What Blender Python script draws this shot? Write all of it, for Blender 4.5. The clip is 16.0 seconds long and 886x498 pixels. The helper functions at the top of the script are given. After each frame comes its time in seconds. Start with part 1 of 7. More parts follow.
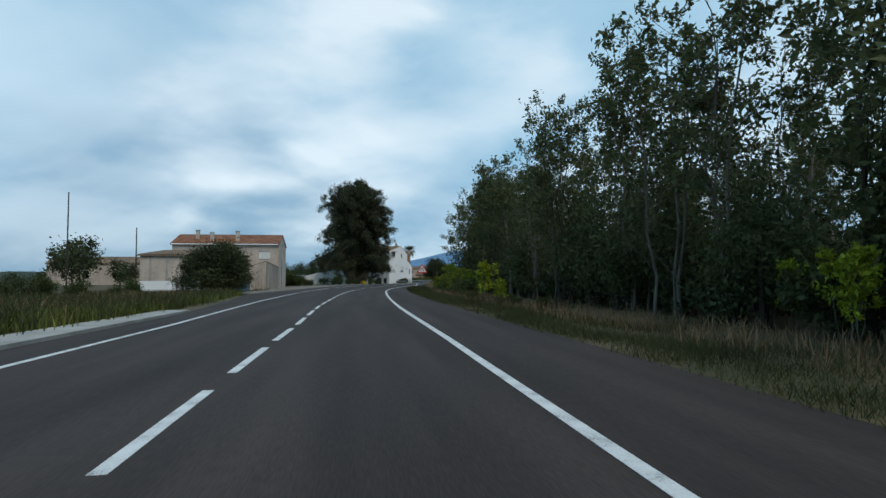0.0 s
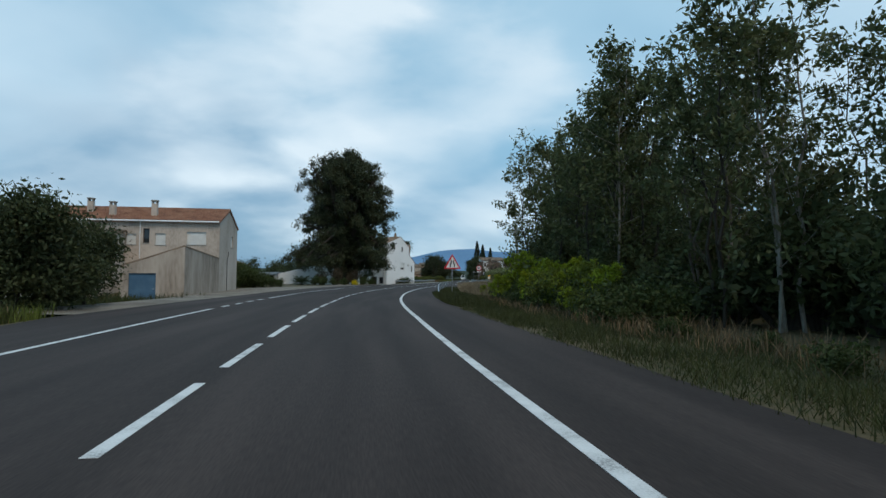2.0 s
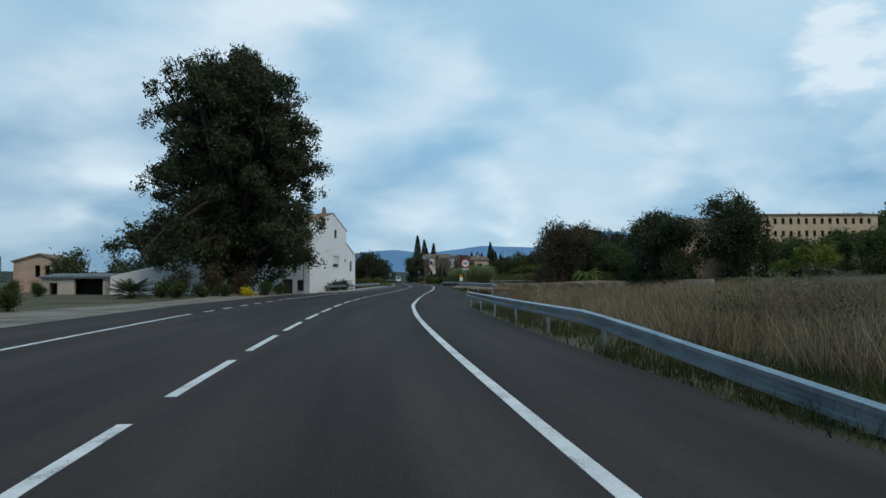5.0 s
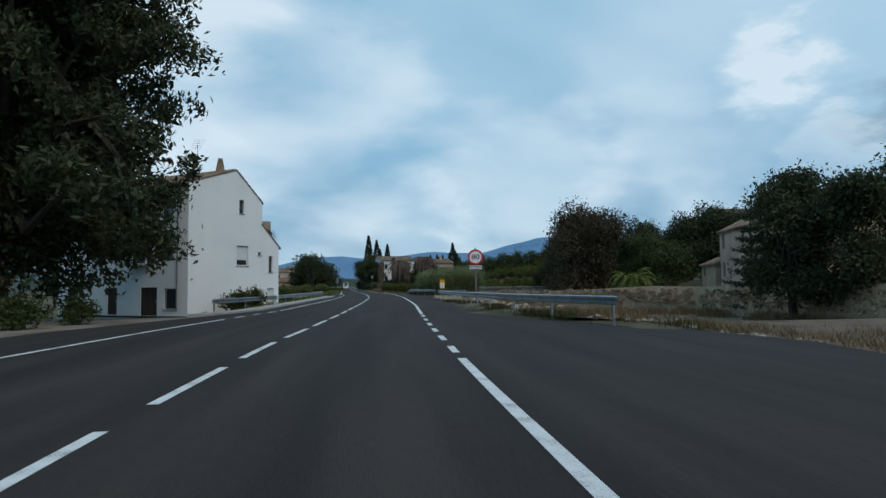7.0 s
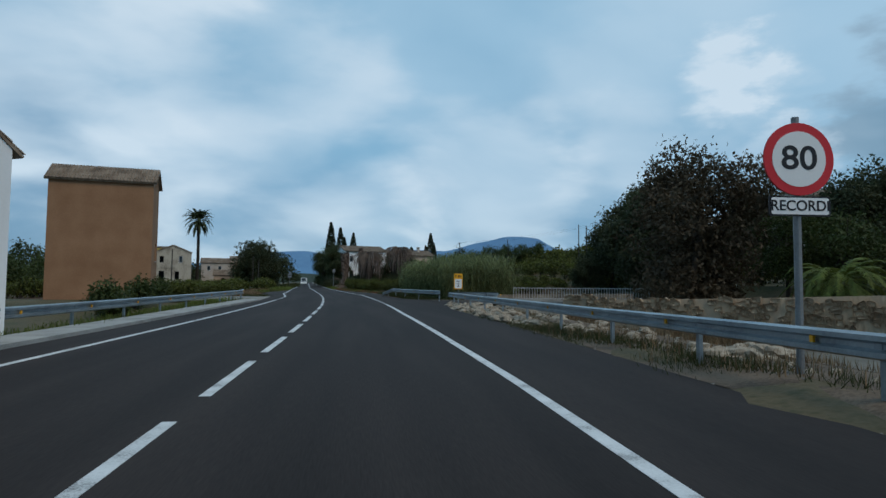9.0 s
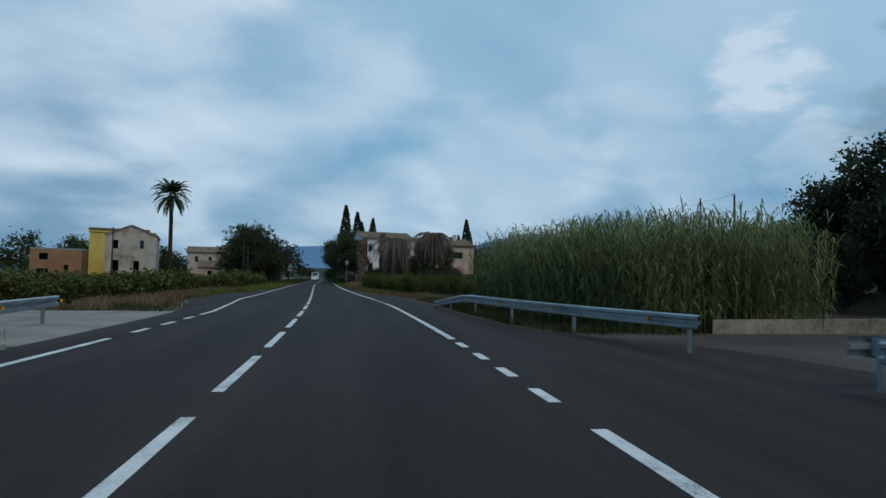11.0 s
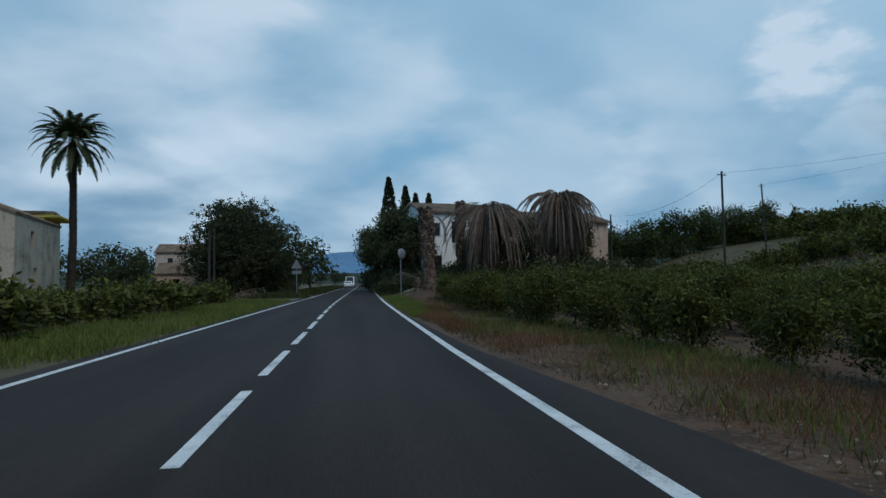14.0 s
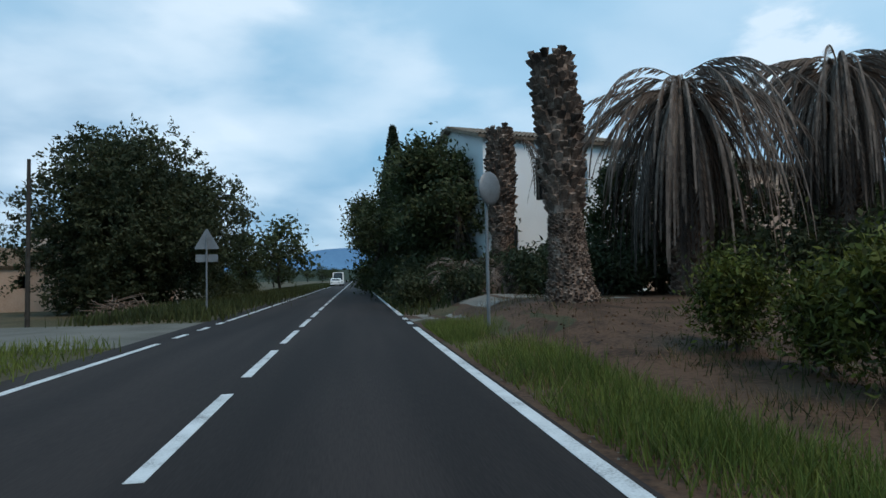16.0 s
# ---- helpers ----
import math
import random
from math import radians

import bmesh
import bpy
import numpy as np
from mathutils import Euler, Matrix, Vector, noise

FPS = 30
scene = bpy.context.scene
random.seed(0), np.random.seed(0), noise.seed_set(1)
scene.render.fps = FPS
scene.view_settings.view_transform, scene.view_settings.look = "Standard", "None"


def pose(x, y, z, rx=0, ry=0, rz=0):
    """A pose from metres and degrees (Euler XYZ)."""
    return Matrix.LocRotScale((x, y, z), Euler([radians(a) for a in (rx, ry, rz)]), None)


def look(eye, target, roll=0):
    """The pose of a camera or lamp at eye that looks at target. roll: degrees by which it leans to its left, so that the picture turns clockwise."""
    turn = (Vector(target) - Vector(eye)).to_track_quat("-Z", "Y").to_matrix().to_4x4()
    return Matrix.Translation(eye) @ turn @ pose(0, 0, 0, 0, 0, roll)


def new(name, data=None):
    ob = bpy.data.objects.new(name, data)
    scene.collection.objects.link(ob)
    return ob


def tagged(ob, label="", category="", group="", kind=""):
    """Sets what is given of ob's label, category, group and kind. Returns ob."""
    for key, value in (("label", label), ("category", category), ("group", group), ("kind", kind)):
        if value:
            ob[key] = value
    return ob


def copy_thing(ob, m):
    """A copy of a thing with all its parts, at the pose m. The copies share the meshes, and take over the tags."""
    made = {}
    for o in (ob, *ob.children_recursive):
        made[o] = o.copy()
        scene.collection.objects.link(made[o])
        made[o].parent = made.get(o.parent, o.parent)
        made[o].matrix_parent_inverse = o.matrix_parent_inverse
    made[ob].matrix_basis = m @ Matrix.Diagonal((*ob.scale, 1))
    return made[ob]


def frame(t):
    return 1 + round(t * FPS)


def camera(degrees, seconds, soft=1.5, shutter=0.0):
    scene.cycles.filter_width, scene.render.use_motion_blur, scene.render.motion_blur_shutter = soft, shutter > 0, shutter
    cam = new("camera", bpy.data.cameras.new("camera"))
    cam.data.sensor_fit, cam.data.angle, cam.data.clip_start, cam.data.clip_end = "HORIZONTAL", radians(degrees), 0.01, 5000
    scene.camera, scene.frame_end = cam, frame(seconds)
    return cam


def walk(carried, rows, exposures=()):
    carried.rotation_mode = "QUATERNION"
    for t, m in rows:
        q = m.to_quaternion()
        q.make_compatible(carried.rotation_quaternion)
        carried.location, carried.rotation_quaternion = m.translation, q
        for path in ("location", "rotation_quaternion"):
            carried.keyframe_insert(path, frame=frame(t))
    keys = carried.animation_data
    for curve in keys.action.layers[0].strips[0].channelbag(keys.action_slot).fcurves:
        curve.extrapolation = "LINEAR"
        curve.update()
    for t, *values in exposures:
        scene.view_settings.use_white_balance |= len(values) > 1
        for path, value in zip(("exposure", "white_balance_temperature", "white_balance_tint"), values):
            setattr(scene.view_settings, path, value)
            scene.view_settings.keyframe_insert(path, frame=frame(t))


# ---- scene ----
cam = camera(72.54, 16.0)
PATH = [
    (0, 0.000, 0.000, 1.462, 92.728, 0.144, -8.263),
    (0.5, 0.012, 8.462, 1.462, 92.506, 0.588, -8.437),
    (1, 0.059, 16.924, 1.462, 92.498, 0.367, -8.718),
    (1.5, 0.145, 25.386, 1.462, 92.779, 0.138, -8.956),
    (2, 0.268, 33.847, 1.462, 92.667, -0.341, -9.242),
    (2.5, 0.443, 42.307, 1.462, 92.820, -0.336, -9.671),
    (3, 0.690, 50.766, 1.462, 92.881, -0.139, -10.190),
    (3.5, 1.022, 59.221, 1.462, 92.852, -0.049, -10.926),
    (4, 1.529, 67.668, 1.462, 92.652, -0.187, -12.587),
    (4.5, 2.314, 76.093, 1.462, 92.440, 0.258, -14.589),
    (5, 3.395, 84.486, 1.462, 92.806, 0.317, -16.599),
    (5.5, 4.758, 92.837, 1.462, 92.920, 0.477, -18.391),
    (6, 6.344, 101.149, 1.462, 93.033, 0.637, -19.634),
    (6.5, 8.080, 109.431, 1.462, 93.147, 0.796, -20.546),
    (7, 9.954, 117.683, 1.462, 93.368, 0.682, -21.644),
    (7.5, 12.025, 125.887, 1.462, 93.298, 0.162, -23.211),
    (8, 14.292, 134.040, 1.462, 93.392, -0.388, -24.251),
    (8.5, 16.655, 142.166, 1.462, 93.353, -0.528, -24.642),
    (9, 19.071, 150.275, 1.462, 93.145, -0.482, -25.057),
    (9.5, 21.532, 158.372, 1.462, 92.937, -0.435, -25.188),
    (10, 23.975, 166.473, 1.462, 92.729, -0.388, -24.824),
    (10.5, 26.343, 174.598, 1.462, 92.726, -0.626, -24.153),
    (11, 28.605, 182.752, 1.462, 92.799, -1.158, -23.350),
    (11.5, 30.746, 190.939, 1.462, 92.723, -1.287, -22.479),
    (12, 32.767, 199.156, 1.462, 92.776, -1.274, -21.686),
    (12.5, 34.675, 207.400, 1.462, 92.833, -1.270, -20.902),
    (13, 36.480, 215.667, 1.462, 92.514, -0.839, -20.260),
    (13.5, 38.197, 223.953, 1.462, 92.724, 0.110, -19.724),
    (14, 39.872, 232.248, 1.462, 92.958, 0.838, -19.715),
    (14.5, 41.572, 240.538, 1.462, 92.918, 0.995, -19.941),
    (15, 43.276, 248.826, 1.462, 92.511, 0.673, -19.772),
    (15.5, 44.961, 257.119, 1.462, 92.707, 0.948, -19.825),
    (16, 46.708, 265.399, 1.462, 92.597, 1.174, -20.606),
]
walk(cam, [(t, pose(x, y, z, rx, ry, rz)) for t, x, y, z, rx, ry, rz in PATH],
     [(0, 0.05, 6500, 10), (3.5, 0.0, 6450, 10), (7.0, -0.1, 6350, 10), (10.5, -0.32, 6090, 10), (14.0, -0.38, 6000, 10), (15.0, -0.34, 6020, 10), (15.5, -0.22, 6060, 10), (16.0, 0.05, 6120, 10)])

# ---- world and light: an overcast late afternoon ----
world = bpy.data.worlds.new("overcast_sky")
scene.world = world
world.use_nodes = True
wn, wl = world.node_tree.nodes, world.node_tree.links
wn.clear()


def wmath(op, a, b=None, clamp=False):
    n = wn.new("ShaderNodeMath")
    n.operation, n.use_clamp = op, clamp
    for i, v in enumerate((a, b)):
        if v is None:
            continue
        if isinstance(v, (int, float)):
            n.inputs[i].default_value = v
        else:
            wl.new(v, n.inputs[i])
    return n.outputs[0]


def wmix(fac, a, b):
    n = wn.new("ShaderNodeMix")
    n.data_type = "RGBA"
    for sock, v in ((n.inputs[0], fac), (n.inputs[6], a), (n.inputs[7], b)):
        if isinstance(v, (int, float)):
            sock.default_value = v
        elif isinstance(v, tuple):
            sock.default_value = (*v, 1)
        else:
            wl.new(v, sock)
    return n.outputs[2]


def wramp(value, stops):
    n = wn.new("ShaderNodeValToRGB")
    n.color_ramp.interpolation = "EASE"
    e = n.color_ramp.elements
    while len(e) < len(stops):
        e.new(0.5)
    for el, (p, c) in zip(e, stops):
        el.position, el.color = p, (c, c, c, 1)
    wl.new(value, n.inputs[0])
    return n.outputs[0]


def sky_dir(heading, elevation):
    h, e = radians(heading), radians(elevation)
    return (-math.sin(h) * math.cos(e), math.cos(h) * math.cos(e), math.sin(e))


coord = wn.new("ShaderNodeTexCoord").outputs["Generated"]
sep = wn.new("ShaderNodeSeparateXYZ")
wl.new(coord, sep.inputs[0])
up_z = wmath("MAXIMUM", sep.outputs[2], 0.0)


def wnoise(scale, detail, rough, off):
    m = wn.new("ShaderNodeMapping")
    m.inputs["Location"].default_value = off
    m.inputs["Scale"].default_value = (1, 1, 2.3)
    wl.new(coord, m.inputs[0])
    n = wn.new("ShaderNodeTexNoise")
    n.inputs["Scale"].default_value, n.inputs["Detail"].default_value, n.inputs["Roughness"].default_value = scale, detail, rough
    wl.new(m.outputs[0], n.inputs["Vector"])
    return n.outputs[0]


big = wnoise(2.8, 3, 0.5, (3.1, 0.4, 0))
fine = wnoise(7.0, 5, 0.52, (0.3, 5.2, 0))
soft = wnoise(4.6, 3, 0.45, (1.7, 2.2, 0.6))


def deck_noise(scale, detail, rough, off, bend):
    """Noise on a level cloud deck, so that its forms flatten towards the horizon."""
    lift = wmath("ADD", up_z, 0.42)
    comb = wn.new("ShaderNodeCombineXYZ")
    wl.new(wmath("DIVIDE", sep.outputs[0], lift), comb.inputs[0])
    wl.new(wmath("DIVIDE", sep.outputs[1], lift), comb.inputs[1])
    m = wn.new("ShaderNodeMapping")
    m.inputs["Location"].default_value = off
    m.inputs["Rotation"].default_value = (0, 0, radians(18))
    m.inputs["Scale"].default_value = (0.8, 1.0, 1.0)
    wl.new(comb.outputs[0], m.inputs[0])
    n = wn.new("ShaderNodeTexNoise")
    n.inputs["Scale"].default_value, n.inputs["Detail"].default_value, n.inputs["Roughness"].default_value, n.inputs["Distortion"].default_value = scale, detail, rough, bend
    wl.new(m.outputs[0], n.inputs["Vector"])
    return n.outputs[0]


deck = deck_noise(1.4, 4, 0.42, (4.3, 1.1, 0), 0.25)
folds = deck_noise(3.6, 4, 0.42, (1.3, 7.4, 2.0), 0.3)
veil = wmath("ADD", wmath("ADD", wmath("MULTIPLY", deck, 0.52), wmath("MULTIPLY", folds, 0.24)), wmath("MULTIPLY", big, 0.24))
cloud = wramp(veil, [(0.30, 0.0), (0.70, 1.0)])
# thinner, brighter places in the cloud cover
glow = 0.0
puff = wnoise(15.0, 5, 0.55, (2.3, 0.7, 4.0))
torn = wmath("SUBTRACT", wmath("ADD", wmath("MULTIPLY", folds, 0.6), wmath("MULTIPLY", fine, 0.4)), 0.5)
for heading, elev, inner, outer, amount in ((4, 14, 0.9990, 0.965, 0.48), (-5, 14, 0.9990, 0.960, 0.46), (-13, 9, 0.998, 0.975, 0.15), (-51.0, 17.8, 1.0012, 0.9962, 0.95), (-53.5, 16.6, 1.0006, 0.9975, 0.25), (-50, 20, 0.996, 0.940, 0.26), (-55, 10.5, 0.9999, 0.9970, 0.5), (-30, 8.0, 0.999, 0.982, 0.5), (-17, 5, 0.999, 0.985, 0.22), (-44, 9, 0.998, 0.985, 0.35), (20, 20, 0.99, 0.91, 0.36), (34, 20, 0.99, 0.89, 0.15), (-33, 21, 0.99, 0.92, 0.2)):
    dot = wn.new("ShaderNodeVectorMath")
    dot.operation = "DOT_PRODUCT"
    wl.new(coord, dot.inputs[0])
    dot.inputs[1].default_value = sky_dir(heading, elev)
    rng = wn.new("ShaderNodeMapRange")
    rng.interpolation_type = "SMOOTHERSTEP"
    rng.inputs[1].default_value, rng.inputs[2].default_value = outer, inner
    ragged = wmath("MULTIPLY", torn, 2.6 * (1 - outer)) if outer < 0.995 else wmath("MULTIPLY", wmath("SUBTRACT", puff, 0.5), 2.4 * (1 - outer))
    wl.new(wmath("ADD", dot.outputs["Value"], ragged), rng.inputs[0])
    glow = wmath("ADD", wmath("MULTIPLY", rng.outputs[0], amount), glow)
broken = wramp(wmath("ADD", wmath("MULTIPLY", deck, 0.5), wmath("MULTIPLY", folds, 0.5)), [(0.32, 0.5), (0.66, 1.0)])
glow = wmath("MULTIPLY", glow, broken, clamp=True)
# bluer, darker air near the horizon, away from the bright part
hazy = wmix(wramp(up_z, [(0.03, 0.0), (0.22, 1.0)]), (0.155, 0.32, 0.50), (0.212, 0.455, 0.65))
grey = wmix(cloud, hazy, (0.372, 0.63, 0.815))
# one heavier slate-blue cloud to the east
dot = wn.new("ShaderNodeVectorMath")
dot.operation = "DOT_PRODUCT"
wl.new(coord, dot.inputs[0])
dot.inputs[1].default_value = sky_dir(-66, 10)
rng = wn.new("ShaderNodeMapRange")
rng.interpolation_type = "SMOOTHERSTEP"
rng.inputs[1].default_value, rng.inputs[2].default_value = 0.978, 0.995
wl.new(wmath("ADD", dot.outputs["Value"], wmath("MULTIPLY", wmath("SUBTRACT", fine, 0.5), 0.08)), rng.inputs[0])
grey = wmix(wmath("MULTIPLY", rng.outputs[0], 0.75), grey, (0.16, 0.29, 0.40))
dot = wn.new("ShaderNodeVectorMath")
dot.operation = "DOT_PRODUCT"
wl.new(coord, dot.inputs[0])
dot.inputs[1].default_value = sky_dir(15, 5)
rng = wn.new("ShaderNodeMapRange")
rng.interpolation_type = "SMOOTHERSTEP"
rng.inputs[1].default_value, rng.inputs[2].default_value = 0.950, 0.995
wl.new(wmath("ADD", dot.outputs["Value"], wmath("MULTIPLY", wmath("SUBTRACT", soft, 0.5), 0.05)), rng.inputs[0])
low_west = wmath("MULTIPLY", rng.outputs[0], 0.62)
grey = wmix(low_west, grey, (0.14, 0.29, 0.45))
full = wmix(glow, grey, (0.74, 0.875, 0.96))
below = wramp(sep.outputs[2], [(0.0, 0.0), (0.004, 1.0)])
full = wmix(below, (0.10, 0.12, 0.13), full)
cloud_bg = wn.new("ShaderNodeBackground")
wl.new(full, cloud_bg.inputs[0])
cloud_bg.inputs[1].default_value = 0.92
nishita = wn.new("ShaderNodeTexSky")
nishita.sky_type, nishita.sun_disc = "NISHITA", False
nishita.sun_elevation, nishita.sun_rotation = radians(52), radians(162)
sky_bg = wn.new("ShaderNodeBackground")
wl.new(nishita.outputs[0], sky_bg.inputs[0])
sky_bg.inputs[1].default_value = 0.01
both = wn.new("ShaderNodeAddShader")
wl.new(cloud_bg.outputs[0], both.inputs[0])
wl.new(sky_bg.outputs[0], both.inputs[1])
wout = wn.new("ShaderNodeOutputWorld")
wl.new(both.outputs[0], wout.inputs[0])

sun = new("sun", bpy.data.lights.new("sun", "SUN"))
sun.data.energy, sun.data.angle, sun.data.color = 1.4, radians(28), (1.0, 0.82, 0.62)
sun.matrix_world = look((10, -30, 40), (0, 0, 0))


# ---- materials ----
def material(name, stops, rough=0.85, scale=1.0, fine_scale=25.0, bump=0.3, bump_dist=0.02, metal=0.0, island=0.0, rnd=0.0, spec=0.3, coord_kind="Object", trans=0.0, stretch=(1, 1, 1), contrast=(0.35, 0.65)):
    """Colours blended by coarse and fine noise, in metres, with relief."""
    m = bpy.data.materials.new(name)
    m.use_nodes = True
    nt = m.node_tree
    nd, ln = nt.nodes, nt.links
    bsdf = nd["Principled BSDF"]
    tc = nd.new("ShaderNodeTexCoord")
    mp = nd.new("ShaderNodeMapping")
    mp.inputs["Scale"].default_value = stretch
    ln.new(tc.outputs[coord_kind], mp.inputs[0])
    n1 = nd.new("ShaderNodeTexNoise")
    n1.inputs["Scale"].default_value, n1.inputs["Detail"].default_value = scale, 5
    n2 = nd.new("ShaderNodeTexNoise")
    n2.inputs["Scale"].default_value, n2.inputs["Detail"].default_value = fine_scale, 3
    for n in (n1, n2):
        ln.new(mp.outputs[0], n.inputs["Vector"])
    mixf = nd.new("ShaderNodeMath")
    mixf.operation = "MULTIPLY_ADD"
    mixf.inputs[1].default_value = 0.65
    ln.new(n1.outputs[0], mixf.inputs[0])
    half = nd.new("ShaderNodeMath")
    half.operation = "MULTIPLY"
    half.inputs[1].default_value = 0.35
    ln.new(n2.outputs[0], half.inputs[0])
    ln.new(half.outputs[0], mixf.inputs[2])
    fac = mixf.outputs[0]
    ramp = nd.new("ShaderNodeValToRGB")
    e = ramp.color_ramp.elements
    while len(e) < len(stops):
        e.new(0.5)
    lo, hi = contrast
    for i, (el, c) in enumerate(zip(e, stops)):
        el.position, el.color = lo + (hi - lo) * i / max(1, len(stops) - 1), (*c, 1)
    ln.new(fac, ramp.inputs[0])
    col = ramp.outputs[0]
    for amount, node, sock in ((island, "ShaderNodeNewGeometry", "Random Per Island"), (rnd, "ShaderNodeObjectInfo", "Random")):
        if amount:
            src = nd.new(node)
            mr = nd.new("ShaderNodeMapRange")
            mr.inputs[3].default_value, mr.inputs[4].default_value = 1 - amount, 1 + amount
            ln.new(src.outputs[sock], mr.inputs[0])
            mul = nd.new("ShaderNodeMix")
            mul.data_type, mul.blend_type = "RGBA", "MULTIPLY"
            mul.inputs[0].default_value = 1
            ln.new(col, mul.inputs[6])
            ln.new(mr.outputs[0], mul.inputs[7])
            col = mul.outputs[2]
    ln.new(col, bsdf.inputs["Base Color"])
    bsdf.inputs["Roughness"].default_value = rough
    bsdf.inputs["Metallic"].default_value = metal
    bsdf.inputs["Specular IOR Level"].default_value = spec
    if bump:
        b = nd.new("ShaderNodeBump")
        b.inputs["Strength"].default_value, b.inputs["Distance"].default_value = bump, bump_dist
        ln.new(fac, b.inputs["Height"])
        ln.new(b.outputs[0], bsdf.inputs["Normal"])
    if trans:
        tr = nd.new("ShaderNodeBsdfTranslucent")
        ln.new(col, tr.inputs[0])
        mx = nd.new("ShaderNodeMixShader")
        mx.inputs[0].default_value = trans
        ln.new(bsdf.outputs[0], mx.inputs[1])
        ln.new(tr.outputs[0], mx.inputs[2])
        ln.new(mx.outputs[0], nd["Material Output"].inputs[0])
    return m


M = {}
M["asphalt"] = material("asphalt", [(0.0250, 0.0190, 0.0174), (0.0392, 0.0302, 0.0276), (0.0565, 0.0437, 0.0396)], rough=0.9, scale=0.9, fine_scale=60, bump=0.5, bump_dist=0.008, spec=0.25, contrast=(0.38, 0.62), coord_kind="UV", stretch=(1, 0.07, 1))


def newer_surface(m, y0, y1, factor):
    """Blend the base colour to a darker, newer surface between two distances along y."""
    nd, ln = m.node_tree.nodes, m.node_tree.links
    bsdf = nd["Principled BSDF"]
    src = bsdf.inputs["Base Color"].links[0].from_socket
    tc, sp = nd.new("ShaderNodeTexCoord"), nd.new("ShaderNodeSeparateXYZ")
    ln.new(tc.outputs["UV"], sp.inputs[0])
    mr, mul = nd.new("ShaderNodeMapRange"), nd.new("ShaderNodeMix")
    mr.inputs[1].default_value, mr.inputs[2].default_value, mr.inputs[3].default_value, mr.inputs[4].default_value = y0, y1, 1.0, factor
    ln.new(sp.outputs[1], mr.inputs[0])
    mul.data_type, mul.blend_type = "RGBA", "MULTIPLY"
    mul.inputs[0].default_value = 1
    ln.new(src, mul.inputs[6])
    ln.new(mr.outputs[0], mul.inputs[7])
    ln.new(mul.outputs[2], bsdf.inputs["Base Color"])


newer_surface(M["asphalt"], 70, 150, 0.64)
M["paint"] = material("road_paint", [(0.26, 0.26, 0.26), (0.55, 0.56, 0.56), (0.64, 0.65, 0.65), (0.70, 0.71, 0.71)], rough=0.75, scale=2.2, fine_scale=45, bump=0.2, bump_dist=0.004)
M["ground"] = material("meadow_ground", [(0.026, 0.030, 0.011), (0.058, 0.052, 0.021), (0.105, 0.078, 0.040), (0.044, 0.044, 0.016)], scale=0.18, fine_scale=6, bump=0.6, bump_dist=0.08)
M["soil"] = material("dry_soil", [(0.026, 0.0140, 0.0066), (0.060, 0.0300, 0.0155), (0.108, 0.060, 0.034), (0.052, 0.025, 0.0125), (0.034, 0.020, 0.009)], scale=0.7, fine_scale=11, bump=0.5, bump_dist=0.05, contrast=(0.34, 0.66))
M["straw_ground"] = material("dry_grass_ground", [(0.060, 0.055, 0.024), (0.120, 0.100, 0.052), (0.185, 0.150, 0.085), (0.085, 0.080, 0.034)], scale=0.5, fine_scale=9, bump=0.7, bump_dist=0.08)
M["gravel"] = material("pale_gravel", [(0.14, 0.13, 0.11), (0.23, 0.21, 0.185), (0.30, 0.28, 0.25)], scale=0.6, fine_scale=30, bump=0.5, bump_dist=0.02)
M["dusty"] = material("dusty_asphalt", [(0.040, 0.033, 0.028), (0.064, 0.054, 0.046), (0.092, 0.080, 0.066)], scale=0.4, fine_scale=25, bump=0.3, bump_dist=0.01)
M["track"] = material("brown_earth_track", [(0.048, 0.032, 0.020), (0.090, 0.062, 0.040), (0.150, 0.108, 0.074), (0.070, 0.047, 0.030)], scale=0.6, fine_scale=16, bump=0.4, bump_dist=0.03)
M["concrete"] = material("concrete", [(0.22, 0.22, 0.20), (0.33, 0.32, 0.30), (0.40, 0.39, 0.36)], scale=0.8, fine_scale=20, bump=0.3, bump_dist=0.01)
M["steel"] = material("galvanised_steel", [(0.22, 0.25, 0.28), (0.32, 0.36, 0.39), (0.40, 0.44, 0.47)], rough=0.42, scale=1.5, fine_scale=18, bump=0.05, bump_dist=0.003, metal=0.8, spec=0.5)
M["render_beige"] = material("aged_beige_render", [(0.19, 0.155, 0.13), (0.37, 0.305, 0.255), (0.48, 0.405, 0.345), (0.56, 0.475, 0.41)], scale=0.35, fine_scale=6, bump=0.3, bump_dist=0.01, stretch=(1, 1, 0.5), contrast=(0.28, 0.62))
M["render_white"] = material("white_render", [(0.70, 0.71, 0.71), (0.78, 0.79, 0.79), (0.82, 0.82, 0.82)], scale=0.35, fine_scale=14, bump=0.2, bump_dist=0.008, contrast=(0.3, 0.6))
M["render_pink"] = material("pink_render", [(0.36, 0.25, 0.19), (0.47, 0.34, 0.26), (0.52, 0.39, 0.31)], scale=0.5, fine_scale=9, bump=0.2)
M["render_yellow"] = material("yellow_render", [(0.55, 0.40, 0.08), (0.66, 0.50, 0.13)], scale=0.6, fine_scale=10, bump=0.2)
M["render_orange"] = material("orange_brick_render", [(0.24, 0.125, 0.065), (0.33, 0.18, 0.10)], scale=0.6, fine_scale=10, bump=0.2)
M["ruin"] = material("weathered_ruin_render", [(0.10, 0.082, 0.062), (0.30, 0.255, 0.20), (0.46, 0.40, 0.32), (0.34, 0.29, 0.22)], scale=0.7, fine_scale=5, bump=0.5, bump_dist=0.03, contrast=(0.3, 0.68), stretch=(1, 1, 0.6))
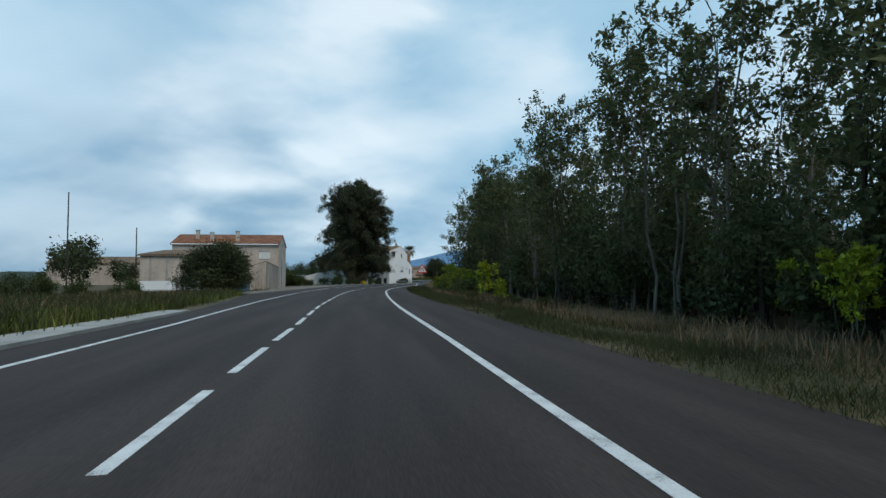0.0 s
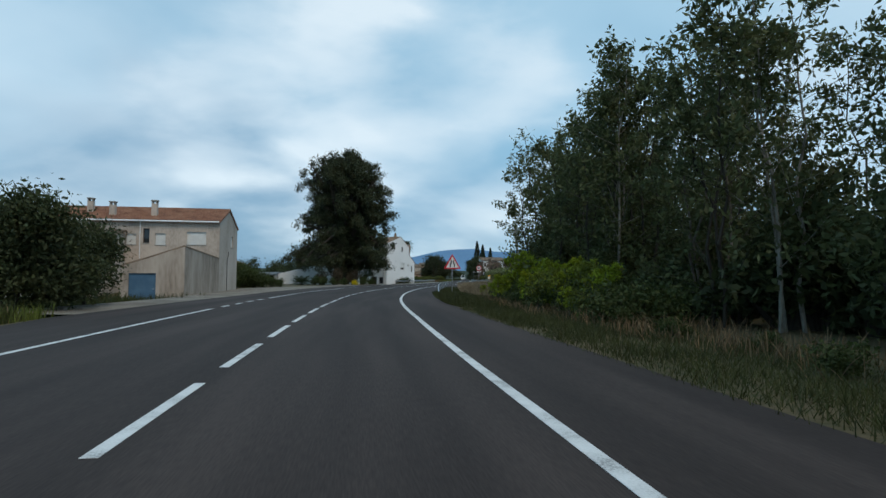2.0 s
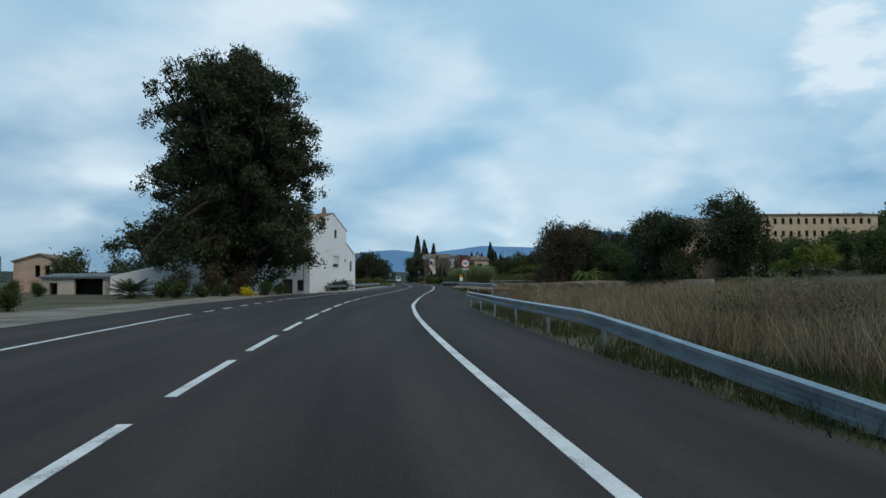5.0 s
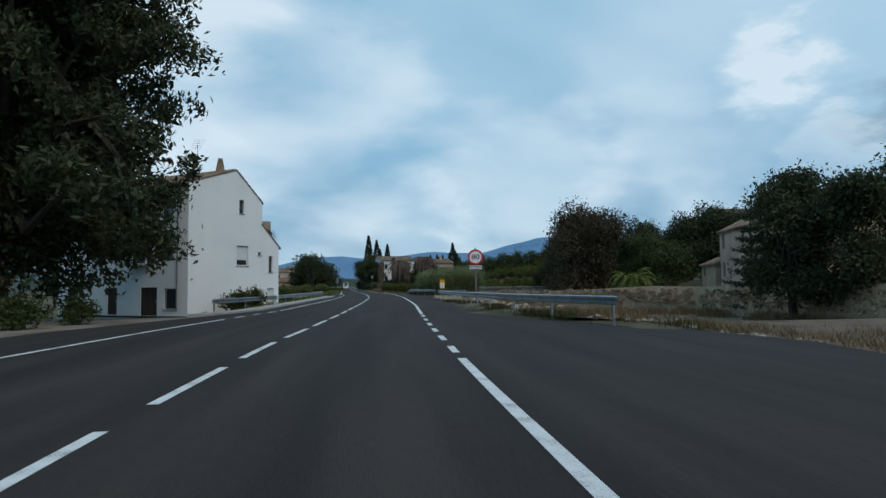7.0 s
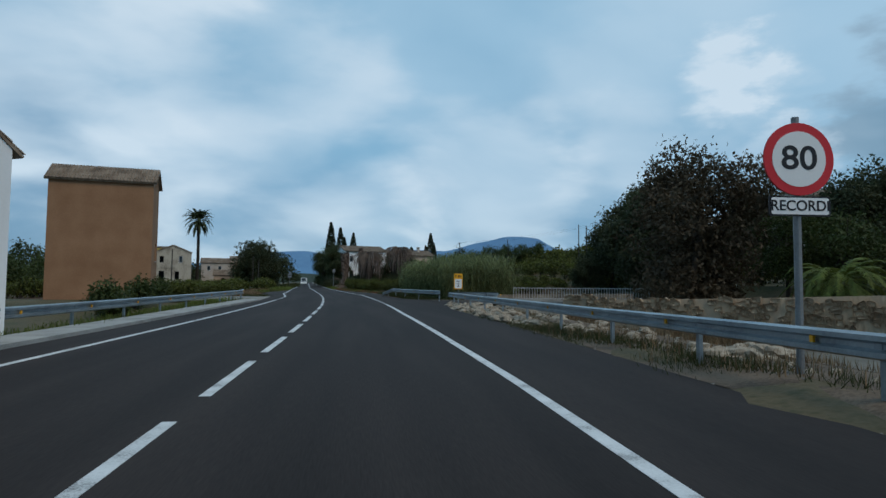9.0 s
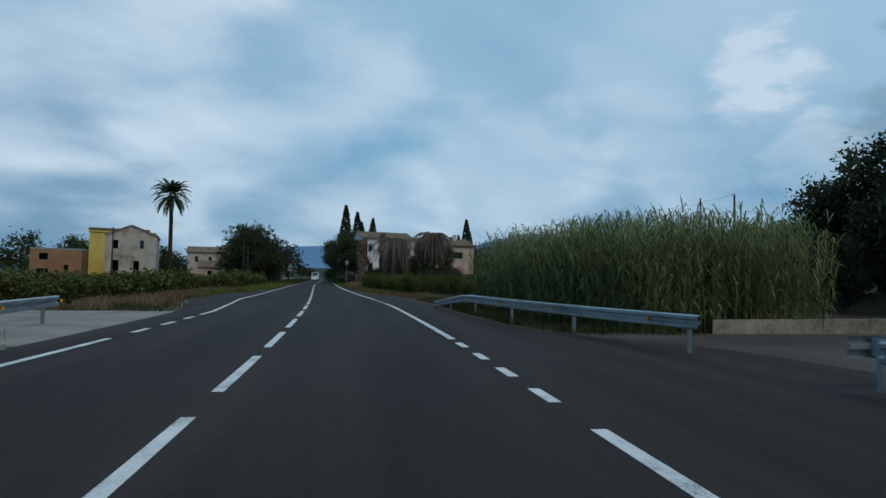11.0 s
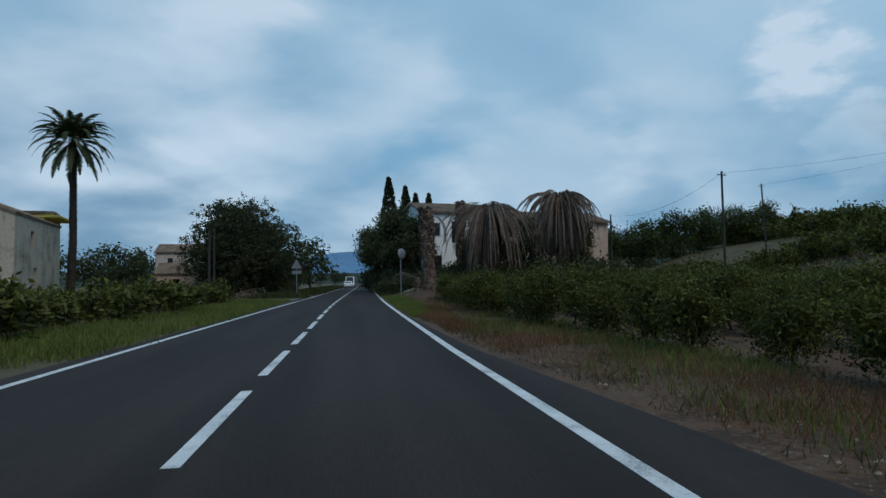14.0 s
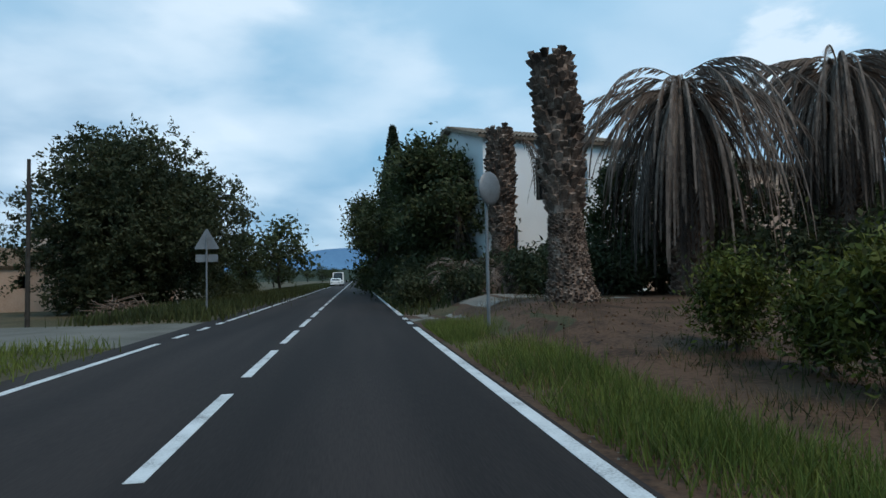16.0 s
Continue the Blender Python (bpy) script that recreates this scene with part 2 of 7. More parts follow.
M["stone"] = material("rubble_stone", [(0.13, 0.105, 0.08), (0.27, 0.225, 0.17), (0.37, 0.315, 0.245)], scale=1.3, fine_scale=7, bump=0.7, bump_dist=0.06)
M["rock"] = material("pale_rock", [(0.17, 0.135, 0.10), (0.32, 0.265, 0.20), (0.44, 0.385, 0.31)], scale=1.5, fine_scale=9, bump=0.6, bump_dist=0.05)
M["stone_warm"] = material("warm_rubble_stone", [(0.20, 0.138, 0.088), (0.48, 0.34, 0.225), (0.37, 0.28, 0.20), (0.64, 0.48, 0.33)], scale=0.7, fine_scale=5, bump=0.9, bump_dist=0.08, contrast=(0.3, 0.68), stretch=(1, 1, 0.6))
M["dusty_pale"] = material("dusty_pale_track", [(0.085, 0.076, 0.062), (0.14, 0.13, 0.108), (0.18, 0.165, 0.14)], scale=0.5, fine_scale=20, bump=0.4, bump_dist=0.02)
M["render_sand"] = material("ochre_render", [(0.40, 0.29, 0.185), (0.52, 0.385, 0.255), (0.57, 0.43, 0.29)], scale=0.4, fine_scale=8, bump=0.2)
M["tile"] = material("clay_roof_tile", [(0.15, 0.065, 0.04), (0.27, 0.125, 0.075), (0.34, 0.19, 0.12)], scale=1.2, fine_scale=9, bump=0.3, bump_dist=0.01)
M["tile_old"] = material("old_roof_tile", [(0.12, 0.085, 0.06), (0.22, 0.16, 0.115), (0.30, 0.235, 0.175)], scale=1.2, fine_scale=9, bump=0.3, bump_dist=0.01)
M["rubble"] = material("wall_rubble", [(0.26, 0.185, 0.122), (0.42, 0.305, 0.205), (0.54, 0.40, 0.28)], scale=1.6, fine_scale=9, bump=0.6, bump_dist=0.03, rnd=0.22)
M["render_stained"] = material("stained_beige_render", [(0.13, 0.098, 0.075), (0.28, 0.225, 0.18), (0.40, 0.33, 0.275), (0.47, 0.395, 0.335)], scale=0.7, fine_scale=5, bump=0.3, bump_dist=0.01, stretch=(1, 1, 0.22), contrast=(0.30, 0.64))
M["forecourt"] = material("dusty_forecourt", [(0.085, 0.070, 0.054), (0.15, 0.128, 0.102), (0.24, 0.21, 0.175), (0.12, 0.10, 0.08)], scale=0.35, fine_scale=14, bump=0.4, bump_dist=0.02)
M["railing"] = material("pale_worn_railing", [(0.34, 0.33, 0.32), (0.48, 0.46, 0.45)], rough=0.6, scale=2, bump=0.1)
# near-black colour that paints the shade of rooms behind open windows
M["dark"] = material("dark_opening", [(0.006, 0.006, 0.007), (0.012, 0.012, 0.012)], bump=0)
M["glass"] = material("window_glass", [(0.02, 0.025, 0.03), (0.03, 0.035, 0.04)], rough=0.08, bump=0, spec=0.6)
M["blind"] = material("white_roller_blind", [(0.62, 0.62, 0.60), (0.72, 0.72, 0.70)], rough=0.6, scale=2, fine_scale=20, bump=0.1)
M["wood"] = material("brown_wood", [(0.035, 0.024, 0.018), (0.065, 0.045, 0.033)], scale=3, fine_scale=30, stretch=(1, 1, 0.2))
M["blue_metal"] = material("blue_painted_metal", [(0.055, 0.115, 0.19), (0.085, 0.16, 0.24)], rough=0.55, scale=1.5, fine_scale=20, bump=0.1)
M["grey_metal"] = material("dull_grey_metal", [(0.16, 0.17, 0.18), (0.26, 0.27, 0.28)], rough=0.5, metal=0.4, scale=2, bump=0.1)
M["pole_wood"] = material("tarred_wooden_pole", [(0.03, 0.026, 0.022), (0.06, 0.052, 0.045)], scale=4, fine_scale=30)
M["white_paint"] = material("sign_white", [(0.74, 0.75, 0.76), (0.80, 0.80, 0.80)], rough=0.5, bump=0)
M["slate"] = material("slate_blue_paint", [(0.020, 0.024, 0.034), (0.040, 0.046, 0.060)], scale=1.2, bump=0.1)
M["red_paint"] = material("sign_red", [(0.52, 0.02, 0.03), (0.60, 0.03, 0.04)], rough=0.5, bump=0)
M["black_paint"] = material("sign_black", [(0.012, 0.012, 0.016), (0.018, 0.018, 0.022)], rough=0.5, bump=0)
M["orange_paint"] = material("sign_orange", [(0.80, 0.36, 0.01), (0.86, 0.42, 0.02)], rough=0.5, bump=0)
M["bark"] = material("grey_bark", [(0.05, 0.042, 0.034), (0.11, 0.095, 0.078), (0.17, 0.15, 0.125)], scale=3, fine_scale=22, bump=0.7, bump_dist=0.02, stretch=(1, 1, 0.3))
M["bark_pale"] = material("pale_grey_bark", [(0.10, 0.09, 0.075), (0.20, 0.18, 0.15), (0.28, 0.255, 0.215)], scale=3, fine_scale=22, bump=0.5, bump_dist=0.02, stretch=(1, 1, 0.3))
M["bark_dark"] = material("dark_bark", [(0.025, 0.020, 0.015), (0.055, 0.045, 0.035)], scale=3, fine_scale=22, bump=0.7, bump_dist=0.02, stretch=(1, 1, 0.3))
M["palm_bark"] = material("brown_palm_stubs", [(0.050, 0.034, 0.026), (0.140, 0.094, 0.070), (0.29, 0.215, 0.17)], scale=2.5, fine_scale=18, bump=0.5, island=0.5)


def leafy(name, a, b, island=0.35, trans=0.25):
    return material(name, [a, b], rough=0.65, scale=0.35, fine_scale=3, bump=0, island=island, trans=trans, spec=0.25)


M["leaf_dark"] = leafy("dark_green_leaves", (0.036, 0.047, 0.020), (0.066, 0.078, 0.029))
M["leaf_wood"] = leafy("roadside_leaves", (0.058, 0.074, 0.031), (0.120, 0.134, 0.054), trans=0.4)
M["leaf_big"] = leafy("deep_green_leaves", (0.036, 0.045, 0.022), (0.064, 0.073, 0.033))
M["leaf_mid"] = leafy("green_leaves", (0.038, 0.054, 0.016), (0.072, 0.090, 0.025))
M["leaf_bright"] = leafy("bright_green_leaves", (0.102, 0.132, 0.020), (0.198, 0.216, 0.033))
M["leaf_yellow"] = leafy("yellow_green_leaves", (0.17, 0.22, 0.012), (0.30, 0.34, 0.024))
M["leaf_orchard"] = leafy("citrus_leaves", (0.029, 0.038, 0.010), (0.126, 0.132, 0.021), island=0.65)
M["leaf_brown"] = leafy("rusty_dark_leaves", (0.055, 0.041, 0.025), (0.089, 0.067, 0.039))
M["reed"] = leafy("green_cane", (0.115, 0.138, 0.058), (0.265, 0.285, 0.130), trans=0.5, island=0.6)
M["grass"] = leafy("verge_grass", (0.030, 0.038, 0.012), (0.066, 0.072, 0.022))
M["grass_lush"] = leafy("lush_grass", (0.078, 0.104, 0.020), (0.150, 0.172, 0.036))
M["grass_dry"] = leafy("dry_grass", (0.125, 0.082, 0.044), (0.250, 0.168, 0.094), island=0.5)
M["grass_straw"] = leafy("straw_grass", (0.175, 0.128, 0.078), (0.330, 0.252, 0.160), island=0.5)
M["grass_red"] = leafy("rusty_dry_grass", (0.125, 0.060, 0.030), (0.200, 0.100, 0.052))
M["frond_dead"] = leafy("dead_palm_fronds", (0.115, 0.082, 0.064), (0.250, 0.188, 0.150))
# dead frond colour at about a third: shade inside the palm, painted in
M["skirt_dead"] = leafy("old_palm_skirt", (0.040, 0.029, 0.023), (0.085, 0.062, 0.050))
M["frond"] = leafy("green_palm_fronds", (0.034, 0.049, 0.022), (0.070, 0.083, 0.035))
M["cypress"] = leafy("cypress_green", (0.022, 0.031, 0.015), (0.043, 0.053, 0.025))
M["flower"] = leafy("yellow_flowers", (0.55, 0.42, 0.01), (0.75, 0.60, 0.02))




# ---- small builders ----
def link_mesh(name, mesh, mats, parent=None, label=""):
    for m in mats if isinstance(mats, (list, tuple)) else [mats]:
        mesh.materials.append(m)
    ob = new(name, mesh)
    ob.parent = parent
    if label:
        ob["label"] = label
    return ob


def part(name, bm, mat, parent=None, label="", smooth=False):
    me = bpy.data.meshes.new(name)
    bm.to_mesh(me)
    bm.free()
    if smooth:
        me.shade_smooth()
    return link_mesh(name, me, mat, parent, label)


def thing(name, loc, rz=0.0, label="", category="", group="", kind="", scale=1.0):
    ob = new(name)
    ob.empty_display_size = 0.3
    ob.matrix_basis = pose(*loc, 0, 0, rz) @ Matrix.Scale(scale, 4)
    return tagged(ob, label, category, group, kind)


def box(bm, x0, x1, y0, y1, z0, z1, bevel=0.0):
    r = bmesh.ops.create_cube(bm, size=1.0)
    for v in r["verts"]:
        v.co = Vector((x0 + (v.co.x + 0.5) * (x1 - x0), y0 + (v.co.y + 0.5) * (y1 - y0), z0 + (v.co.z + 0.5) * (z1 - z0)))
    if bevel:
        es = list({e for v in r["verts"] for e in v.link_edges})
        bmesh.ops.bevel(bm, geom=es, offset=bevel, segments=1, affect="EDGES")
    return bm


def boxm(*a, bevel=0.0):
    return box(bmesh.new(), *a, bevel=bevel)


def tube(bm, pts, radii, sides=7, cap=True):
    """A tapered tube through points."""
    rings = []
    for i, p in enumerate(pts):
        p = Vector(p)
        a = Vector(pts[max(i - 1, 0)])
        b = Vector(pts[min(i + 1, len(pts) - 1)])
        d = (b - a).normalized()
        s = d.orthogonal().normalized() if abs(d.z) < 0.9 else d.cross(Vector((0, 1, 0))).normalized()
        u = d.cross(s)
        rings.append([bm.verts.new(p + radii[i] * (math.cos(k * math.tau / sides) * s + math.sin(k * math.tau / sides) * u)) for k in range(sides)])
    for a, b in zip(rings, rings[1:]):
        for k in range(sides):
            bm.faces.new((a[k], a[(k + 1) % sides], b[(k + 1) % sides], b[k]))
    if cap:
        bm.faces.new(rings[0][::-1])
        bm.faces.new(rings[-1])
    return bm


def quads_mesh(name, verts, nper=4):
    """A mesh of loose n-gons from an array (count, nper, 3)."""
    n = len(verts)
    me = bpy.data.meshes.new(name)
    me.vertices.add(n * nper)
    me.vertices.foreach_set("co", np.ascontiguousarray(verts, dtype=np.float32).ravel())
    me.loops.add(n * nper)
    me.loops.foreach_set("vertex_index", np.arange(n * nper, dtype=np.int32))
    me.polygons.add(n)
    me.polygons.foreach_set("loop_start", np.arange(0, n * nper, nper, dtype=np.int32))
    me.polygons.foreach_set("loop_total", np.full(n, nper, dtype=np.int32))
    me.update(calc_edges=True)
    return me


def unit(v):
    return v / np.maximum(np.linalg.norm(v, axis=-1, keepdims=True), 1e-9)


def leaves(centres, length, width, rng, droop=0.0, flat=0.0):
    """Diamond leaves at the centres, turned at random; droop pulls the tips down."""
    n = len(centres)
    a = unit(rng.normal(size=(n, 3)) * (1, 1, 1 - flat) - (0, 0, droop))
    b = unit(np.cross(a, rng.normal(size=(n, 3))))
    ln = (length * rng.uniform(0.6, 1.35, n))[:, None]
    wd = (width * rng.uniform(0.6, 1.35, n))[:, None]
    nrm = np.cross(a, b)
    tip = centres + a * ln * 0.5 + nrm * wd * 0.25
    root = centres - a * ln * 0.5 + nrm * wd * 0.25
    return np.stack([root, centres + b * wd * 0.5, tip, centres - b * wd * 0.5], 1)


def clump_centres(blobs, clumps, per, spread, rng, shell=0.55):
    """Leaf centres in clumps that fill a set of ellipsoids (centre, radii), denser near their skins."""
    blobs = [(np.array(c, float), np.array(r, float)) for c, r in blobs]
    w = np.array([np.prod(r) ** 0.66 for _, r in blobs])
    pick = rng.choice(len(blobs), clumps, p=w / w.sum())
    d = unit(rng.normal(size=(clumps, 3)))
    rad = shell + (1 - shell) * rng.random(clumps) ** 0.7
    rad *= rng.uniform(0.82, 1.12, clumps)
    c = np.array([blobs[i][0] for i in pick]) + d * np.array([blobs[i][1] for i in pick]) * rad[:, None]
    sp = spread * rng.uniform(0.6, 1.4, clumps)
    out = np.repeat(c, per, 0) + rng.normal(size=(clumps * per, 3)) * np.repeat(sp, per)[:, None]
    return out


def smooth_step(a, b, v):
    t = np.clip((v - a) / (b - a), 0, 1)
    return t * t * (3 - 2 * t)


# ---- the road's line: heading by distance along it ----
HEADING = [(-80, 0), (0, 0), (17, -0.46), (34, -0.98), (51, -1.93), (59, -2.67), (68, -4.33), (76, -6.33), (93, -10.13), (106, -11.85), (118, -13.39), (127, -14.95), (135, -15.99), (144, -16.38), (157, -16.93), (169, -16.57), (186, -15.09), (203, -13.43), (220, -12.0), (230, -11.5), (266, -11.5), (286, -12.4), (800, -12.6)]
AX_S = np.arange(-80, 800, 1.0)
AX_H = np.radians(np.interp(AX_S, *zip(*HEADING)))
_x, _y = (np.cumsum(np.r_[0, (c[1:] + c[:-1]) / 2]) for c in (-np.sin(AX_H), np.cos(AX_H)))
AX = np.stack([_x - _x[80], _y - _y[80]], 1)


def along(s, o):
    """The point at distance s along the road and o metres to its right."""
    x, y, h = (np.interp(s, AX_S, c) for c in (AX[:, 0], AX[:, 1], AX_H))
    return x + o * np.cos(h), y + o * np.sin(h)


def heading(s):
    return math.degrees(np.interp(s, AX_S, AX_H))


def road_coords(x, y):
    """Distance along the road and metres to its right, for arrays of points."""
    x, y = np.asarray(x, float), np.asarray(y, float)
    s, o = np.empty(x.shape), np.empty(x.shape)
    xf, yf, sf, of = x.ravel(), y.ravel(), s.reshape(-1), o.reshape(-1)
    for i in range(0, len(xf), 4000):
        d = (xf[i:i + 4000, None] - AX[None, :, 0]) ** 2 + (yf[i:i + 4000, None] - AX[None, :, 1]) ** 2
        k = d.argmin(1)
        h = AX_H[k]
        ex, ey = xf[i:i + 4000] - AX[k, 0], yf[i:i + 4000] - AX[k, 1]
        sf[i:i + 4000] = AX_S[k] + ex * -np.sin(h) + ey * np.cos(h)
        of[i:i + 4000] = ex * np.cos(h) + ey * np.sin(h)
    return s, o


def ground_z(x, y):
    """Height of the land: a level road bed, a dip by the farmhouse, a ravine by the bridge, rising ground to the east."""
    s, o = road_coords(x, y)
    z = np.full(s.shape, -0.025)
    # verges fall a little from the road
    z += -0.10 * smooth_step(5.6, 8, o) - 0.10 * smooth_step(8.2, 11, -o) * (1 - smooth_step(50, 70, s) * (1 - smooth_step(130, 150, s)))
    z += -0.60 * smooth_step(11, 15, -o) * smooth_step(40, 55, s) * (1 - smooth_step(78, 90, s))
    # ravine beside and under the bridge
    r = smooth_step(136, 146, s) * (1 - smooth_step(184, 192, s)) * smooth_step(9.2, 13, o) * (1 - smooth_step(31.5, 33.5, o))
    z += -1.6 * r
    r2 = smooth_step(118, 126, s) * (1 - smooth_step(134, 140, s)) * smooth_step(20, 26, o) * (1 - smooth_step(30, 34, o))
    z += -1.0 * r2
    l = smooth_step(152, 158, s) * (1 - smooth_step(192, 200, s)) * smooth_step(8.6, 12, -o)
    z += -0.9 * l * (1 - smooth_step(25, 40, -o))
    # raised verge that carries the ravine guardrail
    rail_o = np.interp(s, [138, 142, 146, 150, 155, 165, 178], [8.2, 7.15, 6.4, 5.9, 5.8, 6.2, 6.6])
    z += 0.26 * smooth_step(-0.35, 0.1, o - rail_o) * (1 - smooth_step(2.0, 3.6, o - rail_o)) * smooth_step(135.5, 138, s) * (1 - smooth_step(155, 172, s))
    # garden terraces and the hill
    hill = smooth_step(33.5, 37, o) * smooth_step(100, 140, s) * (1 - smooth_step(215, 240, s))
    z += 1.5 * hill + 7.0 * smooth_step(42, 95, o) * smooth_step(80, 140, s) * (1 - smooth_step(205, 250, s))
    z += smooth_step(222, 240, s) * (2.9 * smooth_step(27, 36, o) * (1 - smooth_step(275, 290, s) * (1 - smooth_step(34, 60, o))) + 5.0 * smooth_step(36, 75, o) + 7.0 * smooth_step(70, 150, o))
    z += 22 * smooth_step(110, 600, o) + 60 * smooth_step(500, 2500, o)
    # dry bank behind the ramped guardrail
    z += 0.55 * smooth_step(7.5, 13, o) * smooth_step(84, 94, s) * (1 - smooth_step(108, 122, s))
    # low bank under the palms
    z += 0.75 * smooth_step(2.7, 5.2, o) * smooth_step(277, 287, s) * (1 - smooth_step(296, 304, s)) * (1 - smooth_step(30, 45, o))
    # sunk orchard on the west side
    z += -0.35 * smooth_step(10, 14, -o) * smooth_step(205, 215, s)
    return z


# ---- ground, road and markings ----
def axis_steps(lo, hi, step, far):
    inner = np.arange(lo, hi + 0.01, step)
    outer = [step]
    while sum(outer) < far:
        outer.append(outer[-1] * 1.35)
    c = np.cumsum(outer)
    return np.concatenate([lo - c[::-1], inner, hi + c])


gx, gy = np.meshgrid(axis_steps(-60, 130, 1.5, 4200), axis_steps(-20, 360, 1.5, 4200))
gz = ground_z(gx, gy)
ny, nx = gx.shape
idx = np.arange(ny * nx).reshape(ny, nx)
faces = np.stack([idx[:-1, :-1], idx[:-1, 1:], idx[1:, 1:], idx[1:, :-1]], -1).reshape(-1, 4)
me = bpy.data.meshes.new("ground")
me.from_pydata(np.stack([gx, gy, gz], -1).reshape(-1, 3).tolist(), [], faces.tolist())
me.shade_smooth()
ground = tagged(link_mesh("ground", me, M["ground"]), "rough meadow ground with dry and green patches", "ground", kind="structure")


def ribbon(name, stations, left, right, z, mat, thick=0.12, parent=None, label=""):
    """A slab that follows the road between two offsets (functions of s)."""
    bm = bmesh.new()
    rows = []
    for s in stations:
        lo, ro = left(s), right(s)
        (xa, ya), (xb, yb) = along(s, lo), along(s, ro)
        zz = z(s) if callable(z) else z
        rows.append([bm.verts.new(p) for p in ((xa, ya, zz - thick), (xa, ya, zz), (xb, yb, zz), (xb, yb, zz - thick))])
    for a, b in zip(rows, rows[1:]):
        for k in range(3):
            bm.faces.new((a[k], a[k + 1], b[k + 1], b[k]))
    for end in (rows[0], rows[-1]):
        bm.faces.new(end)
    bmesh.ops.recalc_face_normals(bm, faces=bm.faces)
    uv = bm.loops.layers.uv.new("along_road")
    bm.verts.index_update()
    at = {}
    for s, row in zip(stations, rows):
        for k, v in enumerate(row):
            at[v] = (left(s) if k < 2 else right(s), s)
    for f in bm.faces:
        for loop in f.loops:
            loop[uv].uv = at[loop.vert]
    return part(name, bm, mat, parent, label)


def table(*rows):
    xs, ys = zip(*rows)
    return lambda s: float(np.interp(s, xs, ys))


centre_o = table((-80, -1.93), (20, -1.9), (31, -2.1), (56, -2.13), (70, -2.1), (82, -2.3), (92, -2.42), (110, -2.62), (124, -2.68), (134, -2.55), (141, -2.23), (150, -1.95), (180, -1.7), (190, -1.57), (217, -1.5), (255, -1.46), (276, -1.5), (300, -1.52), (800, -1.55))
right_o = table((-80, 2.2), (15, 2.17), (30, 1.98), (45, 1.95), (56, 1.98), (70, 1.88), (82, 1.8), (92, 1.72), (108, 1.5), (118, 1.5), (124, 1.69), (133, 1.9), (141, 2.02), (148, 2.15), (161, 2.38), (180, 2.35), (191, 2.48), (205, 2.62), (217, 2.74), (225, 2.56), (238, 2.2), (250, 2.0), (261, 1.96), (276, 1.93), (290, 1.86), (800, 1.75))
left_o = table((-80, -5.95), (20, -5.8), (40, -6.4), (74, -6.85), (93, -7.65), (110, -8.1), (130, -8), (140, -7.5), (147, -6.9), (155, -6.05), (170, -5.75), (200, -5.1), (211, -4.9), (224, -5.55), (232, -5.3), (260, -4.9), (285, -4.5), (295, -4.45), (800, -4.4))
edge_r = table((-80, 5.15), (10, 5.1), (38, 4.65), (66, 4.45), (92, 4.3), (116, 4.4), (121, 5.6), (126, 9.5), (132, 10.6), (137, 9.6), (142, 7.2), (148, 5.5), (152, 5.1), (185, 5.5), (191, 6.3), (195, 9.0), (199, 8.5), (202, 5.9), (206, 5.05), (212, 4.85), (221, 5.2), (230, 4.9), (240, 3.4), (250, 2.45), (262, 2.15), (300, 1.95), (800, 1.9))
edge_l = table((-80, -7.2), (27, -7.35), (40, -8.4), (56, -10.6), (80, -10.3), (100, -11.5), (120, -12.0), (140, -11.2), (150, -8.7), (156, -7.4), (185, -6.9), (198, -6.2), (211, -6.2), (224, -8.2), (236, -7.6), (246, -5.6), (262, -5.2), (800, -4.95))
fine_s = np.concatenate([np.arange(-60, 320, 1.5), np.arange(320, 800, 12)])
road = ribbon("road", fine_s, edge_l, edge_r, 0.0, M["asphalt"])
tagged(road, "dark grey two-lane asphalt country road with white markings", "road", kind="structure")


def stripe(name, s0, s1, offset, width, parent=road):
    n = max(2, int((s1 - s0) / 1.2) + 1)
    return ribbon(name, np.linspace(s0, s1, n), lambda s: offset(s) - width / 2, lambda s: offset(s) + width / 2, 0.006, M["paint"], 0.004, parent)


for k in range(-4, 150):
    s0 = 4.88 + 4.892 * k - 0.00105 * min(k, 60) ** 2
    stripe("centre_dash", s0, s0 + 3.42, centre_o, 0.15)
for s0, s1 in ((-60, 130.4), (148.6, 191.9), (200.6, 219.9), (224.6, 288.4), (294, 790)):
    stripe("edge_line", s0, s1, right_o, 0.17)
for s0, s1 in ((-60, 61.7), (74.7, 85.6), (91.6, 111.3), (129.5, 146.8), (155.9, 200.5), (209, 286), (293.6, 790)):
    stripe("edge_line", s0, s1, left_o, 0.15)
for o, runs in ((right_o, ((131.45, 148.2, 2.95), (193.2, 200, 1.9), (221, 224, 1.75), (289.6, 293.5, 2.0))), (left_o, ((63.4, 74, 2.7), (86.5, 91.3, 1.75), (113, 129, 2.9), (148.2, 155.4, 2.6), (202, 208.5, 2.4), (287.3, 293, 2.4)))):
    for a, b, step in runs:
        s0 = a
        while s0 < b - 0.8:
            stripe("edge_dash", s0, min(s0 + step * 0.47, b), o, 0.16)
            s0 += step


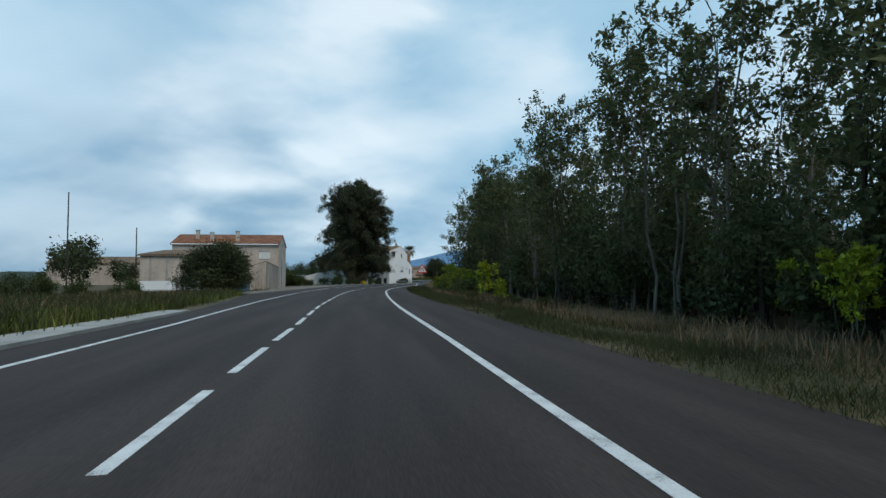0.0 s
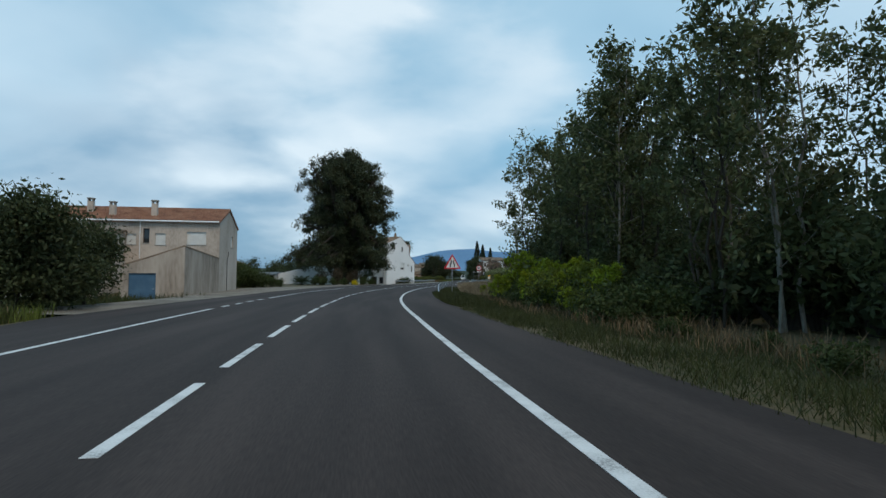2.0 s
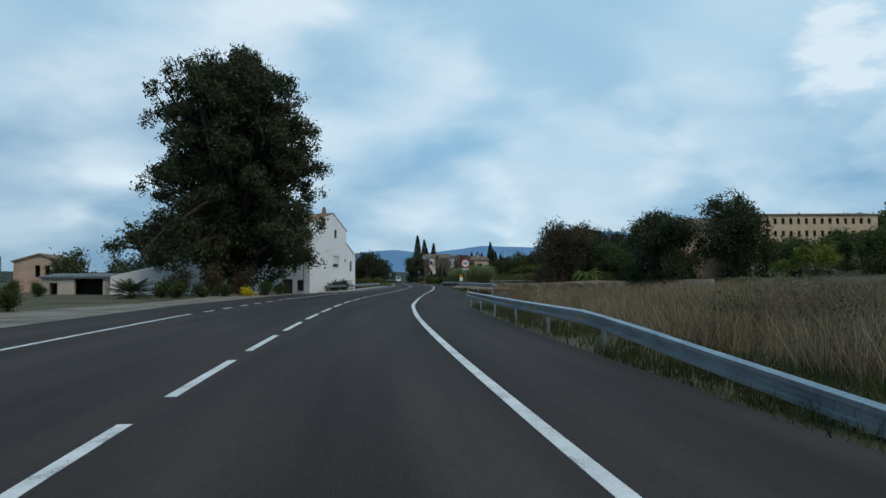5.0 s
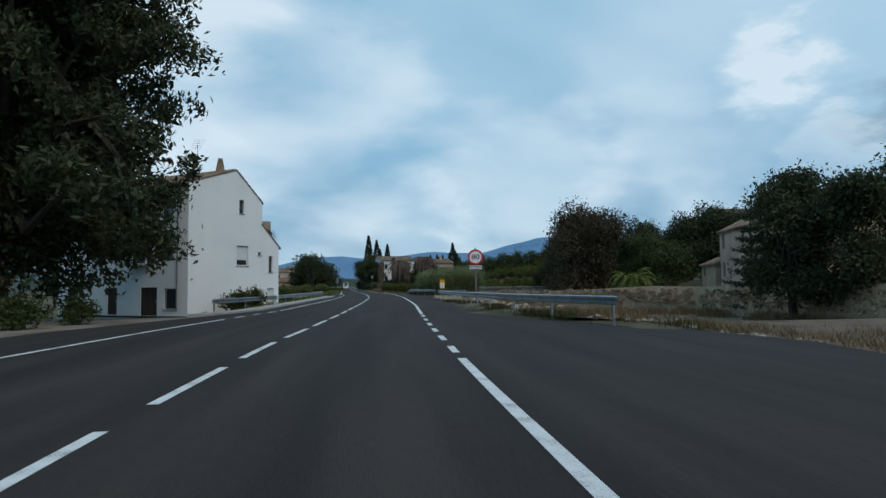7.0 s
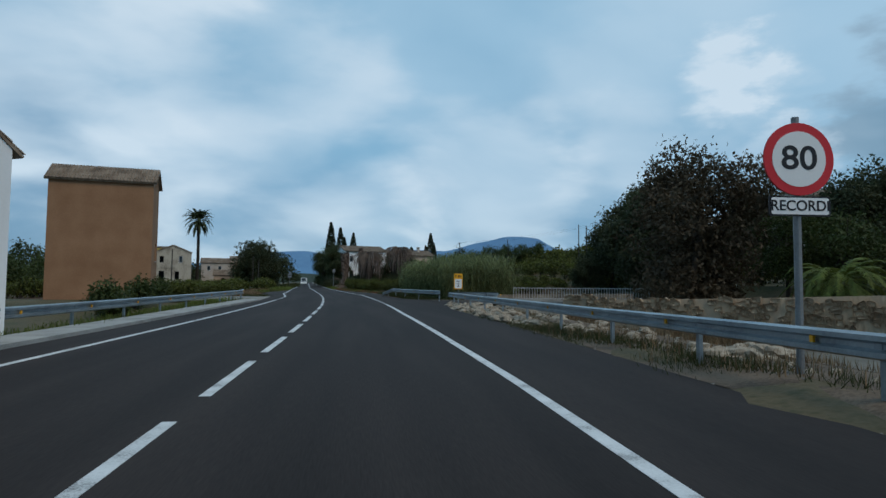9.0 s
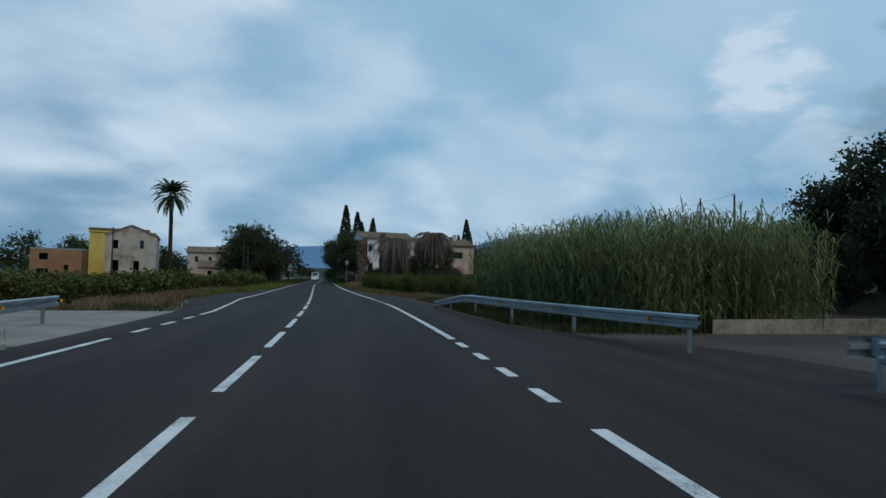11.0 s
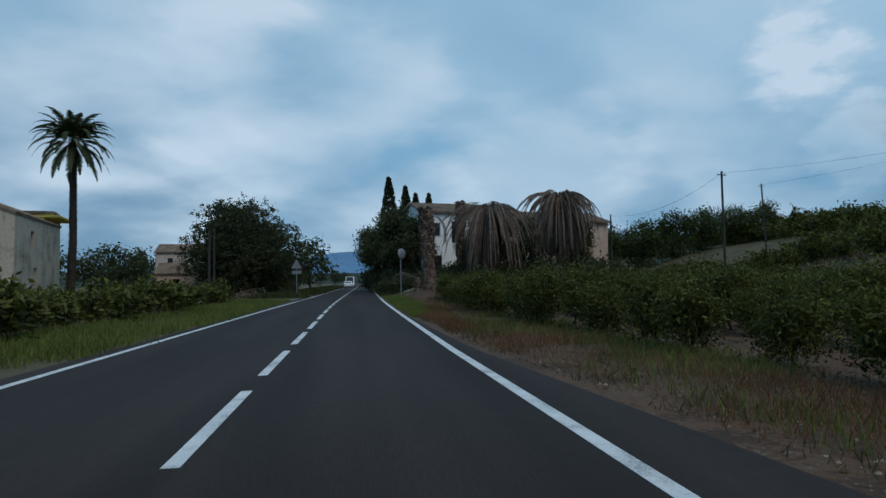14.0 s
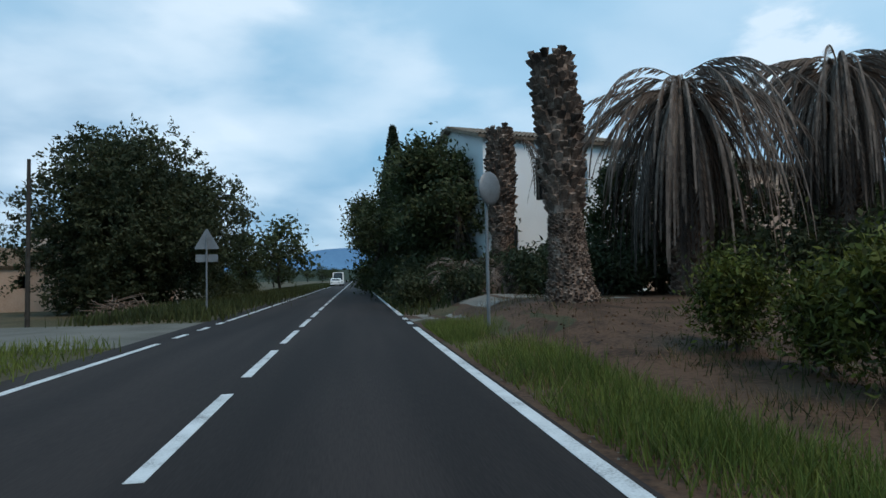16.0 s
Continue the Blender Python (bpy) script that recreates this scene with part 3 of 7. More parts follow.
def patch(name, s0, s1, left, right, mat, label, category, top=-0.012, wobble=0.25, step=1.0, follow=False, n=7, power=1.0):
    """Loose surface beside the road with an uneven outer edge."""
    bm = bmesh.new()
    rows = []
    for s in np.arange(s0, s1 + 0.01, step):
        a = left(s) if callable(left) else left
        b = right(s) if callable(right) else right
        a += wobble * noise.noise((s * 0.35, a, 3.0))
        b += wobble * noise.noise((s * 0.35, b, 7.0))
        row = []
        for k in range(n):
            x, y = along(s, a + (b - a) * (k / (n - 1)) ** power)
            zz = float(ground_z(np.array([x]), np.array([y]))[0]) + 0.016 if follow else top
            row.append(bm.verts.new((x, y, zz + (0 if k in (0, n - 1) else 0.02 * noise.noise((x, y, 0))))))
        rows.append(row)
    for ra, rb in zip(rows, rows[1:]):
        for k in range(n - 1):
            bm.faces.new((ra[k], ra[k + 1], rb[k + 1], rb[k]))
    bmesh.ops.recalc_face_normals(bm, faces=bm.faces)
    return tagged(part(name, bm, mat, smooth=True), label, category, kind="structure")


patch("forecourt", 58, 149, lambda s: -15.5 + 2 * math.sin(s * 0.11) - 2.5 * float(smooth_step(95, 110, s)), lambda s: edge_l(s) + 0.6, M["forecourt"], "pale worn gravel forecourt beside the road", "forecourt", top=-0.02)
patch("dirt_track", 122, 140, lambda s: edge_r(s) - 0.5, 24, M["track"], "dusty earth track mouth beside the road", "dirt track", top=-0.03)
patch("soil_strip", 207, 296, lambda s: edge_r(s) - 0.12, 34, M["soil"], "dry brown orchard soil between citrus rows", "soil", follow=True, wobble=0.12, n=20, power=2.0)
patch("soil_strip", 212, 280, -34, lambda s: edge_l(s) - 2.0, M["soil"], "dry brown field soil beside the road", "soil", follow=True, wobble=0.6)
patch("terrace_bank", 224, 286, 30, 37, M["straw_ground"], "pale dry grassy bank of the orchard terrace", "bank", follow=True, wobble=1.2)
patch("verge_soil", 137, 178, lambda s: edge_r(s) + 0.12, lambda s: edge_r(s) + 4.0, M["track"], "brown stony earth along the ravine guardrail", "verge", follow=True, wobble=0.3)
patch("ravine_bed", 141, 193, lambda s: edge_r(s) + 3.2, 32, M["dusty_pale"], "pale stony ravine bed with dry earth", "ravine bed", follow=True, wobble=0.6)
patch("side_road", 192.5, 202.5, 5.0, 40, M["dusty"], "dusty worn side road over the small bridge", "side road", top=-0.004, wobble=0.1)
patch("driveway", 199.0, 211, -13, lambda s: edge_l(s) + 0.4, M["gravel"], "pale concrete farm driveway meeting the road", "driveway", top=-0.008)
patch("driveway", 285.5, 294, -24, lambda s: edge_l(s) + 0.2, M["dusty_pale"], "pale dusty farm driveway meeting the road", "driveway", top=-0.01)
patch("driveway", 289.2, 294.6, lambda s: edge_r(s) - 0.1, 9, M["gravel"], "pale dusty drive beside the palm stump", "driveway", top=0.0, follow=True, n=12)
# raised pale kerbs
kerb = ribbon("kerb", np.arange(-40, 28, 1.5), lambda s: edge_l(s) - 1.3 + 0.25 * smooth_step(10, 28, s), lambda s: edge_l(s) + 0.1, 0.10, M["concrete"], 0.25)
tagged(kerb, "pale worn concrete kerb strip along the verge", "kerb", kind="structure")
kerb = ribbon("kerb", np.arange(150.5, 199.5, 1.5), lambda s: edge_l(s) - 1.15, lambda s: edge_l(s) + 0.05, 0.10, M["concrete"], 0.3)
tagged(kerb, "pale concrete kerb carrying the guardrail", "kerb", kind="structure")


# ---- guardrails ----
BEAM = [(0.0, -0.155), (0.075, -0.125), (0.075, -0.065), (0.0, -0.03), (0.0, 0.03), (0.075, 0.065), (0.075, 0.125), (0.0, 0.155)]


def guardrail(stations, offset, side, label, height=lambda s: 0.6, post_step=4.0, base=-0.25, along=along, turn=0.0):
    """W-beam rail on posts; side is +1 where the road lies to the left of it."""
    s0, s1 = stations
    root = thing("guardrail", (0, 0, 0), label=label, category="guardrail", group="road guardrails")
    bm = bmesh.new()
    ss = np.linspace(s0, s1, max(3, int((s1 - s0) / 1.0)))
    rows = []
    for s in ss:
        row = []
        for back in (0.0, 0.006):
            for u, v in (BEAM if back == 0 else BEAM[::-1]):
                px, py = along(s, offset(s) - side * (u + 0.09 - back))
                row.append(bm.verts.new((px, py, height(s) + v)))
        rows.append(row)
    m = len(rows[0])
    for a, b in zip(rows, rows[1:]):
        for k in range(m):
            bm.faces.new((a[k], a[(k + 1) % m], b[(k + 1) % m], b[k]))
    bm.faces.new(rows[0])
    bm.faces.new(rows[-1][::-1])
    bmesh.ops.recalc_face_normals(bm, faces=bm.faces)
    part("beam", bm, M["steel"], root, "ribbed galvanised steel beam", smooth=False)
    s = s0 + 0.4
    while s < s1 - 0.2:
        if height(s) > 0.35:
            px, py = along(s, offset(s))
            p = part("post", boxm(-0.035, 0.035, -0.05, 0.05, base - 0.2, height(s) + 0.12), M["steel"], root)
            p.matrix_basis = pose(px, py, 0, 0, 0, heading(s) + turn)
            q = part("spacer", boxm(-0.05, 0.05, -0.05, 0.05, height(s) - 0.12, height(s) + 0.12), M["steel"], root)
            cx, cy = along(s, offset(s) - side * 0.055)
            q.matrix_basis = pose(cx, cy, 0, 0, 0, heading(s) + turn)
            rx_, ry_ = along(s + 1.0, offset(s + 1.0) - side * 0.135)
            m = part("reflector", boxm(-0.018, 0.018, -0.03, 0.03, height(s) - 0.045, height(s) + 0.045), M["orange_paint"], root, "small yellow reflector")
            m.matrix_basis = pose(rx_, ry_, 0, 0, 0, heading(s) + turn)
        s += post_step
    return root


guardrail((88, 117), table((88, 4.85), (93, 4.7), (105, 4.6), (117, 4.55)), 1, "galvanised guardrail whose ramped end dips into grass", height=table((88, 0.02), (94, 0.45), (97, 0.62), (117, 0.62)))
rail_r = table((138, 8.2), (142, 7.15), (146, 6.4), (150, 5.9), (155, 5.8), (165, 6.2), (178, 6.6), (193.2, 7.1))
guardrail((138.0, 193.2), rail_r, 1, "galvanised guardrail along the ravine edge", height=table((138, 0.86), (152, 0.84), (168, 0.68), (185, 0.6)))
guardrail((0.0, 3.6), lambda u: 0.0, -1, "short guardrail turning into the side road", height=lambda u: 0.62, post_step=2.4, along=lambda u, o: along(193.6 + o, 7.0 + u), turn=90)
guardrail((197.6, 217.0), table((197.6, 7.3), (200.5, 6.5), (203.4, 6.0), (207, 5.55), (212, 5.25), (217, 5.05)), 1, "short galvanised guardrail before tall cane", height=table((197, 0.66), (211, 0.66), (217, 0.14)))
guardrail((156, 205.2), table((156, -10.2), (160, -9.2), (168, -8.7), (185, -8.1), (200.5, -7.7), (205.2, -8.2)), -1, "galvanised guardrail beside the white house")


# ---- buildings ----
def wall_panel(length, profile, openings, thick=0.3):
    """A wall in the plane y=0 (outside at -y) from x=0 to length, its top a list of (x, z), with real openings (x0, x1, z0, z1)."""
    bm = bmesh.new()
    px, pz = zip(*profile)
    top = lambda x: float(np.interp(x, px, pz))  # noqa: E731
    cuts = sorted({0.0, length, *[x for x in px if 0 < x < length], *[v for o in openings for v in o[:2]]})

    def quad(pts, flip=False):
        vs = [bm.verts.new(p) for p in pts]
        bm.faces.new(vs[::-1] if flip else vs)

    ins = lambda x: min(max(x, thick), length - thick)  # noqa: E731
    for a, b in zip(cuts, cuts[1:]):
        mid = (a + b) / 2
        holes = sorted((o[2], o[3]) for o in openings if o[0] < mid < o[1])
        z0 = -1.2
        for h0, h1 in holes + [(None, None)]:
            ta, tb = (top(a), top(b)) if h0 is None else (h0, h0)
            if ta - z0 > 1e-4 or tb - z0 > 1e-4:
                quad([(a, 0, z0), (b, 0, z0), (b, 0, tb), (a, 0, ta)])
                if ins(b) - ins(a) > 1e-4:
                    quad([(ins(a), thick, z0), (ins(b), thick, z0), (ins(b), thick, tb), (ins(a), thick, ta)], True)
            z0 = h1
        quad([(a, 0, top(a)), (b, 0, top(b)), (ins(b) + 1e-5, thick, top(b)), (ins(a), thick, top(a))])
    for x0, x1, z0, z1 in openings:
        quad([(x0, 0, z0), (x1, 0, z0), (x1, thick, z0), (x0, thick, z0)])
        quad([(x0, 0, z1), (x0, thick, z1), (x1, thick, z1), (x1, 0, z1)])
        quad([(x0, 0, z0), (x0, thick, z0), (x0, thick, z1), (x0, 0, z1)])
        quad([(x1, 0, z0), (x1, 0, z1), (x1, thick, z1), (x1, thick, z0)])
    for x in (0, length):
        quad([(x, 0, -1.2), (ins(x), thick, -1.2), (ins(x), thick, top(x)), (x, 0, top(x))], x == 0)
    bmesh.ops.remove_doubles(bm, verts=bm.verts, dist=1e-4)
    return bm


def place_on(ob, a, b, z=0.0):
    """Lay local x from plan point a towards b (in the parent's frame)."""
    ob.matrix_basis = pose(a[0], a[1], z, 0, 0, math.degrees(math.atan2(b[1] - a[1], b[0] - a[0])))


def window(parent, x0, x1, z0, z1, style, name="window"):
    """Fills an opening of a wall: frame, pane or blind, sill."""
    w, h = x1 - x0, z1 - z0
    root = part(name, frame_bars(x0, x1, z0, z1, 0.06, 0.14, 0.20, 2 if style in ("pair", "blind2") else 1), M["blind"] if style != "dark" else M["wood"], parent, "window frame with its parts")
    part("pane", boxm(x0 + 0.04, x1 - 0.04, 0.16, 0.175, z0 + 0.04, z1 - 0.04), M["glass"], root, "dark window glass")
    if style.startswith("blind"):
        low = z0 + (0.05 if style != "blind_part" else h * 0.28)
        bm = bmesh.new()
        n = max(6, int((z1 - low) / 0.09))
        rows = []
        for k in range(n):
            for f, y in ((0.0, 0.136), (0.1, 0.124), (0.9, 0.124), (1.0, 0.136)):
                zz = low + (z1 - low) * (k + f) / n
                rows.append([bm.verts.new((x, y, zz)) for x in (x0 + 0.05, x1 - 0.05)])
        for a, b in zip(rows, rows[1:]):
            bm.faces.new((a[0], a[1], b[1], b[0]))
        part("roller_blind", bm, M["blind"], root, "lowered white slatted roller blind")
    if style == "bars":
        bm = bmesh.new()
        for k in range(1, int(w / 0.13)):
            box(bm, x0 + k * 0.13 - 0.008, x0 + k * 0.13 + 0.008, 0.02, 0.036, z0, z1)
        part("grille", bm, M["black_paint"], root, "black iron bars")
    part("sill", boxm(x0 - 0.06, x1 + 0.06, -0.06, 0.12, z0 - 0.05, z0 + 0.003, bevel=0.008), M["concrete"], root)
    return root


def frame_bars(x0, x1, z0, z1, t, y0, y1, cols=1):
    bm = bmesh.new()
    box(bm, x0, x1, y0, y1, z0, z0 + t)
    box(bm, x0, x1, y0, y1, z1 - t, z1)
    for k in range(cols + 1):
        c = x0 + t / 2 + (x1 - x0 - t) * k / cols
        box(bm, c - t / 2, c + t / 2, y0 + 0.004, y1 - 0.004, z0 + 0.005, z1 - 0.005)
    return bm


def door(parent, x0, x1, z0, z1, mat, leaves_n=1, label=""):
    root = part("door", frame_bars(x0, x1, z0, z1, 0.07, 0.08, 0.16, leaves_n), mat, parent, label)
    for k in range(leaves_n):
        a = x0 + 0.04 + (x1 - x0 - 0.08) * k / leaves_n
        b = x0 + 0.04 + (x1 - x0 - 0.08) * (k + 1) / leaves_n
        bm = boxm(a + 0.012, b - 0.012, 0.1, 0.14, z0 + 0.02, z1 - 0.05)
        for q in range(3):
            zz = z0 + 0.15 + (z1 - z0 - 0.3) * q / 3
            box(bm, a + 0.08, b - 0.08, 0.092, 0.1, zz, zz + (z1 - z0 - 0.3) / 3 - 0.1)
        part("leaf", bm, mat, root)
    part("handle", boxm(x1 - 0.22, x1 - 0.16, 0.04, 0.09, (z0 + z1) / 2 - 0.07, (z0 + z1) / 2 + 0.07, bevel=0.01), M["steel"], root)
    return root


def tile_roof(name, parent, corner, eave_end, ridge_start, ridge_end, mat, pitch=0.24, thick=0.16, label=""):
    """One slope of barrel tiles: between an eave line and a ridge line (3D points in the parent's frame)."""
    e0, e1, r0, r1 = (Vector(p) for p in (corner, eave_end, ridge_start, ridge_end))
    n = max(4, int((e1 - e0).length / pitch))
    nrm = (e1 - e0).cross(r0 - e0).normalized()
    if nrm.z < 0:
        nrm = -nrm
    courses = max(2, int((r0 - e0).length / 0.42))
    bm = bmesh.new()
    prof = [(0.0, 0.0), (0.16, 0.055), (0.30, 0.075), (0.44, 0.055), (0.58, 0.0), (0.79, -0.02)]
    us = [(i + p) / n for i in range(n) for p, _ in prof] + [1.0]
    hs = [h for i in range(n) for _, h in prof] + [0.0]
    rows = []
    for c in range(courses):
        for f, lift in ((c / courses, 0.03), ((c + 1) / courses, 0.0)):
            rows.append([bm.verts.new(e0.lerp(e1, u).lerp(r0.lerp(r1, u), f) + nrm * (h * (1.0 if f > 0 or c else 1.0) + lift + 0.05)) for u, h in zip(us, hs)])
    for a, b in zip(rows, rows[1:]):
        for k in range(len(us) - 1):
            bm.faces.new((a[k], a[k + 1], b[k + 1], b[k]))
    # the slab below the tiles
    low_pts = [p + nrm * 0.045 for p in (e0, e1, r1, r0)]
    t = [bm.verts.new(p) for p in low_pts]
    d = [bm.verts.new(p - nrm * thick) for p in low_pts]
    bm.faces.new(d[::-1])
    bm.faces.new(t)
    for k in range(4):
        bm.faces.new((t[k], t[(k + 1) % 4], d[(k + 1) % 4], d[k]))
    return part(name, bm, mat, parent, label)


def chimney(parent, x, y, z0, z1, w=0.6):
    c = part("chimney", boxm(x - w / 2, x + w / 2, y - w / 2, y + w / 2, z0, z1 - 0.35, bevel=0.02), M["render_beige"], parent)
    bm = bmesh.new()
    for dx in (-1, 1):
        for dy in (-1, 1):
            box(bm, x + dx * w * 0.36 - 0.06, x + dx * w * 0.36 + 0.06, y + dy * w * 0.36 - 0.06, y + dy * w * 0.36 + 0.06, z1 - 0.36, z1 - 0.1)
    box(bm, x - w * 0.62, x + w * 0.62, y - w * 0.62, y + w * 0.62, z1 - 0.11, z1, bevel=0.02)
    part("chimney_cap", bm, M["concrete"], c)
    return c


def wall(parent, a, b, profile, openings, mat, name="wall", thick=0.3, label=""):
    """A wall from plan point a to b seen from outside with a on the left; openings: (x0, x1, z0, z1, filling)."""
    length = math.dist(a, b)
    w = part(name, wall_panel(length, profile, [o[:4] for o in openings], thick), mat, parent, label)
    place_on(w, a, b)
    for x0, x1, z0, z1, fill in openings:
        if fill in ("blind", "blind2", "pair", "single", "dark", "bars", "blind_part"):
            window(w, x0, x1, z0, z1, fill)
        elif fill == "door":
            door(w, x0, x1, z0, z1, M["wood"], 1, "dark brown wooden door")
        elif fill == "gate":
            door(w, x0, x1, z0, z1, M["blue_metal"], 2, "blue painted two-leaf metal garage door")
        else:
            # no room is built: a near-black panel paints its shade
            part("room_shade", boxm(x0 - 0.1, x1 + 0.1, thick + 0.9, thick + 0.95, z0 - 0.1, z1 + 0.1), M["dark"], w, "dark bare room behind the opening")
    return w


def flat(h, n):
    return [(0, h), (n, h)]


# farmhouse of beige render, with its lower front wing and garage annex
farm = thing("farmhouse", (0, 0, 0), label="two-storey beige rendered farmhouse with red tile roof", category="house")
X0, X1, Y0, Y1 = -26.6, -11.4, 93.2, 102.6
YR = (Y0 + Y1) / 2
wall(farm, (X0, Y0), (X1, Y0), flat(6.6, 15.2), [(5.6, 6.4, 4.3, 5.25, "blind"), (7.0, 7.85, 4.3, 5.3, "blind"), (8.45, 9.0, 4.45, 5.8, "dark"), (9.5, 10.43, 4.28, 5.37, "blind"), (12.27, 14.0, 4.33, 5.55, "blind2")], M["render_beige"])
wall(farm, (X1, Y0), (X1, Y1), [(0, 6.65), (4.7, 8.15), (9.4, 6.65)], [(5.6, 7.0, 4.35, 5.55, "blind")], M["render_beige"])
wall(farm, (X0, Y1), (X0, Y0), [(0, 6.6), (4.7, 8.1), (9.4, 6.6)], [], M["render_beige"])
wall(farm, (X1, Y1), (X0, Y1), flat(6.6, 15.2), [], M["render_beige"])
tile_roof("roof", farm, (X0 - 0.2, Y0 - 0.3, 6.52), (X1 + 0.1, Y0 - 0.3, 6.52), (X0 - 0.2, YR, 8.18), (X1 + 0.1, YR, 8.18), M["tile"], label="red clay barrel tile roof slope")
tile_roof("roof", farm, (X1 + 0.1, Y1 + 0.25, 6.52), (X0 - 0.2, Y1 + 0.25, 6.52), (X1 + 0.1, YR, 8.18), (X0 - 0.2, YR, 8.18), M["tile"], label="red clay barrel tile roof slope")
part("gutter", tube(bmesh.new(), [(X0, Y0 - 0.36, 6.5), (X1, Y0 - 0.36, 6.48)], [0.08, 0.08], 8), M["white_paint"], farm, "white round gutter")
part("downpipe", tube(bmesh.new(), [(-18.4, Y0 - 0.07, 6.5), (-18.4, Y0 - 0.07, 3.0)], [0.045, 0.045], 8), M["white_paint"], farm, "white downpipe")
part("cable_pipe", tube(bmesh.new(), [(X1 + 0.03, 97.0, -0.2), (X1 + 0.03, 97.0, 3.2), (X1 + 0.03, 97.6, 3.4), (X1 + 0.03, 97.6, 3.9)], [0.03] * 4, 6), M["black_paint"], farm)
for cx, cy, ct in ((-23.6, 95.6, 8.8), (-21.3, 94.6, 8.4), (-17.6, 94.6, 8.6)):
    chimney(farm, cx, cy, 6.6, ct, 0.5)

annex = thing("garage_annex", (0, 0, 0), label="low beige rendered garage annex with stained walls", category="annex")
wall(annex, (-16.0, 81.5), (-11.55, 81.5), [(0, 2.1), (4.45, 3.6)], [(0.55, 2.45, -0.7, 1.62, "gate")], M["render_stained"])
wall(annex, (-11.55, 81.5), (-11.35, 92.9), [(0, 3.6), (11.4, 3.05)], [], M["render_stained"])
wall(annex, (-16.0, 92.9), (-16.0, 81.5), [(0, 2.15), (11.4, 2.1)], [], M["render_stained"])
tile_roof("roof", annex, (-16.1, 92.9, 2.1), (-16.1, 81.7, 2.07), (-11.75, 92.9, 2.95), (-11.75, 81.7, 3.45), M["tile_old"])
part("coping", tube(bmesh.new(), [(-16.0, 81.62, 2.15), (-11.6, 81.62, 3.65), (-11.4, 92.8, 3.09)], [0.1, 0.1, 0.1], 6), M["tile_old"], annex, "weathered tile coping")

wing = thing("front_wing", (0, 0, 0), label="lower beige farm wing with peeling whitewash base", category="house")
wall(wing, (-27.1, 81.6), (-19.6, 81.6), flat(4.55, 7.5), [(1.5, 2.2, 0.0, 0.9, "dark"), (6.0, 6.5, 1.3, 2.2, "dark")], M["render_beige"])
wall(wing, (-19.6, 81.6), (-19.6, 92.8), [(0, 4.5), (11.2, 5.4)], [], M["render_beige"])
wall(wing, (-27.1, 92.8), (-27.1, 81.6), [(0, 5.4), (11.2, 4.5)], [], M["render_beige"])
tile_roof("roof", wing, (-27.4, 81.3, 4.45), (-19.4, 81.3, 4.45), (-27.4, 92.9, 5.5), (-19.4, 92.9, 5.5), M["tile_old"], label="weathered tile roof slope")
part("whitewash_base", boxm(-27.12, -19.7, 81.56, 81.597, -1.0, 1.15), M["render_white"], wing, "peeling whitewash along the foot")
for k in range(4):
    part("pilaster", boxm(-26.0 + k * 2.0, -25.75 + k * 2.0, 81.5, 81.597, 1.16, 4.45), M["concrete"], wing)

# white house by the road
white = thing("white_house", (9.0, 161.6, 0), 45, "three-storey whitewashed house with plain gable and tile roof", "house")
GL = 9.4
wall(white, (0, 0), (GL, 0), [(0, 8.6), (4.5, 10.1), (7.3, 8.1), (7.32, 6.4), (GL, 4.7)], [(4.85, 5.35, 6.95, 8.0, "dark"), (4.6, 5.85, 3.05, 4.55, "blind_part"), (8.2, 8.65, 2.6, 3.9, "dark"), (6.95, 7.3, 3.9, 4.15, "dark"), (6.75, 7.05, 0.3, 1.1, "dark"), (8.0, 8.8, -0.3, 1.35, "blind")], M["render_white"])
FL = 13.0
wall(white, (-0.0, FL), (0, 0), flat(8.3, FL), [(10.85, 12.05, 0.0, 1.42, "bars"), (8.6, 10.2, -0.45, 1.5, "door"), (10.6, 11.6, 3.5, 5.4, "dark"), (8.0, 9.0, 3.2, 5.4, "dark"), (5.3, 6.3, -0.4, 1.5, "door"), (1.0, 2.0, -0.4, 1.4, "door"), (4.2, 5.1, 3.2, 5.2, "dark"), (10.8, 11.6, 6.3, 7.6, "dark"), (7.5, 8.3, 6.3, 7.6, "dark")], M["render_white"])
wall(white, (GL, 0), (GL, FL), flat(4.6, FL), [], M["render_white"])
wall(white, (GL, FL), (0, FL), [(0, 4.6), (2.08, 6.4), (2.1, 8.1), (4.9, 10.1), (GL, 8.6)], [], M["render_white"])
tile_roof("roof", white, (-0.4, FL, 8.44), (-0.4, -0.04, 8.44), (4.5, FL, 10.15), (4.5, -0.04, 10.15), M["tile_old"], thick=0.07, label="weathered clay tile roof slope")
tile_roof("roof", white, (7.5, -0.04, 7.95), (7.5, FL, 7.95), (4.5, -0.04, 10.15), (4.5, FL, 10.15), M["tile_old"], thick=0.07, label="weathered clay tile roof slope")
tile_roof("roof", white, (GL + 0.25, -0.04, 4.5), (GL + 0.25, FL, 4.5), (7.3, -0.04, 6.35), (7.3, FL, 6.35), M["tile_old"], thick=0.07, label="weathered clay tile roof slope")
part("gable_step", boxm(7.28, 7.42, 0.02, FL, 5.9, 8.0), M["render_white"], white)
bm = bmesh.new()
tube(bm, [(3.9, 1.0, 9.5), (3.9, 1.0, 10.2), (3.9, 1.0, 11.0)], [0.52, 0.42, 0.22], 4)
part("chimney", bm, M["tile_old"], white, "tapered brown chimney")
bm = bmesh.new()
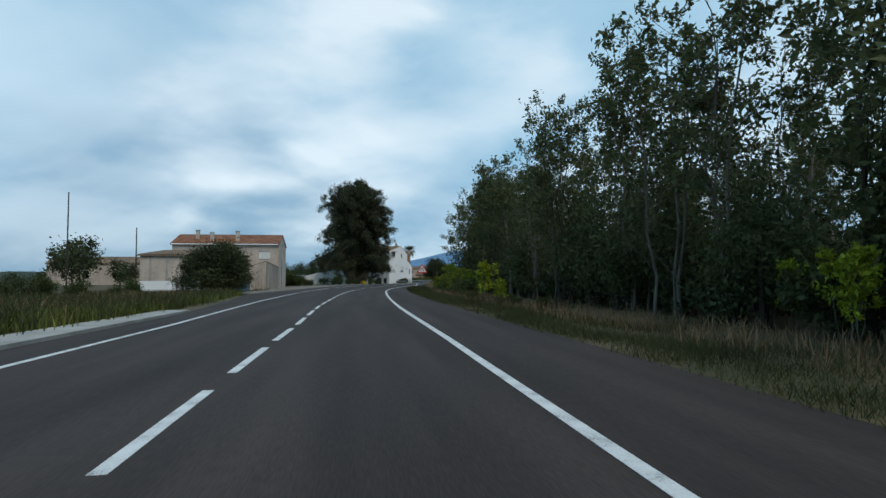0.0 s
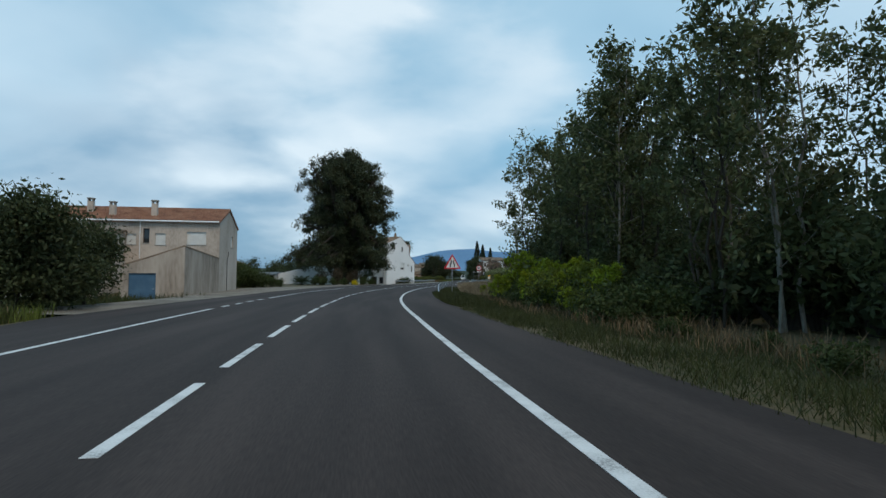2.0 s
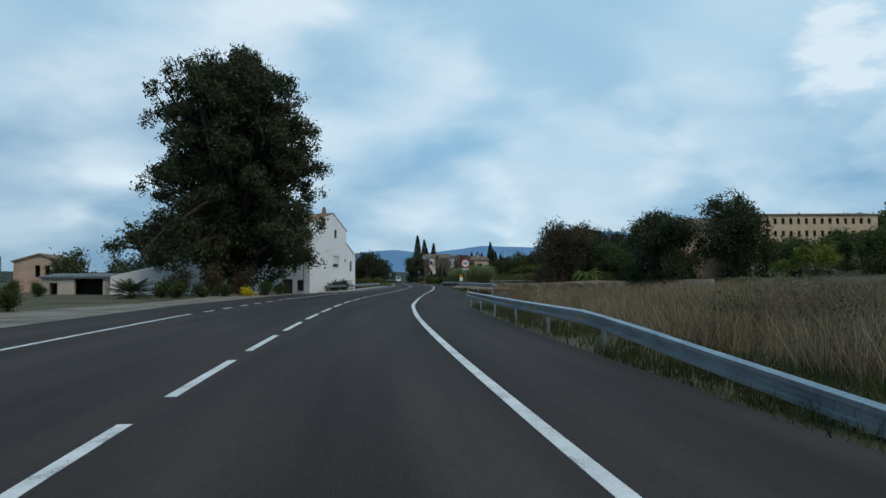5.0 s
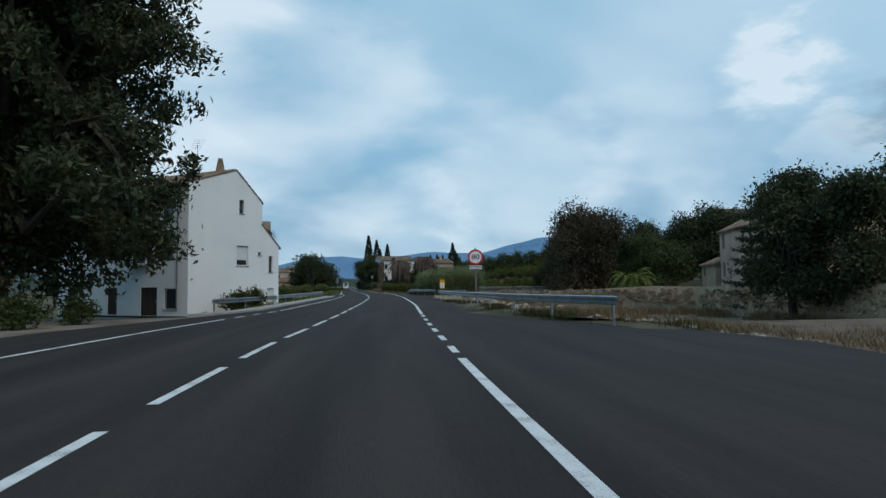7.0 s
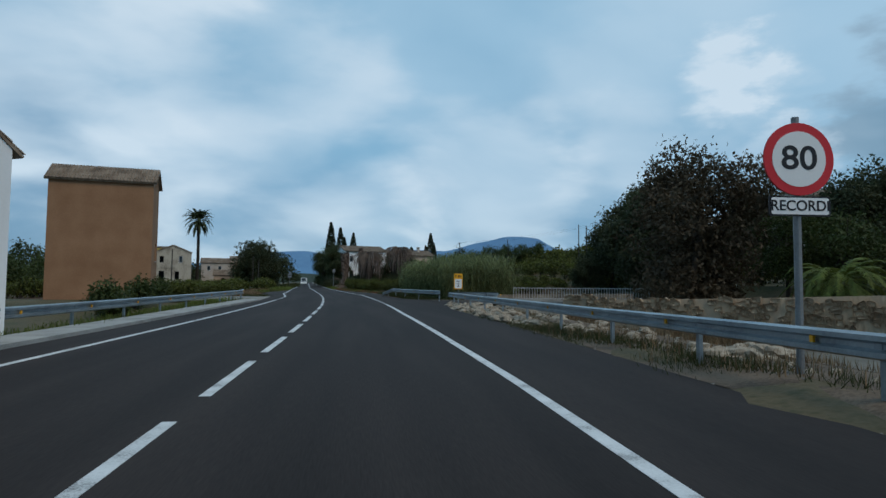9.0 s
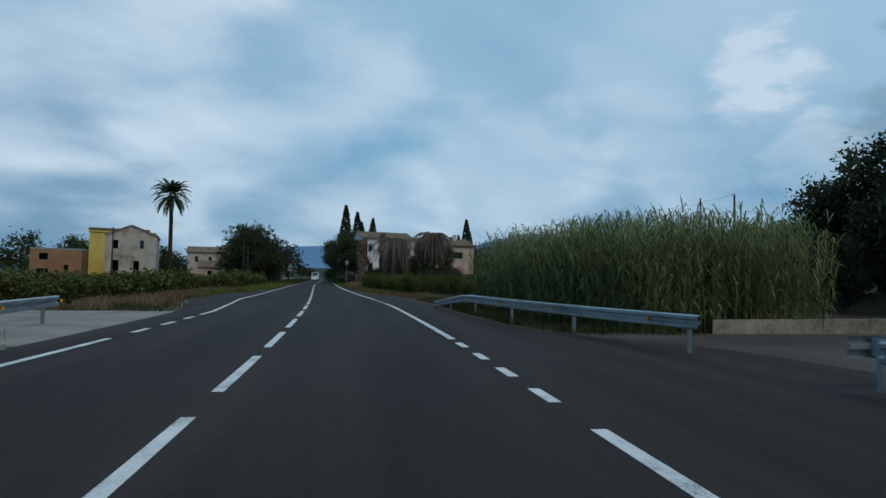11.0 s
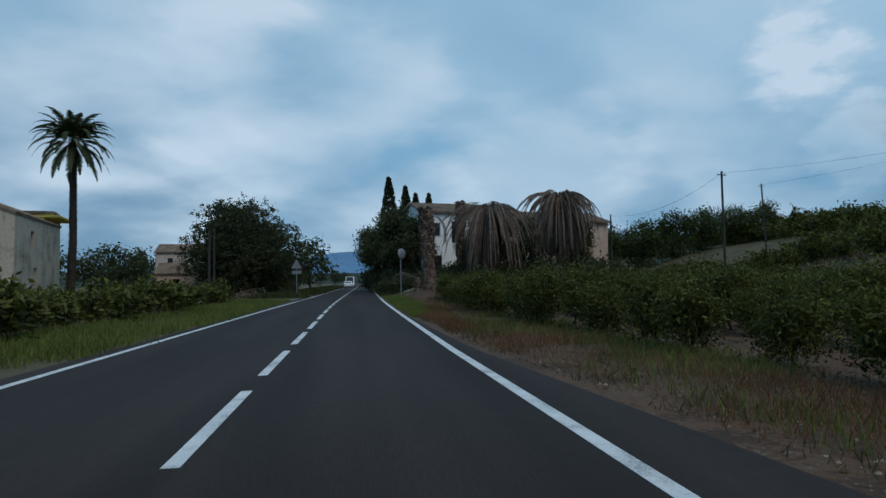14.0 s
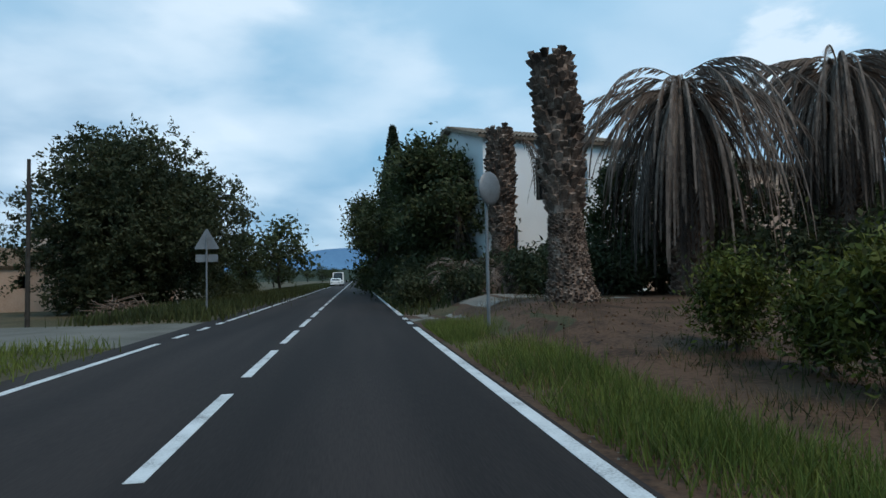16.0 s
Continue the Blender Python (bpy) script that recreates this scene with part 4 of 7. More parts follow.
tube(bm, [(6.3, 2.2, 8.8), (6.3, 2.2, 10.1)], [0.28, 0.16], 4)
part("chimney", bm, M["tile_old"], white, "small grey chimney")
bm = bmesh.new()
tube(bm, [(2.0, 1.3, 8.9), (2.1, 1.4, 11.7)], [0.02, 0.02], 6)
tube(bm, [(1.7, 1.2, 11.3), (2.6, 1.7, 12.2)], [0.012, 0.012], 5)
for k in range(6):
    c = Vector((1.7, 1.2, 11.3)).lerp(Vector((2.6, 1.7, 12.2)), k / 5)
    tube(bm, [c + Vector((0.25, -0.25, 0)), c - Vector((0.25, -0.25, 0))], [0.008, 0.008], 4)
part("aerial", bm, M["grey_metal"], white, "thin television aerial")
part("plinth", boxm(-0.05, -0.003, 0.05, FL, -0.6, -0.46), M["slate"], white, "dark blue-grey painted plinth")
bal = part("balcony", boxm(-0.95, 0.0, 3.6, 5.6, 3.0, 3.15, bevel=0.02), M["concrete"], white)
bm = bmesh.new()
for k in range(15):
    box(bm, -0.93, -0.91, 3.62 + k * 0.138, 3.64 + k * 0.138, 3.15, 4.1)
box(bm, -0.95, -0.9, 3.6, 5.6, 4.1, 4.14)
part("railing", bm, M["black_paint"], bal, "thin dark iron balcony railing")
part("downpipe", tube(bmesh.new(), [(-0.08, 0.9, 8.3), (-0.08, 0.9, 0.0)], [0.05, 0.05], 8), M["grey_metal"], white, "grey downpipe")
part("meter_box", boxm(0.25, 0.4, -0.06, 0.003, 1.95, 2.1, bevel=0.01), M["orange_paint"], white, "small yellow meter box")

# plain buildings: a box of walls with a pitched roof
def cottage(name, loc, rz, w, d, eave, ridge, mat, roof_mat, label, front=(), side=(), ridge_along="x", category="house", over=0.25):
    h = thing(name, loc, rz, label, category)
    gable = [(0, eave), (d / 2, ridge), (d, eave)] if ridge_along == "x" else flat(eave, d)
    face = flat(eave, w) if ridge_along == "x" else [(0, eave), (w / 2, ridge), (w, eave)]
    wall(h, (0, 0), (w, 0), face, list(front), mat)
    wall(h, (w, 0), (w, d), gable, list(side), mat)
    wall(h, (0, d), (0, 0), gable, [], mat)
    wall(h, (w, d), (0, d), face, [], mat)
    k = over
    if ridge_along == "x":
        dz = (ridge - eave) * k / (d / 2)
        tile_roof("roof", h, (-k, -k, eave - dz), (w + k, -k, eave - dz), (-k, d / 2, ridge), (w + k, d / 2, ridge), roof_mat)
        tile_roof("roof", h, (w + k, d + k, eave - dz), (-k, d + k, eave - dz), (w + k, d / 2, ridge), (-k, d / 2, ridge), roof_mat)
    else:
        dz = (ridge - eave) * k / (w / 2)
        tile_roof("roof", h, (w + k, -k, eave - dz), (w + k, d + k, eave - dz), (w / 2, -k, ridge), (w / 2, d + k, ridge), roof_mat)
        tile_roof("roof", h, (-k, d + k, eave - dz), (-k, -k, eave - dz), (w / 2, d + k, ridge), (w / 2, -k, ridge), roof_mat)
    return h


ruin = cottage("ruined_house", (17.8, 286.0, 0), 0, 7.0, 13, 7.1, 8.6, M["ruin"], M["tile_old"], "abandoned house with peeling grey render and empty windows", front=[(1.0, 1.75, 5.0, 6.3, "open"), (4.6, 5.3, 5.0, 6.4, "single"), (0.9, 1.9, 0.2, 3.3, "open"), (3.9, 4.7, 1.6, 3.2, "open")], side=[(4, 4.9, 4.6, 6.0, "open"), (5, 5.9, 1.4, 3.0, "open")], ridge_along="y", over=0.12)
yellow = cottage("yellow_house", (13.6, 303.0, 0), 0, 9.0, 6, 8.9, 9.2, M["render_yellow"], M["tile_old"], "yellow rendered two-storey house with white window trim", front=[(2.4, 3.5, 5.2, 7.2, "blind")], side=[(1.5, 2.5, 4.8, 6.5, "blind"), (4.2, 5.2, 4.8, 6.5, "blind"), (1.5, 2.5, 1.0, 2.8, "blind"), (4.2, 5.2, 0.5, 2.8, "door")])
part("cornice", boxm(-0.2, 10.4, -0.2, 6.2, 8.35, 8.6, bevel=0.05), M["render_yellow"], yellow, "moulded yellow cornice")
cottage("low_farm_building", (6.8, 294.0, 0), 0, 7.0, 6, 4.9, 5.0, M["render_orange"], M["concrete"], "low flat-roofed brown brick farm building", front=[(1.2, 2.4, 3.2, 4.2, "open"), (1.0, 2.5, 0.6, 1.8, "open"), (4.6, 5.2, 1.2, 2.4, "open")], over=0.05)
cottage("roadside_hut", (31.5, 317.0, 0), -8, 4.6, 4.5, 2.9, 4.2, M["render_pink"], M["tile_old"], "small brown hut with a tiled roof", front=[(1.9, 2.7, 1.2, 2.1, "open")])
cottage("white_cottage", (29.5, 336.0, 0), -5, 8.5, 8, 6.5, 7.9, M["render_beige"], M["tile_old"], "pale rendered cottage with a tiled roof", front=[(1.6, 2.5, 4.2, 5.6, "single"), (4.6, 5.5, 4.2, 5.6, "single")])
cottage("brown_cottage", (37.5, 336.0, 0), -5, 5.0, 8, 7.6, 8.6, M["render_pink"], M["tile_old"], "brown rendered cottage with a tiled roof", front=[(1.6, 2.5, 4.2, 5.6, "open")])
cottage("orange_house", (11.0, 205.0, 0), -6, 7.4, 3.6, 9.4, 10.6, M["render_orange"], M["tile_old"], "narrow orange rendered house with a tiled roof", side=[(2, 3, 3, 4.5, "blind")], ridge_along="x")

# long house behind the dead palms
villa = thing("long_house", (60.2, 294.8, 0), 0, "long white and pink country house with tiled roofs", "house")
wall(villa, (0, 0), (10.5, 0), flat(9.0, 10.5), [(1.0, 1.9, 6.3, 7.8, "single"), (3.2, 4.6, 5.6, 8.0, "open"), (5.2, 6.6, 5.6, 8.0, "open"), (7.4, 8.4, 6.0, 7.6, "single"), (1.0, 2.0, 2.2, 4.2, "dark"), (4.4, 5.6, 1.0, 3.4, "dark")], M["render_white"])
wall(villa, (0, 9), (0, 0), [(0, 9), (4.5, 10.4), (9, 9)], [(3, 4, 5.5, 7, "single")], M["render_white"])
wall(villa, (10.5, 0), (23.6, 0), flat(8.3, 13.1), [(8.6, 10.6, 5.6, 6.9, "dark")], M["render_pink"])
wall(villa, (23.6, 0), (23.6, 9), [(0, 8.3), (4.5, 9.7), (9, 8.3)], [(3.4, 4.6, 5.4, 6.8, "dark")], M["render_pink"])
wall(villa, (23.6, 9), (0, 9), flat(8.3, 23.6), [], M["render_pink"])
for a, b, e, r in ((-0.4, 10.5, 8.95, 10.45), (10.5, 24.0, 8.2, 9.75)):
    tile_roof("roof", villa, (a, -0.4, e), (b, -0.4, e), (a, 4.5, r), (b, 4.5, r), M["tile_old"], label="brown clay tile roof slope")
    tile_roof("roof", villa, (b, 9.4, e), (a, 9.4, e), (b, 4.5, r), (a, 4.5, r), M["tile_old"], label="brown clay tile roof slope")
chimney(villa, 20.5, 3.0, 8.8, 10.6)

# long buildings on the hillside
def hill_house(name, loc, rz, w, d, eave, ridge, mat, label, rows, cols, ridge_along="x"):
    ops = []
    for r in range(rows):
        for c in range(cols):
            x = 1.2 + (w - 2.4) * c / max(1, cols - 1)
            zz = 1.4 + r * 2.9
            ops.append((x - 0.4, x + 0.4, zz, zz + 1.5, "open"))
    return cottage(name, loc, rz, w, d, eave, ridge, mat, M["tile_old"], label, front=ops, ridge_along=ridge_along)


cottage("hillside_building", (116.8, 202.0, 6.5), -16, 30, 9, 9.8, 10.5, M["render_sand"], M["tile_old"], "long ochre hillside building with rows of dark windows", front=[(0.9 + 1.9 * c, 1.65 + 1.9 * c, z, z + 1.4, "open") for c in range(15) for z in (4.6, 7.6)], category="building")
cottage("hillside_house", (103.5, 206.0, 6.0), -16, 12.5, 9, 8.4, 10.0, M["render_beige"], M["tile_old"], "pale gabled house beside the long hillside building", front=[(7.2 + 1.5 * c, 7.9 + 1.5 * c, 5.6, 6.9, "open") for c in range(3)], category="house")
hill_house("stone_house", (60.3, 165.7, 0.5), -120, 14.1, 9, 6.1, 8.4, M["render_pink"], "warm beige rendered house with an old tiled roof", 2, 3)
hill_house("low_outbuilding", (62.6, 170.6, 0.7), -120, 5, 4, 2.6, 3.4, M["stone_warm"], "low stone outbuilding beside the stone house", 1, 1)

# farm sheds beyond the low white wall
cottage("farm_shed", (-29.5, 181, 0), 0, 6.2, 10, 4.2, 5.2, M["render_pink"], M["tile_old"], "long brown farm shed with dark openings", front=[(2.6, 3.2, 2, 3.6, "open"), (3.8, 4.4, 2, 3.6, "open"), (5.0, 5.6, 2, 3.6, "open")], ridge_along="y", category="shed")
cottage("open_shed", (-20.9, 164.0, -0.3), -20, 7.6, 5, 2.15, 2.5, M["render_beige"], M["grey_metal"], "pale open-fronted shed with a metal roof", front=[(0.9, 1.9, 0.0, 1.5, "open"), (3.9, 7.3, -0.2, 1.95, "open")], category="shed")
cottage("far_farmhouse", (-70, 150, 0), 0, 22, 8, 5.0, 6.6, M["render_beige"], M["tile_old"], "long low farmhouse across the field", front=[(3, 4, 1.5, 3, "open"), (8, 9, 1.5, 3, "open"), (14, 15, 1.5, 3, "open")])
cottage("porch_block", (3.5, 171.5, 0), 45, 5, 4, 2.7, 3.2, M["render_white"], M["tile_old"], "white lean-to with dark doorways", front=[(1, 2, 0, 2.1, "open"), (3, 4, 0, 2.1, "open")])



# ---- trees and plants ----
def gz1(x, y):
    return float(ground_z(np.array([x]), np.array([y]))[0])


def tree(name, seed, height, blobs, leaf_n, leaf_len, leaf_mat, bark, trunk_r, label, trunks=1, lean=0.4, per=14, spread=0.45, category="tree", width=0.45, droop=0.2, crown_low=0.35):
    """A tree at the origin: tapered trunk with limbs into the blobs, and a crown of leaf clumps."""
    rng = np.random.default_rng(seed)
    root = thing(name, (0, 0, 0), label=label, category=category)
    bm = bmesh.new()
    tops = [np.array(c) for c, _ in blobs]
    for k in range(trunks):
        a = rng.uniform(0, math.tau)
        off = np.array([math.cos(a), math.sin(a), 0]) * (0.0 if trunks == 1 else rng.uniform(0.3, 1.0))
        aim = np.array([*(off[:2] * (1.0 + lean) + rng.normal(size=2) * lean), height * rng.uniform(0.75, 0.9)])
        pts, rad = [], []
        for i in range(8):
            f = i / 7
            p = off + (aim - off) * f + np.array([*rng.normal(size=2) * 0.09 * (f > 0), 0])
            p[2] = -0.3 + (aim[2] + 0.3) * f
            pts.append(p)
            rad.append(trunk_r * (1.25 if i == 0 else 1.0) * (1 - 0.82 * f))
        tube(bm, pts, rad, 7)
        for i in range(max(3, len(tops) // trunks)):
            t = tops[rng.integers(len(tops))] + rng.normal(size=3) * 0.4
            f = rng.uniform(crown_low, 0.8)
            b = off + (aim - off) * f
            b[2] = -0.3 + (aim[2] + 0.3) * f
            mid = (b + t) / 2 + np.array([0, 0, -0.1 * height * rng.random()])
            tube(bm, [b, mid, t], [trunk_r * (1 - 0.8 * f) * 0.7, trunk_r * 0.3, trunk_r * 0.08], 5)
    part("trunk", bm, bark, root)
    clumps = max(1, leaf_n // per)
    c = clump_centres(blobs, clumps, per, spread, rng)
    c = c[c[:, 2] > 0.15]
    link_mesh("crown", quads_mesh("crown", leaves(c, leaf_len, leaf_len * width, rng, droop)), leaf_mat, root)
    return root


def plant(root, spots, scale=(0.85, 1.15), seed=1):
    """Copies of a tree at plan points; the first spot takes the original."""
    rng = np.random.default_rng(seed)
    for i, sp in enumerate(spots):
        x, y = sp[:2]
        k = sp[2] if len(sp) > 2 else rng.uniform(*scale)
        m = pose(x, y, gz1(x, y) - 0.05, 0, 0, rng.uniform(0, 360)) @ Matrix.Scale(k, 4)
        if i == 0:
            root.matrix_basis = m
        else:
            copy_thing(root, pose(*m.translation, 0, 0, rng.uniform(0, 360))).scale = (k, k, k)


# the roadside wood: slender pale stems that end in feathery sprays
def locust(name, seed, h, stems, leaf_mat, leaf, label, bark="bark_pale", reach=0.2, low=0.3, branches=20, twigs=4, per=15, r0=0.0062, category="tree", spray=0.22):
    rng = np.random.default_rng(seed)
    root = thing(name, (0, 0, 0), label=label, category=category)
    bm = bmesh.new()
    cent = []
    for k in range(stems):
        a = rng.uniform(0, math.tau)
        off = np.array([math.cos(a), math.sin(a), 0]) * (0.12 + 0.05 * h * rng.random()) * (stems > 1)
        lean = np.array([math.cos(a), math.sin(a), 0]) * h * rng.uniform(0.02, 0.12)
        hh = h * rng.uniform(0.8, 1.0)
        n = 7
        kink = rng.normal(size=(n + 1, 3)) * (0.012 * h, 0.012 * h, 0)
        pts = [off + lean * (i / n) ** 1.4 + kink[i] * (i > 0) + np.array([0, 0, -0.2 + (hh + 0.2) * i / n]) for i in range(n + 1)]
        rad = [h * r0 * (1 - 0.85 * i / n) for i in range(n + 1)]
        tube(bm, pts, rad, 6)
        for b in range(branches):
            f = low + (1 - low) * rng.random() ** 0.75
            p = np.array([np.interp(f * n, range(n + 1), [q[c] for q in pts]) for c in range(3)])
            az, el = rng.uniform(0, math.tau), radians(rng.uniform(15, 65))
            ln = h * (reach * (1.15 - f) + 0.05) * rng.uniform(0.7, 1.3)
            d = np.array([math.cos(az) * math.cos(el), math.sin(az) * math.cos(el), math.sin(el)])
            e = p + d * ln
            tube(bm, [p, p + d * ln * 0.5 + (0, 0, -0.03 * ln), e], [h * r0 * 0.28 * (1.1 - f), h * r0 * 0.16, h * r0 * 0.05], 4, cap=False)
            for t in range(twigs):
                g0 = p + (e - p) * rng.uniform(0.35, 1.0)
                az2, el2 = az + rng.normal() * 0.9, radians(rng.uniform(-15, 50))
                d2 = np.array([math.cos(az2) * math.cos(el2), math.sin(az2) * math.cos(el2), math.sin(el2)])
                l2 = ln * rng.uniform(0.25, 0.5)
                q = g0 + d2 * l2 * rng.random((per, 1)) ** 0.7 + rng.normal(size=(per, 3)) * spray * (h / 13) ** 0.5
                cent.append(q)
    part("trunk", bm, M[bark], root, "slender grey stems and branches")
    c = np.concatenate(cent)
    c = c[c[:, 2] > 0.1]
    link_mesh("crown", quads_mesh("crown", leaves(c, leaf, leaf * 0.42, rng, 0.15)), leaf_mat, root)
    return root


wood_rng = np.random.default_rng(11)
wood_kinds = []
for k in range(4):
    h = (14.0, 13.0, 14.5, 13.5)[k]
    wood_kinds.append(locust("wood_tree", 20 + k, h, 3, M["leaf_wood"], 0.31, "slender roadside tree with thin grey stems and feathery crown", low=(0.16, 0.1, 0.2, 0.14)[k], branches=23, bark=("bark_pale", "bark_dark", "bark_dark", "bark")[k], per=11, spray=0.15))
    tagged(wood_kinds[-1], group="roadside wood trees")
spots = [[], [], [], []]
for row, (o, step) in enumerate(((12.5, 3.9), (17.0, 5.0), (23.0, 6.0))):
    s = 3.0 + row * 1.7
    while s < (90, 91, 88)[row]:
        x, y = along(s + wood_rng.uniform(-1, 1), o + wood_rng.uniform(-1.0, 1.2) + (0.5 if s > 78 else 0))
        k = float(np.interp(s, [0, 18, 28, 36, 46, 56, 70, 78, 92], [1.12, 1.03, 0.90, 0.90, 0.86, 0.88, 0.93, 0.92, 0.92]))
        spots[wood_rng.integers(4)].append((x, y, k * (1.0, 0.96, 0.86)[row] * wood_rng.uniform(0.92, 1.08)))
        s += step * wood_rng.uniform(0.8, 1.25)
for k in range(18):
    x, y = along(wood_rng.uniform(72, 88), 13.0 + 11 * wood_rng.random())
    spots[wood_rng.integers(4)].append((x, y, wood_rng.uniform(0.6, 0.8)))
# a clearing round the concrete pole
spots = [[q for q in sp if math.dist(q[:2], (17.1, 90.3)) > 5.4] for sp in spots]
for s_tall, o_tall, k_tall in ((65.5, 12.6, 0.94), (61, 13.2, 0.92), (91.5, 16.8, 1.0)):
    spots[2].append((*along(s_tall, o_tall), k_tall))
back_rng = np.random.default_rng(19)
for k in range(14):
    x, y = along(16 + 3.4 * k + back_rng.uniform(-1, 1), 28.5 + back_rng.uniform(-1.5, 2.5))
    spots[k % 4].append((x, y, back_rng.uniform(0.75, 0.95)))
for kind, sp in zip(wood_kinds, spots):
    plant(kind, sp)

def bush(name, seed, r, h, leaf_n, leaf_len, mat, label, category="bush", per=12, spread=0.16, width=0.45, n_blob=6):
    rng = np.random.default_rng(seed)
    blobs = []
    for k in range(n_blob):
        a, d = rng.uniform(0, math.tau), rng.uniform(0, r * 0.6)
        s = r * rng.uniform(0.35, 0.6)
        blobs.append(((math.cos(a) * d, math.sin(a) * d, h * rng.uniform(0.3, 0.75)), (s, s, h * rng.uniform(0.22, 0.36))))
    root = thing(name, (0, 0, 0), label=label, category=category)
    bm = bmesh.new()
    for c, _ in blobs:
        tube(bm, [(c[0] * 0.1, c[1] * 0.1, -0.15), (c[0] * 0.6, c[1] * 0.6, c[2] * 0.6), c], [0.05 * r, 0.03 * r, 0.01], 5)
    part("stem", bm, M["bark_dark"], root)
    c = clump_centres(blobs, max(1, leaf_n // per), per, spread, rng, shell=0.35)
    c = c[c[:, 2] > 0.03]
    link_mesh("foliage", quads_mesh("foliage", leaves(c, leaf_len, leaf_len * width, rng, 0.1)), mat, root)
    return root


# undergrowth below the wood
under = bush("undergrowth_bush", 31, 2.3, 2.6, 1400, 0.33, M["leaf_dark"], "dense dark undergrowth bush at the wood's edge")
tagged(under, group="wood undergrowth")
sp = []
for s in np.arange(0, 92, 3.0):
    for o in (13.5, 21.0, 28.5):
        x, y = along(s + wood_rng.uniform(-1.2, 1.2), o + wood_rng.uniform(-1.2, 1.2) + (2 if s > 70 else 0))
        sp.append((x, y, wood_rng.uniform(0.7, 1.25) * (1.5 if o > 25 else 1.0)))
sp += [(*along(s + back_rng.uniform(-1, 1), o + back_rng.uniform(-1, 1)), back_rng.uniform(1.2, 1.7)) for o in (17.5, 25.0) for s in np.arange(12, 86, 3.4)]
sp += [(*along(s, o), 1.0) for s, o in ((86, 14.5), (89, 16), (91, 19), (84, 16.5), (88, 22), (92, 23))]
plant(under, sp)
edge = bush("edge_tree", 38, 2.5, 6.2, 3000, 0.3, M["leaf_wood"], "leafy young tree at the wood's edge", category="tree", spread=0.34, n_blob=16)
tagged(edge, group="young edge trees")
edge_rng = np.random.default_rng(39)
plant(edge, [(*along(s, 12.6 + edge_rng.uniform(-0.8, 2.2)), edge_rng.uniform(0.65, 1.15)) for s in (6, 9.5, 13, 17, 21, 25, 28, 31.5, 35, 39, 42, 46, 51, 57, 62, 68, 74, 78, 81, 84, 87, 89.5)])
low = bush("verge_bush", 32, 1.6, 1.5, 1500, 0.2, M["leaf_mid"], "low green bush on the verge")
tagged(low, group="verge bushes")
sp = []
for s in np.arange(30, 86, 3.2):
    x, y = along(s, 8.6 + wood_rng.uniform(-0.8, 1.3))
    sp.append((x, y, wood_rng.uniform(0.3, 0.5) if s < 56 else wood_rng.uniform(0.5, 0.8) if s < 72 else 0.35))
plant(low, sp)
yb = locust("yellow_green_sapling", 33, 2.7, 5, M["leaf_yellow"], 0.20, "bright yellow-green locust sapling on the verge", bark="bark", reach=0.22, low=0.3, branches=8, twigs=3, per=9, r0=0.008, category="sapling", spray=0.15)
tagged(yb, group="yellow-green saplings")
plant(yb, [(*along(33.9, 7.2), 0.95), (*along(37, 8.6), 0.6), (*along(35.2, 8.2), 0.5), (*along(63, 8.6), 0.6), (*along(70, 7.8), 0.7), (*along(71.5, 9.2), 1.25), (*along(69.5, 10.0), 1.1), (*along(73, 10.2), 0.9), (*along(76, 8.2), 0.4), *((*along(57 + 1.6 * k, 9.4 + 1.6 * ((k * 0.618) % 1)), 0.75 + 0.3 * ((k * 0.37) % 1)) for k in range(9)), *((*along(57 + 1.4 * k, 8.0 + 2.4 * ((k * 0.618) % 1)), 0.5 + 0.3 * ((k * 0.37) % 1)) for k in range(11)), (*along(12.5, 11.2), 0.9), (*along(15, 12.0), 0.8), (*along(76.2, 7.6), 0.42), (*along(77.4, 8.3), 0.5), (*along(78.6, 7.9), 0.36)])
gb = locust("green_sapling", 34, 2.8, 7, M["leaf_bright"], 0.2, "bright green locust sapling clump on the verge", bark="bark", reach=0.5, low=0.3, branches=8, twigs=3, per=11, r0=0.007, category="sapling", spray=0.26)
tagged(gb, group="bright saplings")
plant(gb, [(*along(59, 9.8), 0.8), (*along(61, 8.0), 0.5), (*along(65, 9.6), 0.6), (*along(75, 8.6), 0.35), (*along(96, 14), 0.5), (*along(92, 12), 0.4), *((*along(56.5 + 0.7 * k, 8.3 + 2.6 * ((k * 0.618) % 1)), 0.42 + 0.35 * ((k * 0.37) % 1)) for k in range(0, 22, 5)), (50.7, 127.6, 1.0), (50.1, 129.9, 0.8), (50.9, 125.5, 0.9), (53, 128, 1.1)])

wild = bush("bank_shrub", 35, 1.7, 1.5, 2200, 0.17, M["leaf_mid"], "tangled green shrub on the wild road bank", spread=0.28, n_blob=9)
tagged(wild, group="bank shrubs")
bank_rng = np.random.default_rng(36)
plant(wild, [(*along(s, 9.6 + 0.10 * (s - 72) * (s < 82) + bank_rng.uniform(-0.9, 2.4)), bank_rng.uniform(0.45, 0.75)) for s in np.arange(72, 101, 3.4)] + [(*along(s, 8.6 + bank_rng.uniform(0, 2.8)), bank_rng.uniform(0.6, 1.15)) for s in np.arange(53, 73, 0.95)])
straw = bush("dry_bank_bush", 37, 1.5, 1.3, 2600, 0.17, M["grass_straw"], "straw-brown dried bush on the road bank", spread=0.3, n_blob=9, width=0.16)
tagged(straw, group="dry bank bushes")
